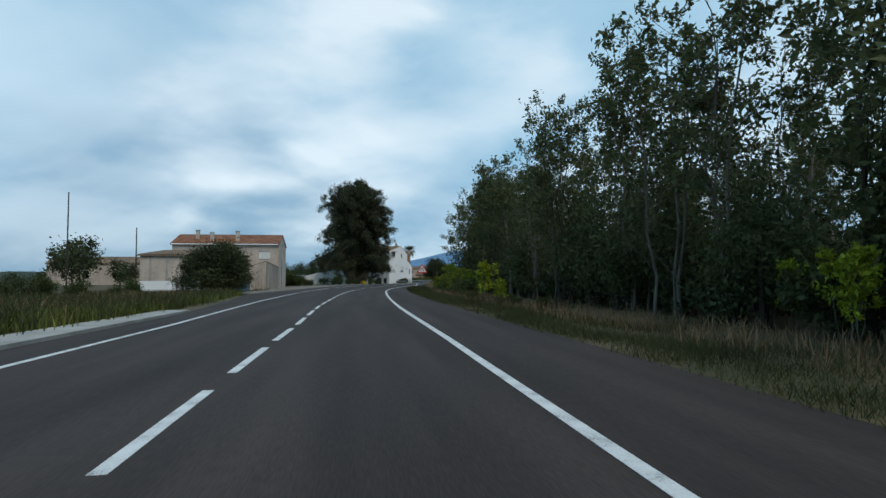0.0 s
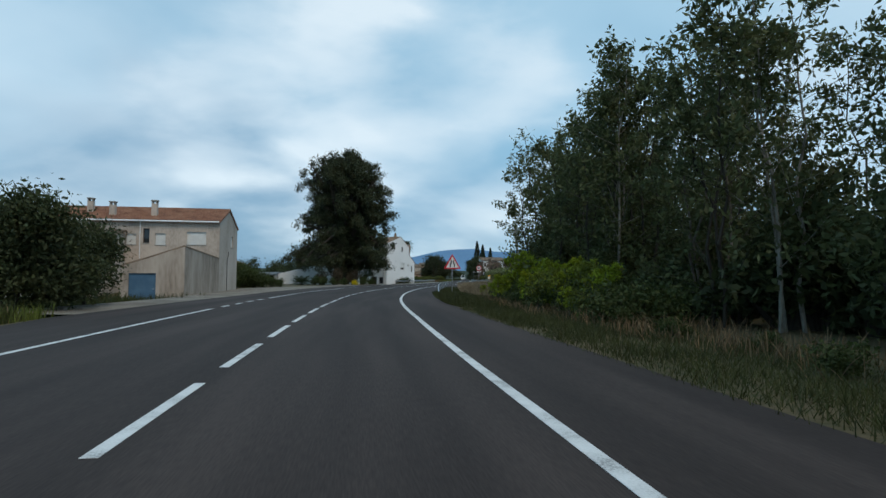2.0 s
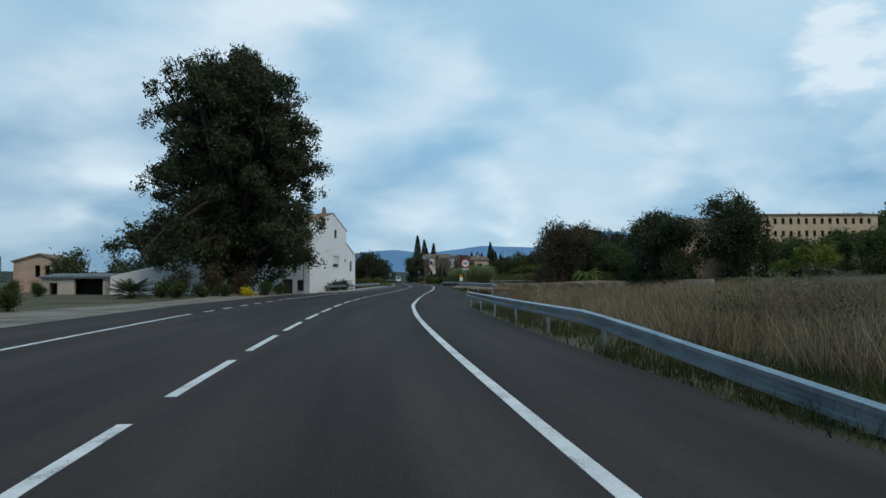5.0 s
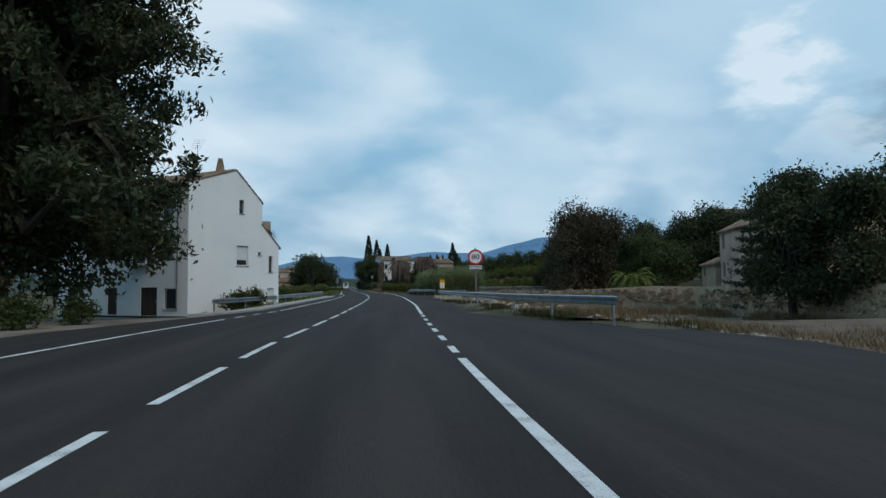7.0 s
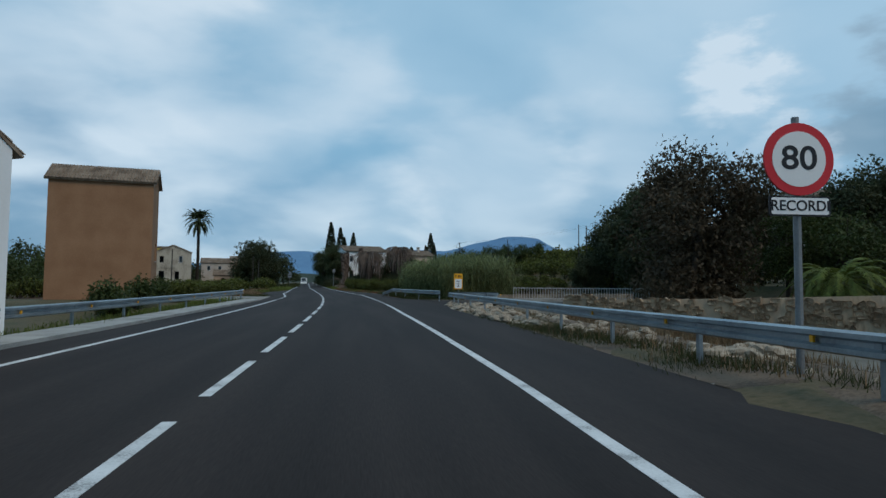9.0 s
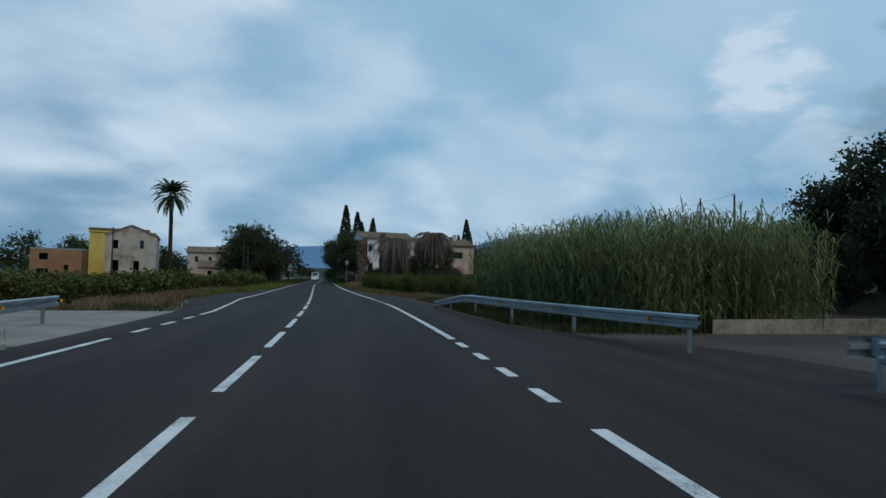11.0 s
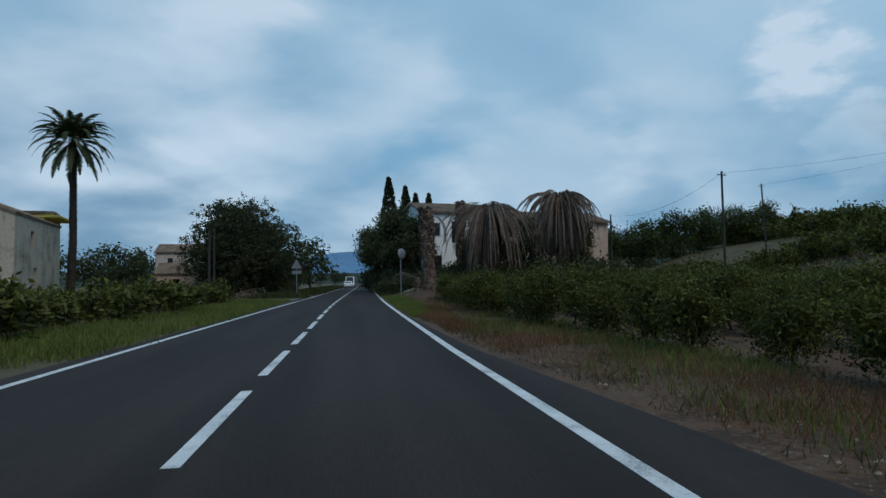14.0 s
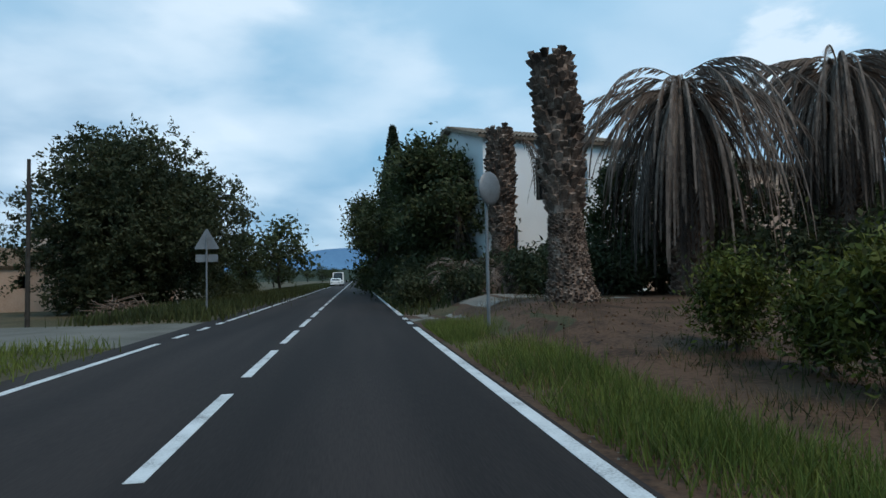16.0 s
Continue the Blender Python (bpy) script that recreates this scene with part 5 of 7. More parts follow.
plant(straw, [(*along(s, 8.8 + bank_rng.uniform(-0.5, 4.0)), bank_rng.uniform(0.5, 0.9)) for s in np.arange(74, 104, 1.0)])

# the great tree by the white house
gt_rng = np.random.default_rng(5)
blobs = []
for k in range(60):
    z = 3.0 + 19.0 * k / 59
    a, d = k * 2.39996, gt_rng.uniform(0.5, 4.6) * (1.0 if z < 17 else 0.75)
    r = gt_rng.uniform(1.5, 2.4)
    blobs.append(((math.cos(a) * d, math.sin(a) * d, z), (r, r, r)))
for k in range(84):
    # boughs that reach out and hang; the crown is lobed, with waists between the lobes
    z = 3.2 + 21.0 * (k + gt_rng.random()) / 84
    a = k * 2.39996 + gt_rng.normal() * 0.3
    west = float(np.interp(z, [2.5, 5, 7.5, 10, 13.5, 17, 19.5, 23, 26], [9.8, 12.2, 9.8, 9.4, 10.6, 7.4, 10.6, 8.6, 6.0]))
    east = float(np.interp(z, [2.5, 5, 6.5, 8.5, 12, 16, 19, 22, 26], [9.0, 10.8, 10.2, 8.8, 8.9, 9.6, 8.5, 7.8, 5.0]))
    f = 0.5 + 0.5 * math.cos(a + 0.25)
    reach = west + (east - west) * f
    u = gt_rng.uniform(0.78, 1.04)
    n = 4
    for q in range(n):
        r = gt_rng.uniform(0.75, 1.3) * (1.15 - 0.4 * q / n)
        d = max(1.5, reach * u - r * 0.7 - 1.35 * (n - 1 - q))
        b = a + gt_rng.normal() * 0.09
        blobs.append(((math.cos(b) * d, math.sin(b) * d, z + 1.0 - 0.42 * q + gt_rng.normal() * 0.35), (r * 1.15, r * 1.15, r * 0.8)))
great = tree("great_tree", 6, 25.5, blobs, 195000, 0.41, M["leaf_big"], M["bark_dark"], 0.75, "huge dark green broadleaf tree beside the white house", per=26, spread=0.30, lean=0.6, droop=0.55, width=0.38)
great.matrix_basis = pose(0.4, 152.2, -0.2)

# single broadleaf trees
def round_tree(name, seed, h, r, n, mat, label, leaf=0.34, low=0.3, bark="bark_dark", blobs_n=14, spread=0.42):
    rng = np.random.default_rng(seed)
    bl = []
    for k in range(blobs_n):
        z = h * rng.uniform(low, 0.88)
        w = r * math.sqrt(max(0.1, 1 - ((z / h - 0.5) / 0.55) ** 2))
        a, d = rng.uniform(0, math.tau), w * math.sqrt(rng.random()) * 0.75
        q = r * rng.uniform(0.28, 0.45)
        bl.append(((math.cos(a) * d, math.sin(a) * d, z), (q, q, q * 0.85)))
    return tree(name, seed, h, bl, n, leaf, mat, M[bark], 0.025 * h, label, per=14, spread=spread)


plant(round_tree("olive_tree", 41, 5.4, 3.3, 16000, M["leaf_dark"], "round dark tree beside the farmhouse", leaf=0.24, low=0.2, spread=0.3), [(-13.5, 62, 1.0), (-13.0, 67.6, 0.86), (-15.6, 65.0, 0.8)])
rt = round_tree("broadleaf_tree", 42, 12, 5.2, 22000, M["leaf_brown"], "rounded dark brownish tree above the ravine", leaf=0.34, low=0.06, blobs_n=34, spread=0.35)
plant(rt, [(54, 182, 1.06)])
rt = round_tree("broadleaf_tree", 43, 10.5, 4.4, 15000, M["leaf_big"], "dense dark leafy tree standing by the stone wall", leaf=0.38, low=0.1, blobs_n=30, spread=0.34)
plant(rt, [(56.2, 142.6, 0.95), (63, 196, 1.05), (70, 190, 0.9), (70.4, 210.0, 0.88), (69.6, 205.2, 1.05), (69.0, 200.6, 1.2), (73, 204, 1.1), (63.5, 206.5, 0.45), (70.2, 181.3, 0.88), (73.4, 180.0, 1.0), (76.4, 178.8, 0.92), (80.1, 177.2, 0.85), (84.0, 180.5, 0.95)])
rt = round_tree("wall_tree", 49, 13.0, 3.4, 15000, M["leaf_big"], "tall dark leafy tree before the stone wall", leaf=0.36, low=0.2, blobs_n=22, spread=0.36)
plant(rt, [(49.9, 149.2, 1.0), (50.0, 144.9, 0.9)])
ht = round_tree("hedgerow_tree", 48, 7.2, 3.6, 4800, M["leaf_mid"], "leafy green tree in the hedgerow below the hillside", leaf=0.4, low=0.08, blobs_n=16)
tagged(ht, group="hedgerow trees")
plant(ht, [(60.2, 141.7, 0.66), (66.5, 144.2, 0.72), (64.9, 138.4, 0.62), (71.5, 140.9, 0.74), (69.3, 135.2, 0.66), (76.1, 137.6, 0.78), (61.2, 147.7, 0.8), (80, 134, 0.8), (58.5, 136, 0.6), (64, 131, 0.7), (43.1, 111.0, 0.5), (72, 128, 0.9), (103.7, 321.8, 1.3), (108.6, 319.9, 1.25), (113.4, 317.9, 1.2), (118.3, 316.0, 1.1), (123.2, 314.0, 1.0), (98.8, 323.7, 1.4), (94, 326, 1.4), (128, 312, 1.0), (63.7, 177.5, 0.9), (58, 173, 0.6), (70, 160, 0.8)])
rt = round_tree("pine_tree", 44, 11, 4.2, 7000, M["leaf_mid"], "green rounded pine on the terrace")
plant(rt, [(68, 200, 1.05), (86, 192, 0.8), (64, 182, 0.75)])
rt = round_tree("roadside_tree", 45, 13, 8.2, 84000, M["leaf_big"], "broad dark fig-like tree beside the road", leaf=0.36, low=0.07, blobs_n=90, spread=0.2)
plant(rt, [(41.8, 310.5, 0.88)])
rt = round_tree("garden_tree", 46, 12, 3.7, 7500, M["leaf_dark"], "dense dark tree beside the long house", leaf=0.43, low=0.1)
plant(rt, [(59.6, 300.5, 0.8), (60.4, 305.5, 0.78), (61.8, 308, 0.98), (60.4, 316, 0.95), (63.6, 318, 1.0), (66.0, 328, 1.05), (62.4, 326, 0.9), (58.9, 297.6, 0.85), (59.0, 295.9, 0.76), (60.0, 300, 0.75), (68.5, 341, 1.0), (66.2, 285.6, 0.6), (72.6, 284.8, 0.62), (63.2, 287.0, 0.5), (69.4, 287.6, 0.66), (47.0, 324, 0.72), (50.0, 338, 0.65)])
# distant trees
ft = round_tree("field_tree", 47, 9, 4.4, 1500, M["leaf_dark"], "dark tree across the fields", leaf=0.72, low=0.15, spread=0.6)
far_rng = np.random.default_rng(9)
west_spots = [(-34, 98, 0.4), (-38, 105, 0.5), (-30, 118, 0.5), (-22, 122, 0.5), (-12, 168, 0.5), (-20, 172, 0.6), (-6, 176, 0.55), (-15, 174, 0.5), (-9, 180, 0.5), (26, 330, 0.8), (20, 345, 0.9), (14, 338, 0.9), (8, 330, 1.0), (0, 322, 1.0), (-8, 312, 1.1), (-16, 300, 1.2), (-20, 280, 1.0), (-24, 262, 0.9)]
farm_spots = [(-30, 60, 0.25), (-34, 66, 0.3), (-39, 62, 0.35), (-44, 70, 0.4), (-36, 76, 0.32), (-50, 62, 0.45), (-31, 48, 0.2), (-36, 50, 0.24), (-41, 54, 0.28), (-28, 112, 0.55), (-23, 110, 0.5), (-18.5, 114, 0.42), (-26, 124, 0.6), (-46, 110, 0.9), (-60, 140, 1.1), (-90, 150, 1.2), (-40, 160, 1.1), (-55, 90, 1.0), (-75, 120, 1.1), (-62, 70, 0.8)]
sp = west_spots + farm_spots
for k in range(46):
    s, o = far_rng.uniform(330, 640), far_rng.choice([-1, 1]) * far_rng.uniform(9, 70)
    sp.append((*along(s, o), far_rng.uniform(0.6, 1.1)))
plant(ft, sp)

# cypresses
def cypress(seed, h):
    rng = np.random.default_rng(seed)
    n = 2600
    z = rng.random(n) ** 0.85 * h
    f = z / h
    r = 0.104 * h * np.minimum(1.0, 0.45 + 3.0 * f) * (1 - f ** 2.1) ** 0.8 * np.sqrt(rng.uniform(0.35, 1.05, n)) + 0.08
    a = rng.uniform(0, math.tau, n)
    c = np.stack([np.cos(a) * r, np.sin(a) * r, z], 1)
    root = thing("cypress", (0, 0, 0), label="tall narrow dark cypress", category="cypress tree", group="cypresses")
    part("trunk", tube(bmesh.new(), [(0, 0, -0.3), (0, 0, h * 0.9)], [0.14, 0.03], 6), M["bark_dark"], root)
    q = leaves(c, 0.5, 0.22, rng, -0.9)
    link_mesh("crown", quads_mesh("crown", q), M["cypress"], root)
    return root


plant(cypress(51, 14), [(66.9, 335.4, 1.42), (69.5, 345, 1.1), (72.5, 352, 0.95), (75, 350, 0.9), (92, 330, 0.9), (95, 338, 0.95), (84, 372, 0.8), (88, 376, 0.75), (100, 380, 0.8), (106, 384, 0.8), (112, 388, 0.75), (120, 385, 0.8), (128, 392, 0.8), (69.4, 333.5, 1.3), (72.5, 330, 1.18), (64.6, 312.0, 0.98), (95.3, 322.7, 1.2), (97.6, 325.5, 1.0), (93.4, 328, 0.9), (92.8, 339.4, 0.95), (97.0, 341, 0.9), (101.1, 340, 1.0), (105.3, 342, 0.95), (88.5, 344, 0.85), (98, 398, 1.0), (103, 396, 0.95), (111, 392, 1.0), (116, 390, 0.9)])

# layered conifer
def norfolk_pine(x, y, h, seed):
    rng = np.random.default_rng(seed)
    root = thing("norfolk_pine", (x, y, gz1(x, y)), label="tiered dark conifer with upswept horizontal branches", category="conifer")
    part("trunk", tube(bmesh.new(), [(0, 0, -0.3), (0, 0, h * 0.6), (0, 0, h)], [0.16, 0.09, 0.02], 8), M["bark_dark"], root)
    cent = []
    z = 0.9
    while z < h - 0.4:
        bm = bmesh.new()
        ln0 = 0.44 * (h - z) ** 0.8 + 0.25
        for k in range(7):
            ln = ln0 * rng.uniform(0.65, 1.2)
            a = k * math.tau / 6 + rng.normal() * 0.12 + z
            tip = np.array([math.cos(a) * ln, math.sin(a) * ln, z + 0.16 * ln])
            b = np.array([0, 0, z])
            mid = (b + tip) / 2 - (0, 0, 0.08 * ln)
            tube(bm, [b, mid, tip], [0.035, 0.025, 0.01], 4, cap=False)
            f = rng.uniform(0.1, 1.0, (130, 1))
            p = np.where(f < 0.5, b + (mid - b) * f * 2, mid + (tip - mid) * (f - 0.5) * 2)
            cent.append(p + rng.normal(size=(130, 3)) * (0.17, 0.17, 0.10))
        part("branch_tier", bm, M["bark_dark"], root)
        z += rng.uniform(0.85, 1.1)
    link_mesh("crown", quads_mesh("crown", leaves(np.concatenate(cent), 0.24, 0.07, rng, -0.3)), M["cypress"], root)
    return root


norfolk_pine(53.2, 155.6, 9.9, 52)
norfolk_pine(54.4, 161.0, 2.6, 53)

# palms
def frond_quads(base, direction, length, droop, rng, leaflet=0.45, n=26, fold=0.5, start=0.18, thick=0.035, spread=1.0):
    """Leaflets of one arched frond."""
    out = []
    d = Vector(direction).normalized()
    side = d.cross(Vector((0, 0, 1)))
    side = side.normalized() if side.length > 0.05 else Vector((1, 0, 0))
    p = Vector(base)
    pts = [p.copy()]
    seg = length / n
    for i in range(n):
        f = i / n
        d = (d + Vector((0, 0, -droop * (0.35 + f) * 2.2 / n))).normalized()
        p = p + d * seg
        pts.append(p.copy())
        w = leaflet * math.sin(math.pi * min(1.0, 0.12 + 0.88 * f) ** 0.8) + 0.06
        if f > start:
            for sg in (-1, 1):
                tip = p + (side * sg * spread + d * 0.9 + Vector((0, 0, -fold * rng.uniform(0.6, 1.4)))).normalized() * w * rng.uniform(0.8, 1.2)
                e = d * thick
                out.append([p - e, p + e, tip + e * 0.4, tip - e * 0.4])
    for a, b in zip(pts, pts[1:]):
        e = side * 0.03
        out.append([a - e, a + e, b + e, b - e])
    return out


def palm_trunk(bm, pts, r, seed, stubs=True, size=0.20, step=0.16):
    rng = np.random.default_rng(seed)
    tube(bm, pts, r, 12)
    if not stubs:
        return
    total = sum(math.dist(a, b) for a, b in zip(pts, pts[1:]))
    cum = np.cumsum([0] + [math.dist(a, b) for a, b in zip(pts, pts[1:])])
    n = int(total * math.tau * float(np.mean(r)) / (size * step))
    for i in range(n):
        f = total * i / n
        c = Vector([float(np.interp(f, cum, [p[k] for p in pts])) for k in range(3)])
        rr = float(np.interp(f, cum, r))
        a = i * 2.39996 + rng.normal() * 0.06
        out = Vector((math.cos(a), math.sin(a), 0))
        sd = Vector((-math.sin(a), math.cos(a), 0))
        h = size * rng.uniform(0.8, 1.4)
        w = size * rng.uniform(0.85, 1.15)
        b0 = c + out * (rr - 0.03)
        lip = b0 + out * h * rng.uniform(0.4, 0.75) + Vector((0, 0, h * rng.uniform(0.6, 0.9)))
        v = [bm.verts.new(q) for q in (b0 - sd * w * 0.3, b0 + sd * w * 0.3, lip + sd * w * 0.42, lip + out * 0.02 + Vector((0, 0, h * 0.15)), lip - sd * w * 0.42, b0 + Vector((0, 0, h)) - sd * w * 0.45, b0 + Vector((0, 0, h)) + sd * w * 0.45)]
        bm.faces.new((v[0], v[1], v[2], v[3], v[4]))
        bm.faces.new((v[4], v[3], v[2], v[6], v[5]))
        bm.faces.new((v[1], v[6], v[2]))
        bm.faces.new((v[0], v[4], v[5]))


def dead_palm(x, y, top, seed, frond, label, rise=0.3, n=150, limp=(1.5, 2.6)):
    rng = np.random.default_rng(seed)
    z0 = gz1(x, y)
    root = thing("dead_palm", (x, y, z0), label=label, category="palm tree", group="dead palms")
    h = top - z0 - 0.5
    bm = bmesh.new()
    palm_trunk(bm, [(0, 0, -0.3), (0.05, 0, h * 0.5), (0, 0, h)], [0.55, 0.42, 0.4], seed, step=0.22, size=0.22)
    part("trunk", bm, M["palm_bark"], root)
    q = []
    for k in range(n):
        a = rng.uniform(0, math.tau)
        e = rng.uniform(-1.5, rise)
        q += frond_quads((math.cos(a) * 0.3, math.sin(a) * 0.3, h + rng.uniform(-0.4, 0.3)), (math.cos(a), math.sin(a), e), frond * rng.uniform(0.72, 1.08), rng.uniform(*limp), rng, 0.62, 30, 0.5, 0.05, 0.07, 0.17)
    link_mesh("frond_skirt", quads_mesh("frond_skirt", np.array([[tuple(p) for p in f] for f in q])), M["frond_dead"], root, "drooping grey-brown dead fronds")
    # inner fronds, coloured darker to paint the shade within the skirt
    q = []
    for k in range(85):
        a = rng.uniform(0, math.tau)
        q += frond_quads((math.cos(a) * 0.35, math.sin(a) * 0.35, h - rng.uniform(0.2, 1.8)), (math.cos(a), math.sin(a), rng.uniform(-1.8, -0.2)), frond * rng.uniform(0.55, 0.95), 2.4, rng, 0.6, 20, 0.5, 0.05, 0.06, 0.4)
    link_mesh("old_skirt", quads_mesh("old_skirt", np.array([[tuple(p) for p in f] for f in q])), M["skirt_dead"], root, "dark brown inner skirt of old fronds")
    return root


dead_palm(62.2, 282.2, 8.6, 61, 6.9, "dead palm with a skirt of drooping grey fronds", rise=0.3, n=150, limp=(1.0, 1.9))
dead_palm(69.2, 281.5, 9.8, 62, 6.1, "taller dead palm with drooping grey-brown fronds", rise=0.45, n=190)


def palm_stump(x, y, top, r, seed, label, lean=(0, 0), bare=0.35):
    z0 = gz1(x, y)
    root = thing("palm_stump", (x, y, z0), label=label, category="palm stump", group="palm stumps")
    h = top - z0
    bm = bmesh.new()
    lo = [(0, 0, -0.3), (lean[0] * 0.15, lean[1] * 0.15, h * 0.1), (lean[0] * bare, lean[1] * bare, h * bare)]
    hi = [(lean[0] * bare, lean[1] * bare, h * bare), (lean[0] * 0.7, lean[1] * 0.7, h * 0.75), (lean[0], lean[1], h)]
    palm_trunk(bm, lo, [r * 1.55, r * 1.05, r * 0.8], seed, step=0.12, size=0.1)
    palm_trunk(bm, hi, [r * 0.82, r * 1.06, r * 0.9], seed + 1, step=0.22, size=0.25)
    part("trunk", bm, M["palm_bark"], root, "trunk covered in cut frond stubs")
    return root


palm_stump(55.75, 279.5, 7.35, 0.52, 63, "headless palm trunk covered in cut frond stubs", (-0.42, 0.1))
st = palm_stump(59.2, 290.6, 8.2, 0.58, 64, "shorter headless palm trunk with hanging dead frond", (0.0, 0.1))
rng = np.random.default_rng(66)
q = []
for k in range(7):
    q += frond_quads((0.2, -0.2, 7.2), (rng.uniform(0.2, 1), rng.uniform(-0.8, 0.2), 0.5), 4.0, 3.6, rng, 0.28, 20, 0.9)
link_mesh("frond_skirt", quads_mesh("frond_skirt", np.array([[tuple(p) for p in f] for f in q])), M["frond_dead"], st, "hanging pale dead fronds")
palm_stump(62.2, 289.3, 9.3, 0.45, 68, "dark headless palm trunk before the white wall", (0.1, 0))


def green_palm(x, y, h, trunk_r, n, frond, seed, label, mat="frond", droop=1.6, thick=0.035, top_rise=1.6):
    rng = np.random.default_rng(seed)
    z0 = gz1(x, y)
    root = thing("palm_tree", (x, y, z0), label=label, category="palm tree")
    bm = bmesh.new()
    palm_trunk(bm, [(0, 0, -0.3), (0.15, 0, h * 0.4), (0.1, 0, h * 0.75), (0, 0, h)], [trunk_r * 1.3, trunk_r, trunk_r * 0.9, trunk_r * 1.1], seed, step=0.3, size=0.14)
    part("trunk", bm, M["bark_dark"], root)
    q = []
    for k in range(n):
        a = k * 2.39996
        e = top_rise - (top_rise + 0.6) * k / n
        q += frond_quads((0, 0, h), (math.cos(a), math.sin(a), e), frond * rng.uniform(0.85, 1.1), droop * rng.uniform(0.7, 1.2), rng, 0.55, 24, 0.35, 0.18, thick)
    link_mesh("frond_crown", quads_mesh("frond_crown", np.array([[tuple(p) for p in f] for f in q])), M[mat], root)
    return root


green_palm(26.4, 296, 15.1, 0.30, 64, 4.2, 71, "tall slender date palm with green crown", droop=1.15, thick=0.11, top_rise=2.6)
green_palm(53.6, 171.6, 3.3, 0.4, 52, 3.6, 72, "bushy bright green palm above the stone wall", mat="grass_lush", thick=0.06)
green_palm(57.9, 291.6, 0.6, 0.3, 34, 3.2, 73, "low withered palm clump beside the drive", mat="frond_dead", droop=1.1)
green_palm(57.7, 288.4, 0.5, 0.3, 46, 2.7, 74, "low withered palm clump beside the drive", mat="frond_dead", droop=2.0)
green_palm(-7.0, 139.5, 0.3, 0.25, 40, 2.0, 75, "dark spiky agave-like palm before the white wall", droop=0.4)

# orchard rows
oc_rng = np.random.default_rng(80)
oc_blobs = [((0.75 * math.cos(k * 2.4) * oc_rng.random(), 0.75 * math.sin(k * 2.4) * oc_rng.random(), oc_rng.uniform(0.36, 1.7)), (q, q, q * 0.8)) for k, q in enumerate(oc_rng.uniform(0.28, 0.5, 19))]
oc = tree("citrus_bush", 81, 2.1, oc_blobs, 5000, 0.155, M["leaf_orchard"], M["bark_dark"], 0.06, "dense dark green citrus bush on a short trunk", category="citrus bush", per=10, spread=0.2, width=0.34, lean=0.1)
tagged(oc, group="orchard bushes")
sp = []
orc = np.random.default_rng(12)
back_rows = []
for o in (0.0, 4.0, 8.0, 12.0, 15.8, 19.6, 23.2):
    s = 241.0 if o < 1 else 229.0
    while s < (281.5 if o < 18 else 296):
        x, y = along(s, o + float(np.interp(s, [230, 241, 249, 260, 284], [8.0, 7.4, 6.8, 6.0, 6.2])) + orc.uniform(-0.4, 0.4))
        (sp if o < 9 else back_rows).append((x, y, orc.uniform(0.62, 0.95) if o < 9 else orc.uniform(0.72, 0.95)))
        s += orc.uniform(1.5, 2.1)
far_rows = []
for o in (34.6, 38.2, 42, 48, 56, 66, 78, 92, 104, 118, 134, 155):
    s = 205.0 if o > 40 else 222.0
    while s < (301 if o < 47 else min(450, 190 + 3.2 * o)):
        s += 44 if 301 < s < 340 and o < 60 else 0
        x, y = along(s, o + orc.uniform(-0.6, 0.6))
        (back_rows if o < 50 else far_rows).append((x, y, orc.uniform(0.9, 1.5) * (1.0 if o < 60 else 1.6 if o < 100 else 2.4)))
        s += orc.uniform(2.6, 3.6) * (1.0 if o < 60 else 1.5 if o < 100 else 2.2)
plant(oc, sp)
oc = bush("citrus_bush", 88, 1.3, 2.0, 900, 0.27, M["leaf_orchard"], "dark green citrus bush in the rows behind", category="citrus bush", spread=0.24, n_blob=9)
tagged(oc, group="back orchard bushes")
plant(oc, back_rows)


def joined_bushes(name, label, spots, r, h, n, leaf, mat, seed):
    """Far orchard rows, as one mesh of leaf clumps."""
    rng = np.random.default_rng(seed)
    kinds = []
    for k in range(4):
        bl = [((math.cos(a) * r * 0.45, math.sin(a) * r * 0.45, h * z), (r * 0.55, r * 0.55, h * 0.3)) for a, z in zip(rng.uniform(0, math.tau, 5), rng.uniform(0.3, 0.75, 5))]
        c = clump_centres(bl, n // 10, 10, 0.2, rng, shell=0.4)
        kinds.append(leaves(c[c[:, 2] > 0.03], leaf, leaf * 0.5, rng, 0.1))
    xy = np.array([s[:2] for s in spots])
    z = ground_z(xy[:, 0], xy[:, 1])
    out = []
    for i, s in enumerate(spots):
        a = rng.uniform(0, math.tau)
        rot = np.array([[math.cos(a), math.sin(a), 0], [-math.sin(a), math.cos(a), 0], [0, 0, 1]])
        out.append(kinds[i % 4] @ rot * s[2] + (s[0], s[1], z[i] - 0.05))
    return tagged(link_mesh(name, quads_mesh(name, np.concatenate(out)), mat), label, "citrus rows", kind="stuff")


joined_bushes("orchard_rows", "distant dark green citrus rows on the rising slope", far_rows, 1.25, 2.0, 420, 0.33, M["leaf_orchard"], 87)
ol = bush("field_bush", 82, 1.2, 1.7, 850, 0.26, M["leaf_orchard"], "dark green vegetable bush in a field row", category="field bush", spread=0.18)
tagged(ol, group="field row bushes")
sp = []
for o in (-11.5, -15, -19, -24, -30):
    s = 214.0 + (0 if o < -12 else 6)
    while s < 283:
        x, y = along(s, o + orc.uniform(-0.4, 0.4) + (2.2 if s > 240 and o > -12 else 0))
        sp.append((x, y, orc.uniform(0.8, 1.2)))
        s += orc.uniform(2.0, 2.7)
plant(ol, sp)
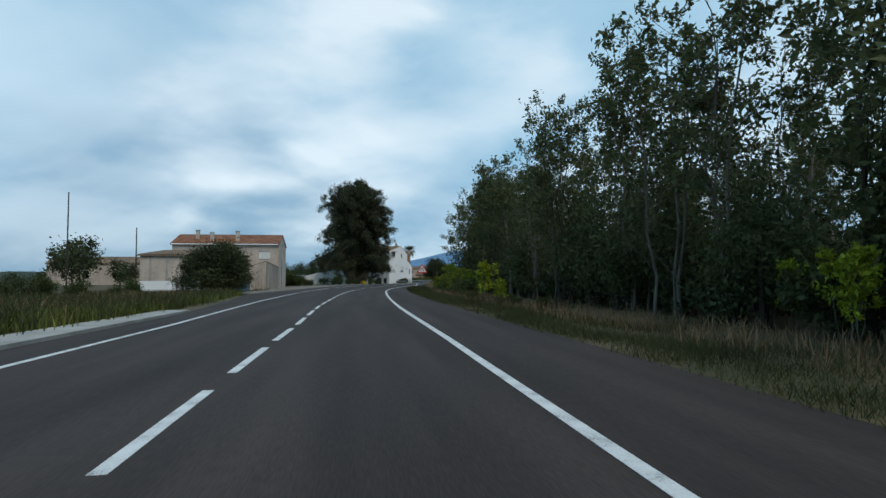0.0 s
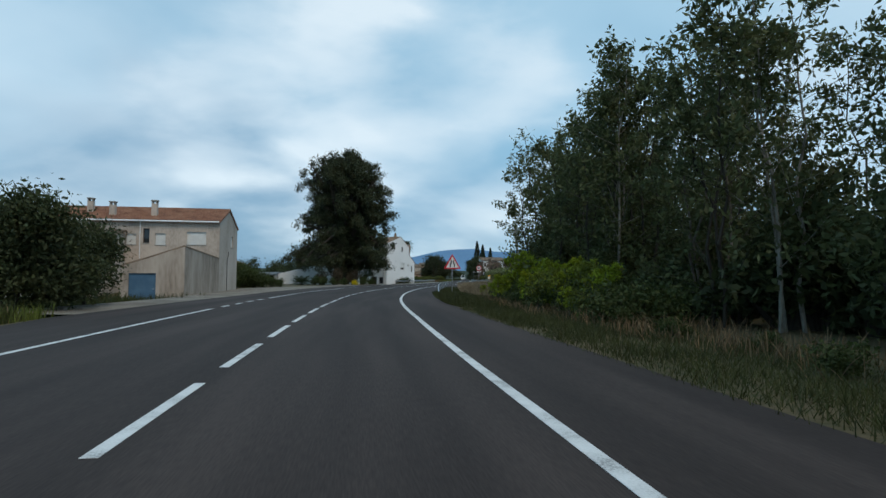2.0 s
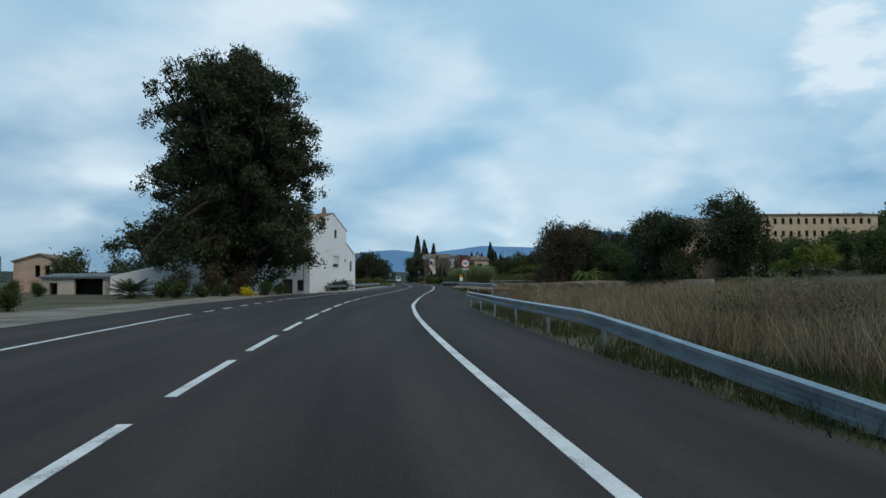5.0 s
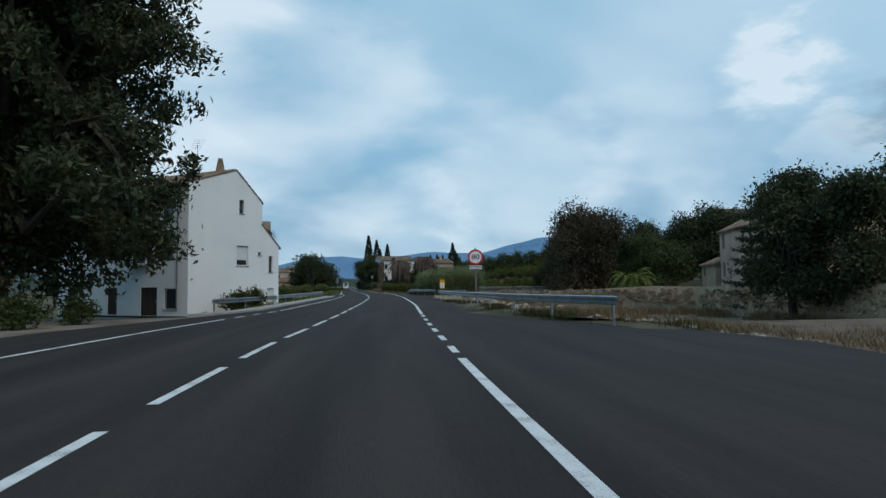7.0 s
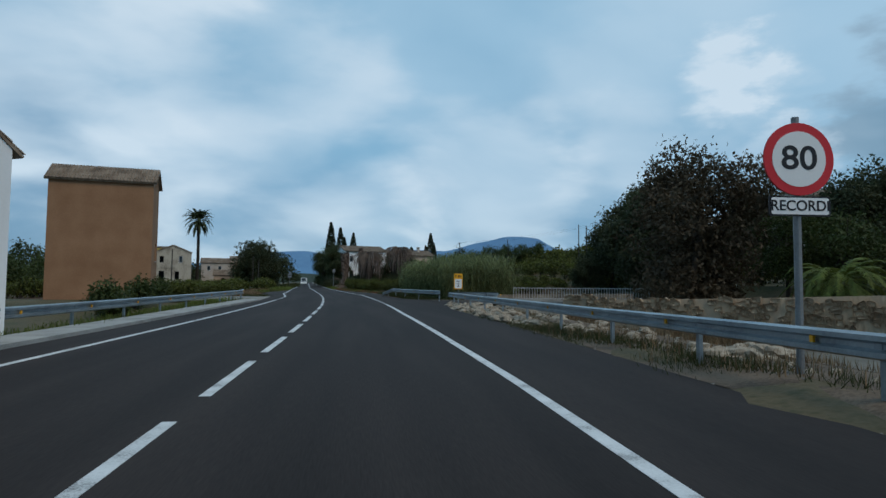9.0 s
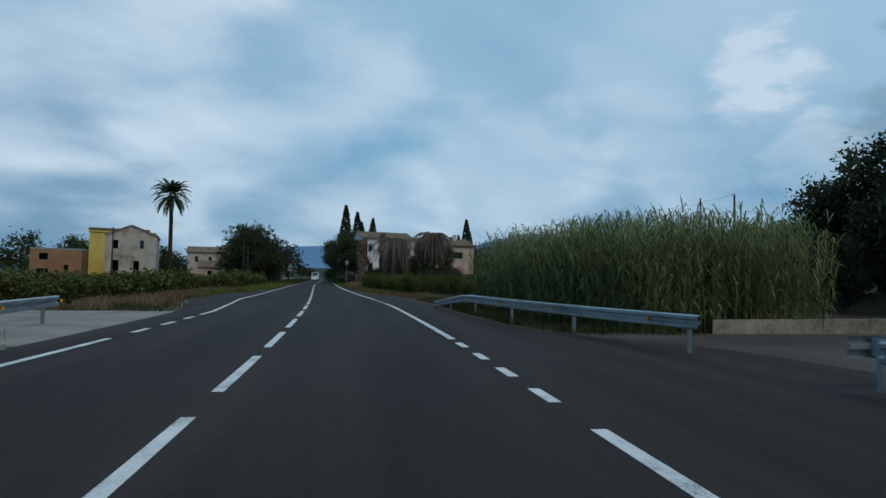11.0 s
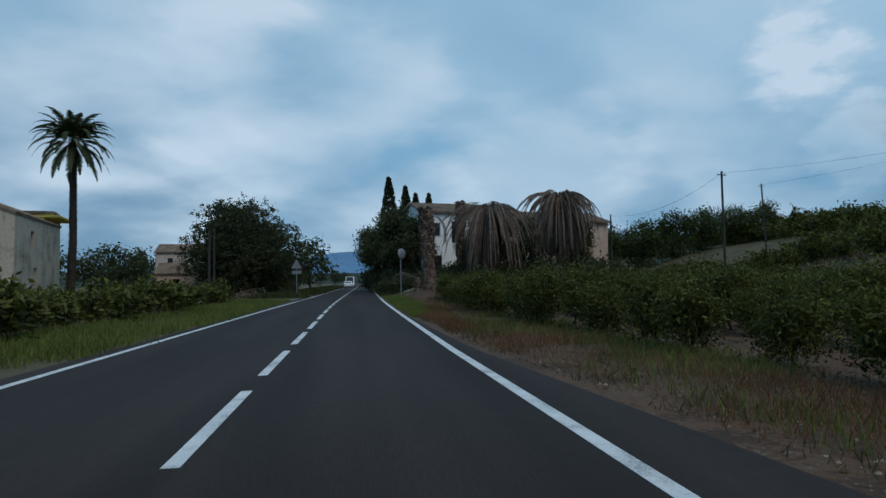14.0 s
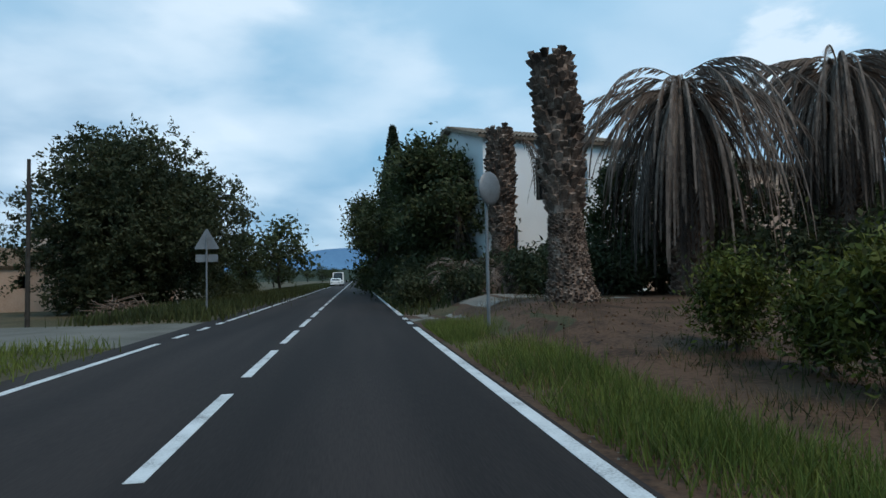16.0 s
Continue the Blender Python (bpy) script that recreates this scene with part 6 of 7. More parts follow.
hd = bush("garden_hedge", 86, 2.2, 3.4, 2000, 0.31, M["leaf_big"], "dark overgrown garden hedge below the dead palms", spread=0.3)
tagged(hd, group="garden hedge bushes")
plant(hd, [(63.4, 280.6, 0.85), (66.6, 280.2, 0.95), (70.0, 279.8, 1.0), (73.2, 280.4, 0.95), (61.5, 285.5, 0.9), (64.5, 284.5, 1.05), (67.0, 284.0, 1.1), (70.5, 283.5, 1.1), (73.5, 284.5, 1.1), (66, 288, 1.2), (70, 288, 1.2), (62.5, 289.5, 1.0), (75.5, 287.5, 0.9), (60.5, 293.2, 0.7), (78.5, 286.5, 0.7), (57.0, 297.5, 0.9), (58.0, 303, 1.0), (82, 288, 0.7), (58.8, 290.2, 0.8), (60.8, 288.0, 0.85), (56.5, 294.0, 0.7), (62.5, 292.5, 1.0), (66.5, 292, 1.1), (61.3, 283.6, 0.55), (57.8, 283.8, 0.55), (59.0, 286.4, 0.75), (55.6, 287.6, 0.6), (60.3, 284.6, 0.7), (55.2, 291.5, 0.6)])
oh = bush("overgrown_hedge", 87, 2.2, 3.5, 2600, 0.25, M["leaf_mid"], "overgrown dark green hedge bush beside the farm", spread=0.28)
tagged(oh, group="farm hedge bushes")
farm_hedge = [*((*along(222 + 5 * k, -27 - 2.2 * k), 1.15 + 0.25 * (k % 3)) for k in range(7)), *((*along(236 + 4 * k, -40 - 1.5 * k), 1.9) for k in range(5)), (-27, 64, 0.7), (-30, 57, 0.6), (-24, 70, 0.7), (-33, 70, 0.8), (-22, 60, 0.5), (-36, 44, 0.7), (-40, 48, 0.8), (-45, 52, 0.9), (-31, 40, 0.5), (-24.8, 143.1, 1.2), (-24.1, 147.1, 1.4), (-21.1, 144.3, 1.0), (-20.6, 148.3, 0.9), (-19.0, 149.9, 0.55), (-17.4, 151.6, 0.5), (-28, 146, 1.6), (-31, 149, 1.7)]
forecourt_hedge = [(-17.5, 112, 1.0), (-21, 116, 1.0), (-15.5, 120, 0.8), (-19, 124, 0.9), (-23, 122, 1.0), (-14, 127, 0.6), (-17, 108, 1.1), (-25, 108, 1.0), (-14.6, 105.6, 1.25), (-14.9, 109.2, 1.1), (-13.0, 108.4, 0.55), (-13.6, 112.4, 0.8), (-12.8, 115.8, 0.6), (-12.4, 119.2, 0.5), (-11.6, 122.4, 0.42), (-14.6, 111.2, 1.15), (-13.4, 112.6, 1.1), (-12.6, 114.4, 0.98), (-11.4, 115.2, 0.85), (-10.4, 116.6, 0.7), (-9.4, 117.6, 0.52), (-8.4, 118.6, 0.4), (-12.4, 117.4, 0.8), (-14.4, 115.4, 1.0)]
plant(oh, farm_hedge + forecourt_hedge)
# shrubs by the great tree, the white house and walls
sh = bush("garden_shrub", 83, 1.3, 1.8, 1500, 0.2, M["leaf_mid"], "green garden shrub below the great tree")
tagged(sh, group="garden shrubs")
plant(sh, [(-3.5, 138.5, 0.9), (-1.5, 139.5, 0.8), (0.2, 141, 0.8), (3.6, 144, 0.9), (-5, 141, 1.0), (5.0, 146.5, 0.8), (12.3, 163.0, 1.1), (13.5, 164.1, 1.0), (10.3, 160.6, 0.5), (-20, 118, 1.2), (-17, 122, 1.0), (-22, 112, 1.4), (-15, 128, 1.0), (-19, 127, 1.2), (17.5, 178, 1.0), (17.4, 196.3, 1.3), (16.0, 193.5, 1.2), (18.6, 200.5, 1.1)])
gs = bush("silver_shrub", 84, 1.7, 3.6, 2600, 0.24, M["leaf_brown"], "tall greyish feathery shrub below the great tree", spread=0.25)
plant(gs, [(-1.0, 143.5, 1.0), (1.5, 145.5, 0.9), (-4.2, 144.5, 0.8)])
fb = bush("flowering_bush", 85, 0.85, 1.0, 1100, 0.13, M["flower"], "round bush covered in yellow flowers", spread=0.1)
plant(fb, [(2.1, 141.6, 1.0)])


# grass, reeds and dry stalks
def blades(name, label, mat, spots, height, rng, width=0.014, lean=0.55, category="grass", segs=1):
    """Bent blades on the ground at plan points (n, 2)."""
    n = len(spots)
    z = ground_z(spots[:, 0], spots[:, 1]) - 0.03
    base = np.stack([spots[:, 0], spots[:, 1], z], 1)
    a = rng.uniform(0, math.tau, n)
    h = (height * rng.uniform(0.5, 1.25, n))[:, None]
    side = np.stack([np.cos(a), np.sin(a), 0 * a], 1) * (width * rng.uniform(0.7, 1.4, n))[:, None]
    b = rng.uniform(0, math.tau, n)
    tip = base + np.stack([np.cos(b), np.sin(b), 0 * b], 1) * (lean * h) * rng.random((n, 1)) + np.array([0, 0, 1]) * h
    mid = base * 0.45 + tip * 0.55 + np.array([0, 0, 0.1]) * h
    q = np.stack([base - side, base + side, mid + side * 0.8, mid - side * 0.8], 1)
    t = np.stack([mid - side * 0.8, mid + side * 0.8, tip + side * 0.1, tip - side * 0.1], 1)
    if height < 0.29:
        q, t = np.stack([base - side, base + side, tip + side * 0.15, tip - side * 0.15], 1), q[:0]
    ob = link_mesh(name, quads_mesh(name, np.concatenate([q, t])), mat)
    return tagged(ob, label, category, kind="stuff")


def strip_spots(rng, n, s0, s1, left, right, tuft=0.25, gate=None):
    m = max(1, n // 9)
    s = rng.uniform(s0, s1, m)
    lo = np.array([left(v) if callable(left) else left for v in s])
    hi = np.array([right(v) if callable(right) else right for v in s])
    o = lo + (hi - lo) * rng.random(m)
    keep = np.array([noise.noise((a * 0.35, b * 0.6, 1.5 if gate is None else gate)) for a, b in zip(s, o)]) > (rng.uniform(-0.45, 0.25, m) if gate is None else rng.uniform(-0.06, 0.14, m))
    s, o, lo, hi = s[keep], o[keep], lo[keep], hi[keep]
    m = len(s)
    s = np.repeat(s, 9) + rng.normal(size=m * 9) * tuft
    o = np.clip(np.repeat(o, 9) + rng.normal(size=m * 9) * tuft, np.minimum(np.repeat(lo, 9), np.repeat(hi, 9)) - 0.1, None)
    return np.stack(along(s, o), 1)


g = np.random.default_rng(77)
blades("verge_grass", "short rough grass beside the shoulder", M["grass"], strip_spots(np.random.default_rng(78), 26000, 64, 86, lambda s: edge_r(s) + 0.05, lambda s: edge_r(s) + 3.2, 0.3), 0.3, g, width=0.011, lean=0.9)
blades("verge_grass", "dark rough weeds beside the shoulder", M["grass"], strip_spots(np.random.default_rng(79), 14000, 66, 82, lambda s: edge_r(s) + 0.05, lambda s: edge_r(s) + 3.4, 0.4, 0.4), 0.42, g, width=0.012, lean=0.9)
blades("verge_grass", "green verge grass below the wood", M["grass"], strip_spots(g, 84000, 2, 92, edge_r, lambda s: edge_r(s) + 3.9), 0.20, g, width=0.009, lean=1.2)
blades("verge_grass", "mixed rough grass on the wood verge", M["grass"], strip_spots(g, 46000, 10, 96, lambda s: edge_r(s) + 0.3, lambda s: edge_r(s) + 6.5, 0.3, 4.4), 0.24, g, width=0.009, lean=1.3)
blades("dry_grass", "dry straw-coloured grass at the wood's edge", M["grass_dry"], strip_spots(g, 8000, 6, 84, lambda s: edge_r(s) + 2.4, lambda s: edge_r(s) + 6.4, 0.4), 0.5, g, width=0.010, lean=0.9)
blades("dry_grass", "tall dry grass behind the guardrail", M["grass_dry"], strip_spots(g, 72000, 80, 124, lambda s: 7.6, 24, 0.35), 0.8, g, width=0.011, lean=0.9)
blades("dry_grass", "tall soft straw grass on the road bank", M["grass_straw"], strip_spots(np.random.default_rng(98), 74000, 75, 112, lambda s: 6.9, lambda s: 12.5, 0.3), 0.9, g, width=0.008, lean=0.8)
blades("dry_grass", "pale dry grass on the terrace bank", M["grass_straw"], strip_spots(np.random.default_rng(99), 18000, 226, 284, 28.5, 36.5, 0.5), 0.42, g, width=0.03, lean=0.9)
blades("verge_grass", "green grass around the ramped guardrail", M["grass"], strip_spots(g, 26000, 76, 118, lambda s: edge_r(s) + 0.2, lambda s: edge_r(s) + 3.4), 0.26, g, width=0.010, lean=0.8)
blades("verge_grass", "tall mixed weeds on the field verge", M["grass"], strip_spots(g, 26000, 5, 58, lambda s: -16, lambda s: edge_l(s) - 1.2), 0.75, g, width=0.017, lean=0.8)
blades("verge_grass", "lush green tufts on the field verge", M["grass_lush"], strip_spots(g, 14000, 5, 58, lambda s: -13, lambda s: edge_l(s) - 1.2, 0.35, 6.6), 0.55, g, width=0.016, lean=0.8)
blades("dry_grass", "brown dry weeds along the field verge", M["grass_dry"], strip_spots(g, 12000, 5, 58, lambda s: -17, lambda s: edge_l(s) - 1.8, 0.4, 2.7), 0.8, g, width=0.014, lean=0.9)
blades("meadow_grass", "tall meadow grass by the farmhouse", M["grass"], strip_spots(g, 30000, 20, 80, -34, -14, 0.6), 0.7, g, width=0.03)
blades("verge_grass", "weeds along the ravine guardrail", M["grass"], strip_spots(g, 17000, 137, 176, lambda s: min(edge_r(s) + 0.15, rail_r(s) - 0.45), lambda s: rail_r(s) + 0.9, 0.2), 0.21, g, width=0.009, lean=0.9)
blades("verge_grass", "short trodden grass at the shoulder above the ravine", M["grass"], strip_spots(np.random.default_rng(95), 30000, 136, 178, lambda s: edge_r(s) - 0.1, lambda s: edge_r(s) + 1.4, 0.25), 0.13, g, width=0.009, lean=1.2)
blades("verge_grass", "green grass behind the white house guardrail", M["grass_lush"], strip_spots(np.random.default_rng(96), 22000, 158, 200, lambda s: edge_l(s) - 6.5, lambda s: edge_l(s) - 1.3, 0.3), 0.3, g, width=0.012, lean=0.9)
blades("dry_grass", "dry grass along the ravine edge", M["grass_dry"], strip_spots(g, 14000, 136, 196, lambda s: edge_r(s) + 0.3, lambda s: edge_r(s) + 5), 0.24, g, width=0.011)
blades("verge_grass", "lush green grass at the road edge", M["grass_lush"], strip_spots(np.random.default_rng(91), 50000, 261.5, 288.5, lambda s: edge_r(s) + 0.25, lambda s: edge_r(s) + float(np.interp(s, [261, 266, 274, 289], [0.5, 1.0, 1.5, 1.5])), 0.22), 0.28, g, width=0.008, lean=0.9)
blades("verge_grass", "patchy green grass at the road edge", M["grass"], strip_spots(g, 26000, 216, 272, lambda s: edge_r(s) + 0.3, lambda s: edge_r(s) + 4.4, 0.3, 3.1), 0.17, g, width=0.008, lean=1.0)
blades("rusty_grass", "rust-brown dry grass at the road edge", M["grass_red"], strip_spots(g, 18000, 228, 274, lambda s: edge_r(s) + 0.7, lambda s: edge_r(s) + 3.4, 0.28, 7.7), 0.18, g, width=0.007, lean=1.0)
blades("verge_grass", "green weed tufts on the orchard verge", M["grass_lush"], strip_spots(np.random.default_rng(93), 16000, 232, 262, lambda s: edge_r(s) + 0.8, lambda s: edge_r(s) + 4.6, 0.35, 6.1), 0.24, g, width=0.009, lean=1.0)
blades("rusty_grass", "rust-brown weeds on the orchard verge", M["grass_red"], strip_spots(np.random.default_rng(94), 17000, 226, 256, lambda s: edge_r(s) + 0.5, lambda s: edge_r(s) + 3.0, 0.3, 2.2), 0.22, g, width=0.008, lean=1.0)
blades("dry_grass", "pale dry grass beside the orchard", M["grass_dry"], strip_spots(g, 18000, 216, 280, lambda s: edge_r(s) + 1.5, lambda s: edge_r(s) + 6.5, 0.3, 12.3), 0.15, g, width=0.007, lean=1.0)
blades("verge_grass", "lush green grass beside the field", M["grass_lush"], strip_spots(g, 60000, 228, 286.5, lambda s: edge_l(s) - 4.6, lambda s: edge_l(s) - 0.1), 0.32, g, width=0.011, lean=0.8)
blades("dry_grass", "dry reddish grass beside the field", M["grass_red"], strip_spots(g, 9000, 222, 244, lambda s: edge_l(s) - 3.6, lambda s: edge_l(s) - 0.5, 0.3, 5.2), 0.32, g, width=0.009, lean=0.9)
blades("dry_grass", "straw-brown dry grass along the field edge", M["grass_dry"], strip_spots(np.random.default_rng(97), 16000, 211, 240, lambda s: edge_l(s) - 5.0, lambda s: edge_l(s) - 1.0, 0.3, 5.2), 0.5, g, width=0.010, lean=0.9)
blades("verge_grass", "dark weeds below the short guardrail", M["grass"], strip_spots(g, 26000, 202, 226, lambda s: edge_r(s) + 0.5, lambda s: edge_r(s) + 3.6, 0.3), 0.3, g, width=0.012, lean=0.9)
blades("verge_grass", "green weeds in the field corner", M["grass"], strip_spots(g, 14000, 211, 240, lambda s: edge_l(s) - 5.5, lambda s: edge_l(s) - 0.4, 0.4), 0.25, g, width=0.012, lean=0.9)
blades("verge_grass", "grass along the far verge", M["grass"], strip_spots(g, 26000, 294, 420, lambda s: edge_r(s) + 0.1, lambda s: edge_r(s) + 4, 0.6), 0.5, g, width=0.03)
blades("verge_grass", "grass along the far verge", M["grass"], strip_spots(g, 26000, 294, 420, lambda s: edge_l(s) - 5, lambda s: edge_l(s) - 0.1, 0.6), 0.5, g, width=0.03)

blades("leaf_litter", "brown leaf litter and dry weeds below the palms", M["frond_dead"], strip_spots(g, 14000, 262, 292, lambda s: edge_r(s) + 1.8, lambda s: edge_r(s) + 12, 0.4), 0.05, g, width=0.010, lean=2.4)
blades("dry_grass", "dry stalks among the lush verge grass", M["grass_dry"], strip_spots(g, 9000, 266, 290, lambda s: edge_r(s) + 0.4, lambda s: edge_r(s) + 3.4, 0.35, 9.1), 0.26, g, width=0.006, lean=1.0)
blades("verge_grass", "green weeds below the dead palms", M["grass"], strip_spots(g, 7000, 266, 292, lambda s: edge_r(s) + 1.2, lambda s: edge_r(s) + 6, 0.35, 2.4), 0.2, g, width=0.010, lean=1.0)

blades("rusty_grass", "dense rust-red grass clump along the road edge", M["grass_red"], strip_spots(np.random.default_rng(92), 11000, 254, 269, lambda s: edge_r(s) + 0.45, lambda s: edge_r(s) + float(np.interp(s, [254, 262, 269], [1.0, 1.5, 1.8])), 0.22), 0.24, g, width=0.006, lean=0.8)

# tall cane behind the short guardrail
def cane(n, seed):
    rng = np.random.default_rng(seed)
    s = rng.uniform(202.5, 215.0, n)
    o = np.interp(s, [202.5, 208, 215, 221.5], [8.6, 7.1, 6.5, 7.6]) + rng.random(n) ** 1.3 * np.interp(s, [202.5, 215, 221.5], [6.5, 9, 5])
    x, y = along(s, o)
    z = ground_z(x, y)
    h = (2.0 + 2.3 * rng.random(n) ** 0.8) * np.interp(s, [202.5, 212, 217, 221], [0.74, 0.86, 0.74, 0.6]) * np.interp(o, [6.5, 11], [0.94, 1.25])
    lean = rng.normal(size=(n, 2)) * 0.38
    out = []
    for i in range(n):
        b = np.array([x[i], y[i], z[i] - 0.1])
        t = np.array([x[i] + lean[i, 0], y[i] + lean[i, 1], z[i] + h[i]])
        a = rng.uniform(0, math.tau)
        e = np.array([math.cos(a), math.sin(a), 0]) * 0.014
        out.append([b - e, b + e, t + e * 0.4, t - e * 0.4])
        for k in range(13):
            f = 0.18 + 0.82 * (k + rng.random()) / 13
            p = b + (t - b) * f
            a2 = rng.uniform(0, math.tau)
            d = np.array([math.cos(a2), math.sin(a2), 0.0])
            ln = rng.uniform(0.35, 0.68)
            w = np.array([-d[1], d[0], 0]) * 0.020
            m = p + d * ln * 0.36 + np.array([0, 0, ln * 0.5])
            q = p + d * ln * 0.78 + np.array([0, 0, ln * rng.uniform(0.05, 0.85)])
            out.append([p - w * 0.6, p + w * 0.6, m + w, m - w])
            out.append([m - w, m + w, q + w * 0.1, q - w * 0.1])
    return tagged(link_mesh("cane_thicket", quads_mesh("cane_thicket", np.array(out)), M["reed"]), "tall green giant cane thicket behind the guardrail", "cane", kind="stuff")


cane(3300, 91)


# ---- signs, poles, walls and small things ----
def sign_post(root, h, r=0.04, z0=-0.3, x=0.0):
    return part("post", tube(bmesh.new(), [(x, 0, z0), (x, 0, h)], [r, r], 10), M["grey_metal"], root, "grey galvanised post")


def plate(shape, y0, y1, grow=0.0):
    """A flat plate from an outline in x, z."""
    bm = bmesh.new()
    f = [bm.verts.new((x, y0, z)) for x, z in shape]
    b = [bm.verts.new((x, y1, z)) for x, z in shape]
    bm.faces.new(f)
    bm.faces.new(b[::-1])
    n = len(shape)
    for k in range(n):
        bm.faces.new((f[k], b[k], b[(k + 1) % n], f[(k + 1) % n]))
    bmesh.ops.recalc_face_normals(bm, faces=bm.faces)
    return bm


def disc(r, cz, n=40, cx=0.0):
    return [(cx + r * math.cos(k * math.tau / n), cz + r * math.sin(k * math.tau / n)) for k in range(n)]


def triangle(side, cz, round_r=0.06):
    h = side * 0.866
    pts = [(-side / 2, cz - h / 3), (side / 2, cz - h / 3), (0, cz + 2 * h / 3)]
    out = []
    c = Vector((0, cz))
    for k, p in enumerate(pts):
        v = Vector(p)
        inner = v + (c - v).normalized() * round_r * 2
        ang = math.atan2(v.y - c.y, v.x - c.x)
        for j in range(-3, 4):
            a = ang + radians(20 * j)
            out.append((inner.x + round_r * math.cos(a), inner.y + round_r * math.sin(a)))
    return out


def rrect(x0, x1, z0, z1, r=0.03):
    out = []
    for cx, cz, a0 in ((x1 - r, z0 + r, -90), (x1 - r, z1 - r, 0), (x0 + r, z1 - r, 90), (x0 + r, z0 + r, 180)):
        for k in range(4):
            a = radians(a0 + 30 * k)
            out.append((cx + r * math.cos(a), cz + r * math.sin(a)))
    return out


def words(text, size, x, y, z, mat, parent, name="lettering", sx=1.0):
    cu = bpy.data.curves.new(name, "FONT")
    cu.body, cu.size, cu.align_x, cu.align_y, cu.extrude, cu.offset = text, size, "CENTER", "CENTER", 0.002, size * 0.014
    tmp = bpy.data.objects.new(name, cu)
    scene.collection.objects.link(tmp)
    me = bpy.data.meshes.new_from_object(tmp.evaluated_get(bpy.context.evaluated_depsgraph_get()))
    bpy.data.objects.remove(tmp)
    bpy.data.curves.remove(cu)
    ob = link_mesh(name, me, mat, parent)
    ob.matrix_basis = pose(x, y, z, 90) @ Matrix.Diagonal((sx, 1, 1, 1))
    return ob


# narrowing-road warning triangle
tri = thing("warning_sign", (9.28, 84.41, gz1(9.28, 84.41)), heading(85) + 10, "red-bordered triangular road narrows warning sign", "road sign")
sign_post(tri, 2.9)
tz = 2.62
p = part("plate", plate(triangle(1.48, tz, 0.05), -0.075, -0.045), M["red_paint"], tri, "red triangular plate")
part("white_field", plate(triangle(1.10, tz, 0.03), -0.081, -0.076), M["white_paint"], p, "white sign field")
for sg in (-1, 1):
    shape = [(0.19, -0.22), (0.19, -0.02), (0.12, 0.08), (0.12, 0.27), (0.045, 0.27), (0.045, 0.05), (0.105, -0.05), (0.105, -0.22)]
    part("symbol_bar", plate([(sg * a * 1.2, tz + b * 1.2) for a, b in shape], -0.087, -0.082), M["black_paint"], p, "black narrowing line")

# speed limit sign with a plate below
spd = thing("speed_limit_sign", (*along(160.5, 6.55), -0.1), heading(162) - 4, "round red and white speed limit sign", "road sign")
sign_post(spd, 4.1, 0.055)
zc = 3.45
p = part("plate", plate(disc(0.55, zc), -0.075, -0.045), M["red_paint"], spd, "red round plate")
part("white_field", plate(disc(0.42, zc), -0.081, -0.076), M["white_paint"], p, "white sign field")
words("80", 0.5, 0, -0.084, zc, M["black_paint"], p, sx=1.15)
p = part("lower_plate", plate(rrect(-0.48, 0.48, zc - 0.86, zc - 0.56), -0.075, -0.05), M["black_paint"], spd, "black-bordered lower plate")
part("white_field", plate(rrect(-0.45, 0.45, zc - 0.835, zc - 0.585), -0.081, -0.076), M["white_paint"], p, "white sign field")
words("RECORDI", 0.22, 0, -0.084, zc - 0.71, M["black_paint"], p, sx=1.0)

# kilometre post
km = thing("kilometre_sign", (*along(192.3, 7.4), -0.1), heading(192) - 4, "orange and white kilometre marker sign on a post", "road sign")
sign_post(km, 2.2, 0.03)
p = part("plate", plate(rrect(-0.29, 0.29, 1.1, 2.15, 0.05), -0.06, -0.035), M["orange_paint"], km, "orange plate")
part("white_field", plate(rrect(-0.235, 0.235, 1.15, 1.78, 0.03), -0.066, -0.061), M["white_paint"], p, "white sign field")
words("T-301", 0.2, 0, -0.069, 1.96, M["black_paint"], p)
words("km", 0.17, 0, -0.069, 1.63, M["black_paint"], p)
words("2", 0.30, 0, -0.069, 1.36, M["black_paint"], p)

# warning sign seen from behind, and traffic mirror
back = thing("warning_sign", (46.35, 292.8, gz1(46.35, 292.8)), heading(297) + 4, "grey back of a triangular warning sign with plate", "road sign")
sign_post(back, 3.5)
part("plate", plate(triangle(1.05, 3.15, 0.05), 0.045, 0.07), M["grey_metal"], back, "grey bare metal triangle")
part("lower_plate", plate(rrect(-0.45, 0.45, 2.3, 2.62), 0.045, 0.07), M["grey_metal"], back, "grey bare metal plate")
mir = thing("traffic_mirror", (53.1, 279.2, -0.2), heading(290) + 38, "round convex traffic mirror on a pale post", "traffic mirror")
sign_post(mir, 4.0, 0.045)
bm = bmesh.new()
bmesh.ops.create_uvsphere(bm, u_segments=28, v_segments=14, radius=0.42)
for v in bm.verts:
    v.co = Vector((v.co.x, -0.12 + v.co.y * 0.22, 3.85 + v.co.z))
part("mirror_dish", bm, M["grey_metal"], mir, "grey round mirror dish", smooth=True)

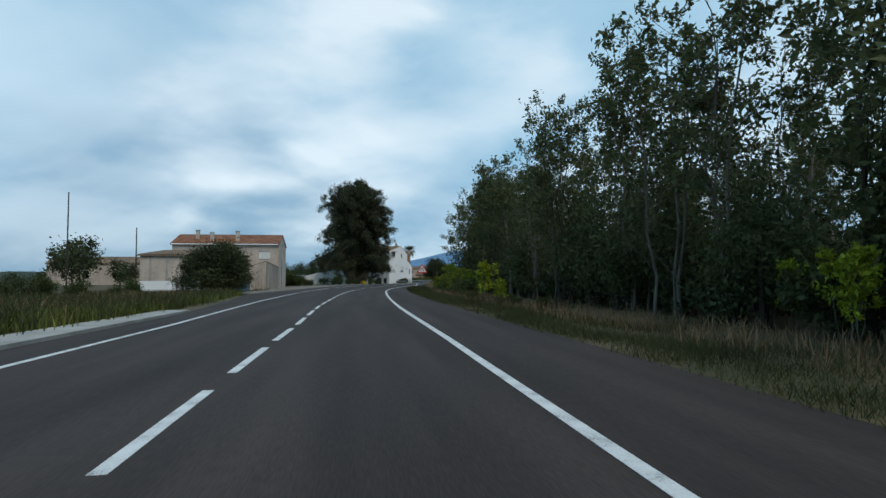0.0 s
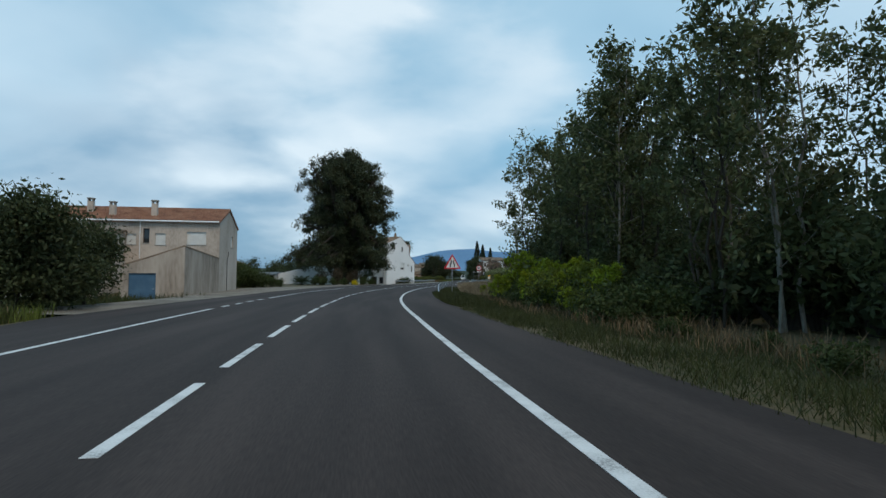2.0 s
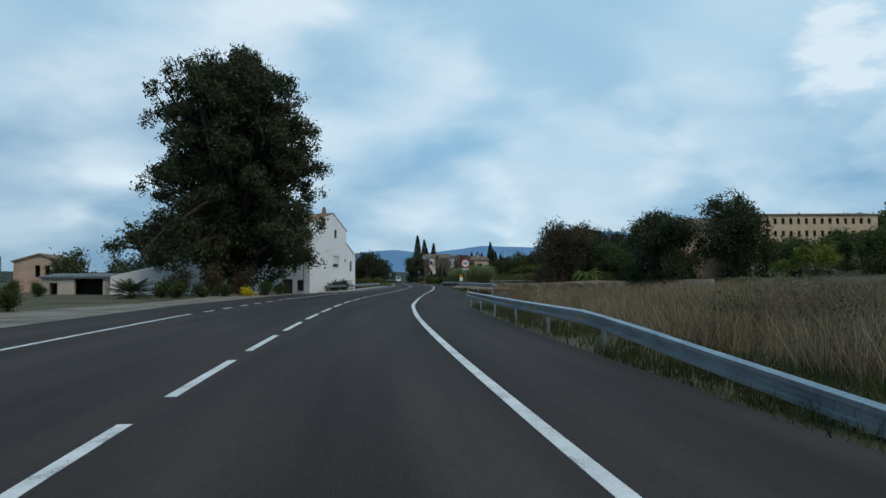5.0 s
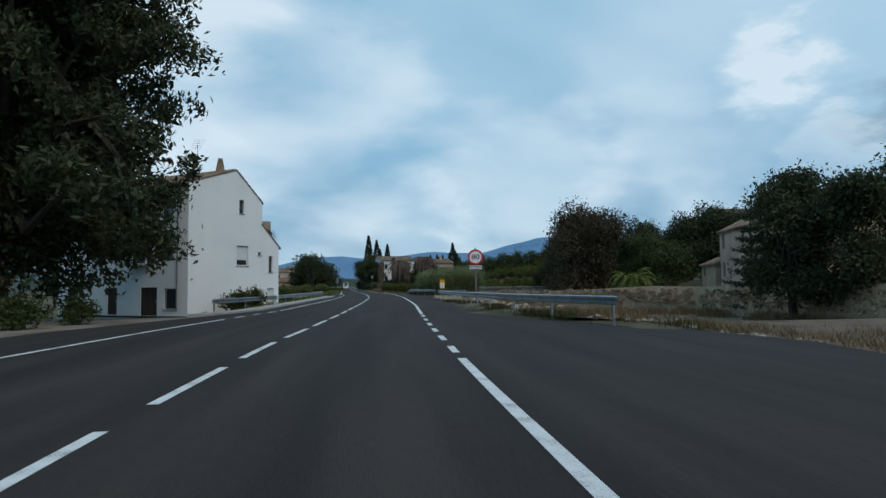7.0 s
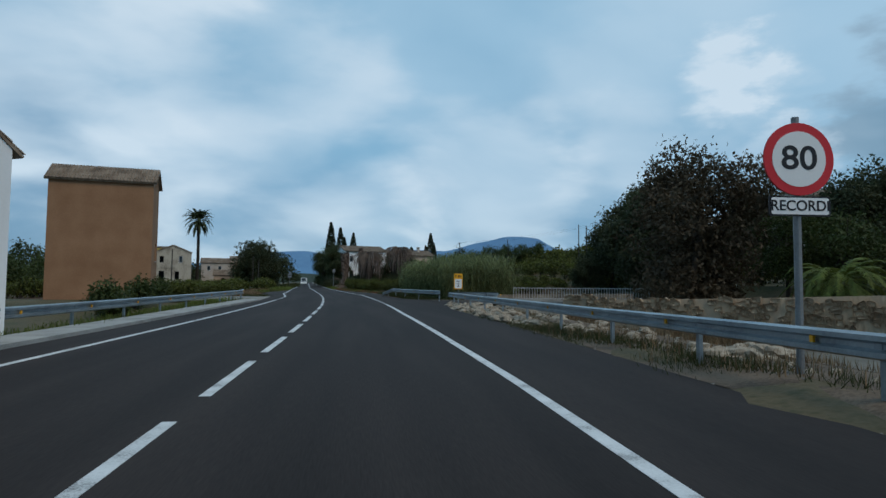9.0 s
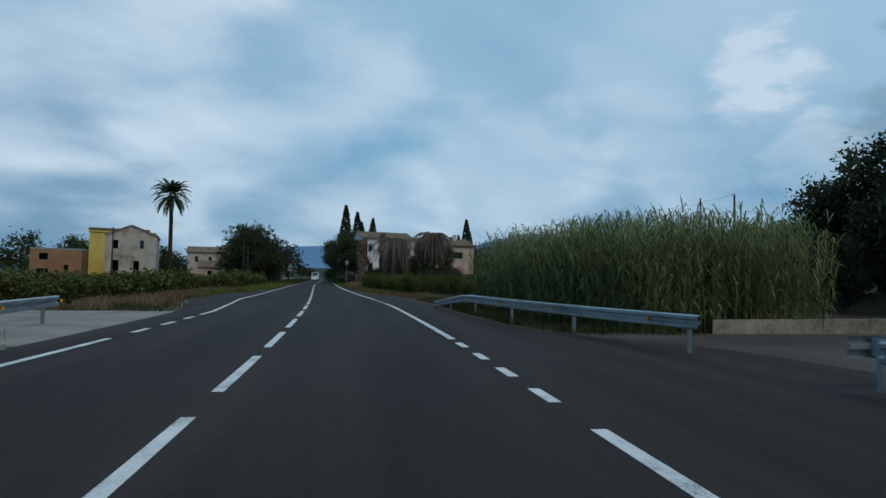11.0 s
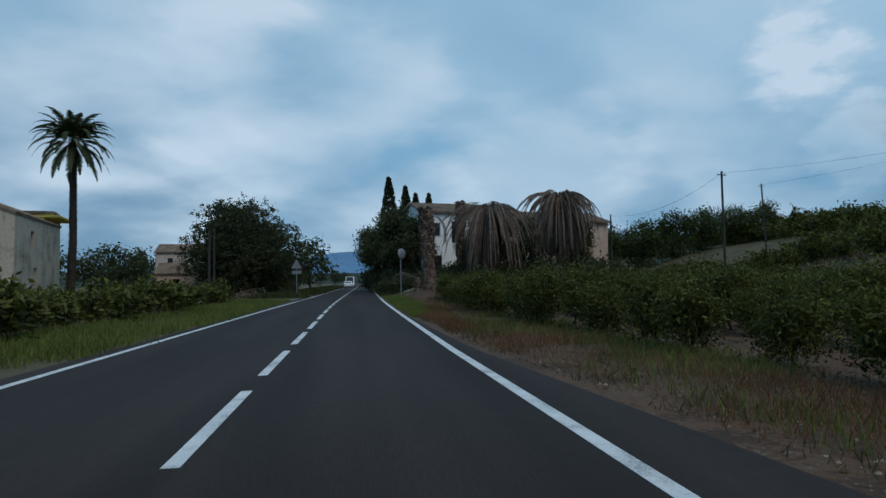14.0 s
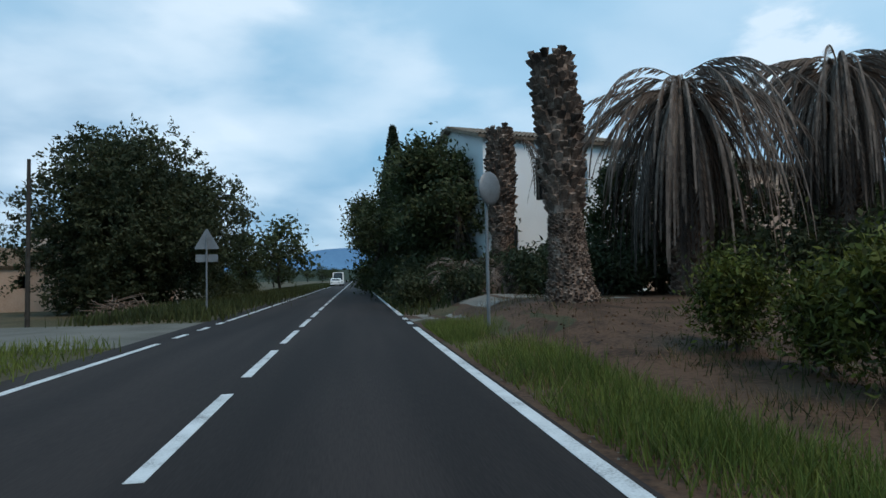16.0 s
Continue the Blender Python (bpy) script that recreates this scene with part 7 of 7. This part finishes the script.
# utility poles and wires
def utility_pole(x, y, h, label, r=0.12, mat="pole_wood", lean=0.0, cross=True):
    z0 = gz1(x, y)
    root = thing("utility_pole", (x, y, z0), label=label, category="utility pole", group="utility poles")
    part("shaft", tube(bmesh.new(), [(0, 0, -0.4), (lean, 0, h)], [r, r * 0.7], 8), M[mat], root)
    if cross:
        bm = boxm(-0.5 + lean, 0.5 + lean, -0.04, 0.04, h - 0.35, h - 0.27)
        part("crossarm", bm, M["grey_metal"], root)
        for k in (-0.4, 0.0, 0.4):
            part("insulator", tube(bmesh.new(), [(k + lean, 0, h - 0.27), (k + lean, 0, h - 0.12)], [0.04, 0.03], 8), M["white_paint"], root)
    return Vector((x + lean, y, z0 + h - 0.15))


def wire(a, b, sag, label="thin black overhead wire"):
    pts = [a.lerp(b, k / 14) - Vector((0, 0, sag * 4 * (k / 14) * (1 - k / 14))) for k in range(15)]
    ob = part("overhead_wire", tube(bmesh.new(), pts, [0.012] * 15, 4), M["black_paint"])
    return tagged(ob, label, "wire", "overhead wires")


for x, y, h in ((87.7, 239.0, 8.6), (80.3, 227.5, 7.6)):
    utility_pole(x, y, h, "dark slim pole standing above the cane", r=0.11, cross=False)
pa = utility_pole(80.8, 273.5, 9.8, "dark wooden utility pole on the orchard slope")
pb = utility_pole(120.0, 262.0, 10.2, "dark wooden utility pole on the orchard slope")
pc = utility_pole(84.0, 294.4, 9.3, "dark wooden utility pole on the orchard slope", cross=False)
pd = utility_pole(104.0, 290.0, 9.5, "dark wooden utility pole on the orchard slope", lean=-0.5)
wire(pa, pb, 1.0)
wire(pa, pc, 1.2)
wire(pd, pb, 0.8)
cp = utility_pole(17.1, 90.3, 5.9, "pale concrete utility pole above the verge", r=0.17, mat="concrete", lean=-0.6, cross=False)
wire(cp, Vector((34.0, 86.0, 5.6)), 0.5)
for x, y, h in ((-36.8, 84, 13.3), (-31.8, 94, 9), (-23.9, 155.3, 10.2), (-62, 105, 9), (20.8, 265.0, 7.3), (38.5, 287.3, 6.4), (38.7, 297.8, 7.7)):
    utility_pole(x, y, h, "dark slim wooden utility pole", r=0.11, cross=False)

# low white wall and stone retaining wall
lw = thing("white_wall", (0, 0, 0), label="tall whitewashed wall with a rising top behind shrubs", category="garden wall")
wall(lw, (-13.0, 160.2), (-1.5, 166.0), [(0, 1.95), (12.88, 5.0)], [], M["render_white"], thick=0.25)
rw = thing("stone_wall", (0, 0, 0), label="rough plastered stone retaining wall above the ravine", category="retaining wall")
wall(rw, (42, 181.5), (54, 162.5), [(0, 1.0), (10, 1.2), (18, 1.45), (22.5, 1.4)], [], M["stone_warm"], thick=0.5)
wall(rw, (54, 162.5), (47.5, 136.0), [(0, 1.4), (27.3, 1.6)], [], M["stone_warm"], thick=0.5)
for w in rw.children:
    w.location.z = -1.0
    w.scale.z = 1.42
stone_rng = np.random.default_rng(55)
stone_meshes = []
for k in range(6):
    bm = boxm(-0.5, 0.5, -0.05, 0.03, -0.5, 0.5, bevel=0.16)
    for v in bm.verts:
        v.co += Vector((noise.noise(v.co * 3 + Vector((k, 0, 0))), 0.35 * noise.noise(v.co * 2 + Vector((0, k, 0))), noise.noise(v.co * 3 + Vector((0, 0, k))))) * 0.22
    me = bpy.data.meshes.new("stone")
    bm.to_mesh(me)
    bm.free()
    me.materials.append(M["rubble"])
    stone_meshes.append(me)
for w, length in zip(list(rw.children), (22.4, 27.2)):
    for k in range(290):
        wd, ht = stone_rng.uniform(0.22, 0.55), stone_rng.uniform(0.13, 0.24)
        ob = new("stone", stone_meshes[stone_rng.integers(6)])
        ob.parent = w
        ob.matrix_basis = pose(0.3 + (length - 0.6) * stone_rng.random(), 0.006, 0.2 + 1.0 * stone_rng.random(), 0, stone_rng.uniform(-14, 14), 0) @ Matrix.Diagonal((wd, 0.75 + 0.4 * stone_rng.random(), ht, 1))
pw = thing("parapet_wall", (0, 0, 0), label="low pale concrete parapet beside the side road", category="parapet")
wall(pw, (43.0, 196.0), (58, 192.8), [(0, 0.40), (15.4, 0.55)], [], M["stone"], thick=0.3)

# white railing of the little bridge
rail = thing("bridge_railing", (0, 0, 0), label="grey painted iron railing of the side bridge", category="railing")
a, b = Vector((44.6, 191.6, 0.1)), Vector((56.5, 186.6, 0.1))
ang = math.degrees(math.atan2(b.y - a.y, b.x - a.x))
for z0 in (0.12, 0.95):
    part("rail", tube(bmesh.new(), [a + Vector((0, 0, z0)), b + Vector((0, 0, z0))], [0.03, 0.03], 6), M["railing"], rail)
n = 60
bal = bpy.data.meshes.new("baluster")
bm = boxm(-0.02, 0.02, -0.02, 0.02, 0.1, 0.95)
bm.to_mesh(bal)
bm.free()
bal.materials.append(M["railing"])
for k in range(n + 1):
    ob = new("baluster", bal)
    ob.parent = rail
    ob.matrix_basis = pose(*a.lerp(b, k / n), 0, 0, ang)
part("deck_edge", boxm(0, (b - a).length, -0.15, 0.15, -0.45, 0.06), M["concrete"], rail).matrix_basis = pose(a.x, a.y, 0.1, 0, 0, ang)

# pale rocks along the ravine edge
rk = np.random.default_rng(21)
rock_meshes = []
for k in range(5):
    bm = bmesh.new()
    bmesh.ops.create_icosphere(bm, subdivisions=3, radius=0.5)
    for v in bm.verts:
        d = 0.78 + 0.55 * noise.noise(v.co * 1.9 + Vector((k * 7.0, 0, 0))) + 0.2 * noise.noise(v.co * 5.5 + Vector((k * 3.0, 4, 0)))
        v.co = Vector((v.co.x * d * 1.3, v.co.y * d, v.co.z * d * 0.7))
    me = bpy.data.meshes.new("boulder")
    bm.to_mesh(me)
    bm.free()
    me.materials.append(M["rock"])
    rock_meshes.append(me)
for k in range(210):
    s = rk.uniform(126, 196)
    o = edge_r(s) + (1.3 if s > 142 else 0.4) + rk.random() ** 1.3 * 3.2
    if s < 141:
        o = edge_r(s) + rk.uniform(0.2, 1.2)
    x, y = along(s, o)
    ob = new("boulder", rock_meshes[rk.integers(5)])
    q = (0.22 + 0.55 * rk.random() ** 2) if s > 142 else rk.uniform(0.12, 0.3)
    ob.matrix_basis = pose(x, y, gz1(x, y) + 0.06 * q, rk.uniform(-20, 20), rk.uniform(-20, 20), rk.uniform(0, 360)) @ Matrix.Scale(q, 4)
    tagged(ob, "pale weathered limestone boulder beside the road", "boulder", "ravine boulders")

# larger brown rocks packed below the guardrail near the side road
for k in range(84):
    s = 172 + 21 * (k + rk.random()) / 84
    x, y = along(s, edge_r(s) + rk.uniform(0.2, 1.5))
    ob = new("boulder", rock_meshes[rk.integers(5)])
    q = rk.uniform(0.38, 0.8)
    ob.matrix_basis = pose(x, y, gz1(x, y) + 0.05 * q, rk.uniform(-25, 25), rk.uniform(-25, 25), rk.uniform(0, 360)) @ Matrix.Scale(q, 4)
    tagged(ob, "rough brownish limestone boulder below the guardrail", "boulder", "ravine boulders")

# stones along the edge of the dirt track
for k in range(54):
    s = 124 + 17 * (k + rk.random()) / 54
    x, y = along(s, edge_r(s) + rk.uniform(0.1, 0.7))
    ob = new("boulder", rock_meshes[rk.integers(5)])
    q = rk.uniform(0.15, 0.42)
    ob.matrix_basis = pose(x, y, gz1(x, y) + 0.1 * q, rk.uniform(-20, 20), rk.uniform(-20, 20), rk.uniform(0, 360)) @ Matrix.Scale(q, 4)
    tagged(ob, "small pale stone along the dirt track's edge", "boulder", "track stones")
wf = np.random.default_rng(58)
foot = []
for a, b, n in (((42, 181.5), (54, 162.5), 260), ((54, 162.5), (47.5, 136.0), 420)):
    f = wf.random(n)
    f = f[np.array([noise.noise((v * 9, n, 0.3)) for v in f]) > wf.uniform(-0.5, 0.1, len(f))]
    f = np.repeat(f, 18) + wf.normal(size=len(f) * 18) * 0.006
    off = 0.25 + np.abs(wf.normal(size=len(f))) * 0.9
    foot.append(np.stack([a[0] + (b[0] - a[0]) * f - off, a[1] + (b[1] - a[1]) * f - 0.2 * off], 1))
blades("verge_grass", "green weeds at the guardrail's end", M["grass"], strip_spots(wf, 8000, 134.5, 146, lambda s: edge_r(s) + 0.15, lambda s: rail_r(s) + 2.3, 0.25), 0.22, wf, width=0.010, lean=0.9)
blades("dry_grass", "dry weeds at the guardrail's end", M["grass_dry"], strip_spots(wf, 9000, 128, 145, lambda s: edge_r(s) + 0.3, lambda s: edge_r(s) + 3.4, 0.3, 8.3), 0.36, wf, width=0.010, lean=0.9)
blades("dry_grass", "tall dry weeds at the foot of the stone wall", M["grass_dry"], np.concatenate(foot), 0.85, wf, width=0.014, lean=0.8)

# crumbled stones along the road edges
def pebbles(label, s0, s1, n, off, size, seed, mat):
    rng = np.random.default_rng(seed)
    s = rng.uniform(s0, s1, n)
    o = np.array([edge_r(v) for v in s]) + off[0] + (off[1] - off[0]) * rng.random(n) ** 1.6
    x, y = along(s, o)
    c = np.stack([x, y, ground_z(x, y) + 0.015], 1)
    r = size * rng.uniform(0.4, 1.5, (n, 1, 1))
    oct_v = np.array([(1, 0, 0), (0, 1, 0), (-1, 0, 0), (0, -1, 0), (0, 0, 0.8), (0, 0, -0.5)])
    v = c[:, None, :] + oct_v[None] * r * rng.uniform(0.6, 1.3, (n, 6, 3))
    f = np.array([(0, 1, 4), (1, 2, 4), (2, 3, 4), (3, 0, 4), (1, 0, 5), (2, 1, 5), (3, 2, 5), (0, 3, 5)])
    q = v[:, f].reshape(-1, 3, 3)
    return tagged(link_mesh("loose_stones", quads_mesh("loose_stones", q, 3), mat), label, "stones", kind="stuff")


pebbles("loose pale stones along the orchard verge", 208, 286, 1500, (0.05, 1.3), 0.016, 41, M["dusty_pale"])
pebbles("pale broken stones on the orchard verge", 226, 262, 900, (0.4, 4.0), 0.022, 44, M["stone"])
pebbles("loose soil clods on the orchard strip", 216, 288, 3500, (0.3, 7.5), 0.035, 42, M["soil"])
pebbles("grit along the ravine verge", 124, 196, 2200, (0.0, 2.4), 0.02, 43, M["gravel"])

# heap of cut branches under the broad roadside tree
def brush_pile(x, y, seed):
    rng = np.random.default_rng(seed)
    root = thing("brush_pile", (x, y, gz1(x, y)), label="heap of cut reddish-brown branches under the tree", category="brush pile")
    for k in range(90):
        a, d = rng.uniform(0, math.tau), 1.9 * math.sqrt(rng.random())
        h = max(0.08, 0.95 * (1 - (d / 2.0) ** 2)) * rng.uniform(0.3, 1.0)
        b = rng.uniform(0, math.tau)
        ln = rng.uniform(0.5, 1.3)
        p = Vector((math.cos(a) * d, math.sin(a) * d * 0.7, h))
        q = p + Vector((math.cos(b) * ln, math.sin(b) * ln, rng.uniform(-0.3, 0.45)))
        q.z = max(q.z, 0.03)
        part("branch", tube(bmesh.new(), [p - (q - p) * 0.4 * Vector((1, 1, 0)).length / 1.5, (p + q) / 2 + Vector((0, 0, 0.05)), q], [0.035, 0.028, 0.01], 5), M["palm_bark"], root)
    return root


brush_pile(42.2, 302.6, 31)

# silo beside the farm sheds
silo = thing("grain_silo", (-31.5, 178, 0), label="grey corrugated metal feed silo with conical top", category="silo")
bm = bmesh.new()
zs = [0.8 + 0.12 * k for k in range(32)]
tube(bm, [(0, 0, 0.8)] + [(0, 0, z) for z in zs] + [(0, 0, 4.7), (0, 0, 5.8)], [0.5] + [1.5 + (0.03 if k % 2 else 0) for k in range(32)] + [1.5, 0.2], 24)
part("tank", bm, M["grey_metal"], silo)
for k in range(4):
    an = k * math.pi / 2 + 0.4
    part("leg", tube(bmesh.new(), [(1.3 * math.cos(an), 1.3 * math.sin(an), -0.3), (1.3 * math.cos(an), 1.3 * math.sin(an), 1.0)], [0.06, 0.06], 6), M["grey_metal"], silo)

# vehicles waiting far along the road
def vehicle(s, o, length, width, height, hood, label, name):
    x, y = along(s, o)
    v = thing(name, (x, y, 0.004), heading(s), label, "vehicle")
    bm = bmesh.new()
    prof = [(0, 0.35), (0, 0.95), (hood, 1.05), (hood + 0.75, height), (length, height), (length, 0.35)]
    l = [bm.verts.new((-width / 2, -a + length, b)) for a, b in prof]
    r = [bm.verts.new((width / 2, -a + length, b)) for a, b in prof]
    for a in (l, r[::-1]):
        bm.faces.new(a)
    for k in range(len(prof)):
        j = (k + 1) % len(prof)
        bm.faces.new((l[k], r[k], r[j], l[j]))
    bmesh.ops.recalc_face_normals(bm, faces=bm.faces)
    bmesh.ops.bevel(bm, geom=bm.edges[:], offset=0.06, segments=2, affect="EDGES")
    v.rotation_euler.z += math.pi
    part("body", bm, M["white_paint"], v)
    bm = bmesh.new()
    z1 = height - 0.12
    q = [(-width * 0.44, length - hood - 0.05, 1.1), (width * 0.44, length - hood - 0.05, 1.1), (width * 0.4, length - hood - 0.66, z1), (-width * 0.4, length - hood - 0.66, z1)]
    f = [bm.verts.new((a, b + 0.035, c + 0.035)) for a, b, c in q]
    g2 = [bm.verts.new((a, b - 0.05, c - 0.05)) for a, b, c in q]
    bm.faces.new(f)
    bm.faces.new(g2[::-1])
    for k in range(4):
        bm.faces.new((f[k], g2[k], g2[(k + 1) % 4], f[(k + 1) % 4]))
    part("windscreen", bm, M["glass"], v, "dark windscreen")
    for sx in (-1, 1):
        part("headlight", boxm(sx * width * 0.36 - 0.16, sx * width * 0.36 + 0.16, length - 0.03, length + 0.02, 0.68, 0.85, bevel=0.02), M["grey_metal"], v)
        for yy in (0.9, length - 0.9):
            w = part("wheel", tube(bmesh.new(), [(sx * (width / 2 - 0.2), yy, 0.32), (sx * (width / 2 + 0.01), yy, 0.32)], [0.32, 0.32], 20), M["black_paint"], v)
            part("rim", tube(bmesh.new(), [(sx * (width / 2 + 0.0), yy, 0.32), (sx * (width / 2 + 0.02), yy, 0.32)], [0.19, 0.18], 14), M["grey_metal"], w)
    return v


vehicle(398, -3.4, 5.6, 2.1, 2.7, 0.5, "white box van far down the road", "white_van")
vehicle(388, -3.6, 4.3, 1.8, 1.5, 1.1, "white car far down the road", "white_car")

# far hills and mountains
def ridge(name, label, heading0, heading1, dist, heights, colour, seed):
    m = material(name + "_forest", colour, scale=0.004, fine_scale=0.03, bump=0)
    bm = bmesh.new()
    cols = 160
    rows = []
    for i in range(cols + 1):
        f = i / cols
        h = radians(heading0 + (heading1 - heading0) * f)
        top = float(np.interp(f, *zip(*heights))) * (1 + 0.10 * noise.noise((f * 9, seed, 0)) + 0.05 * noise.noise((f * 31, seed, 2)))
        row = []
        for k in range(7):
            g3 = k / 6
            d = dist * (0.86 + 0.14 * g3)
            row.append(bm.verts.new((-math.sin(h) * d, math.cos(h) * d, -5 + top * g3 ** 1.3 * (1 + 0.12 * noise.noise((f * 20, g3 * 3, seed))))))
        rows.append(row)
    for a, b in zip(rows, rows[1:]):
        for k in range(6):
            bm.faces.new((a[k], a[k + 1], b[k + 1], b[k]))
    bmesh.ops.recalc_face_normals(bm, faces=bm.faces)
    ob = part(name, bm, m, smooth=True)
    return tagged(ob, label, "mountains", kind="structure")


# the range's blue is distance haze put into its surface colour
ridge("mountain_range", "hazy blue mountain range on the horizon", 30, -75, 3900, [(0, 30), (0.25, 50), (0.34, 130), (0.40, 180), (0.47, 190), (0.52, 200), (0.57, 290), (0.6, 290), (0.64, 160), (0.7, 60), (1, 40)], [(0.10, 0.20, 0.34), (0.13, 0.25, 0.40)], 3)
ridge("forest_hill", "dark wooded hill behind the houses", -30, -110, 1300, [(0, 5), (0.15, 40), (0.35, 95), (0.5, 120), (0.8, 150), (1, 150)], [(0.022, 0.036, 0.030), (0.04, 0.055, 0.04)], 8)
ridge("tree_line", "low dark tree line beyond the fields", 95, -20, 900, [(0, 16), (0.5, 14), (0.8, 18), (1, 12)], [(0.018, 0.028, 0.016), (0.03, 0.042, 0.022)], 5)
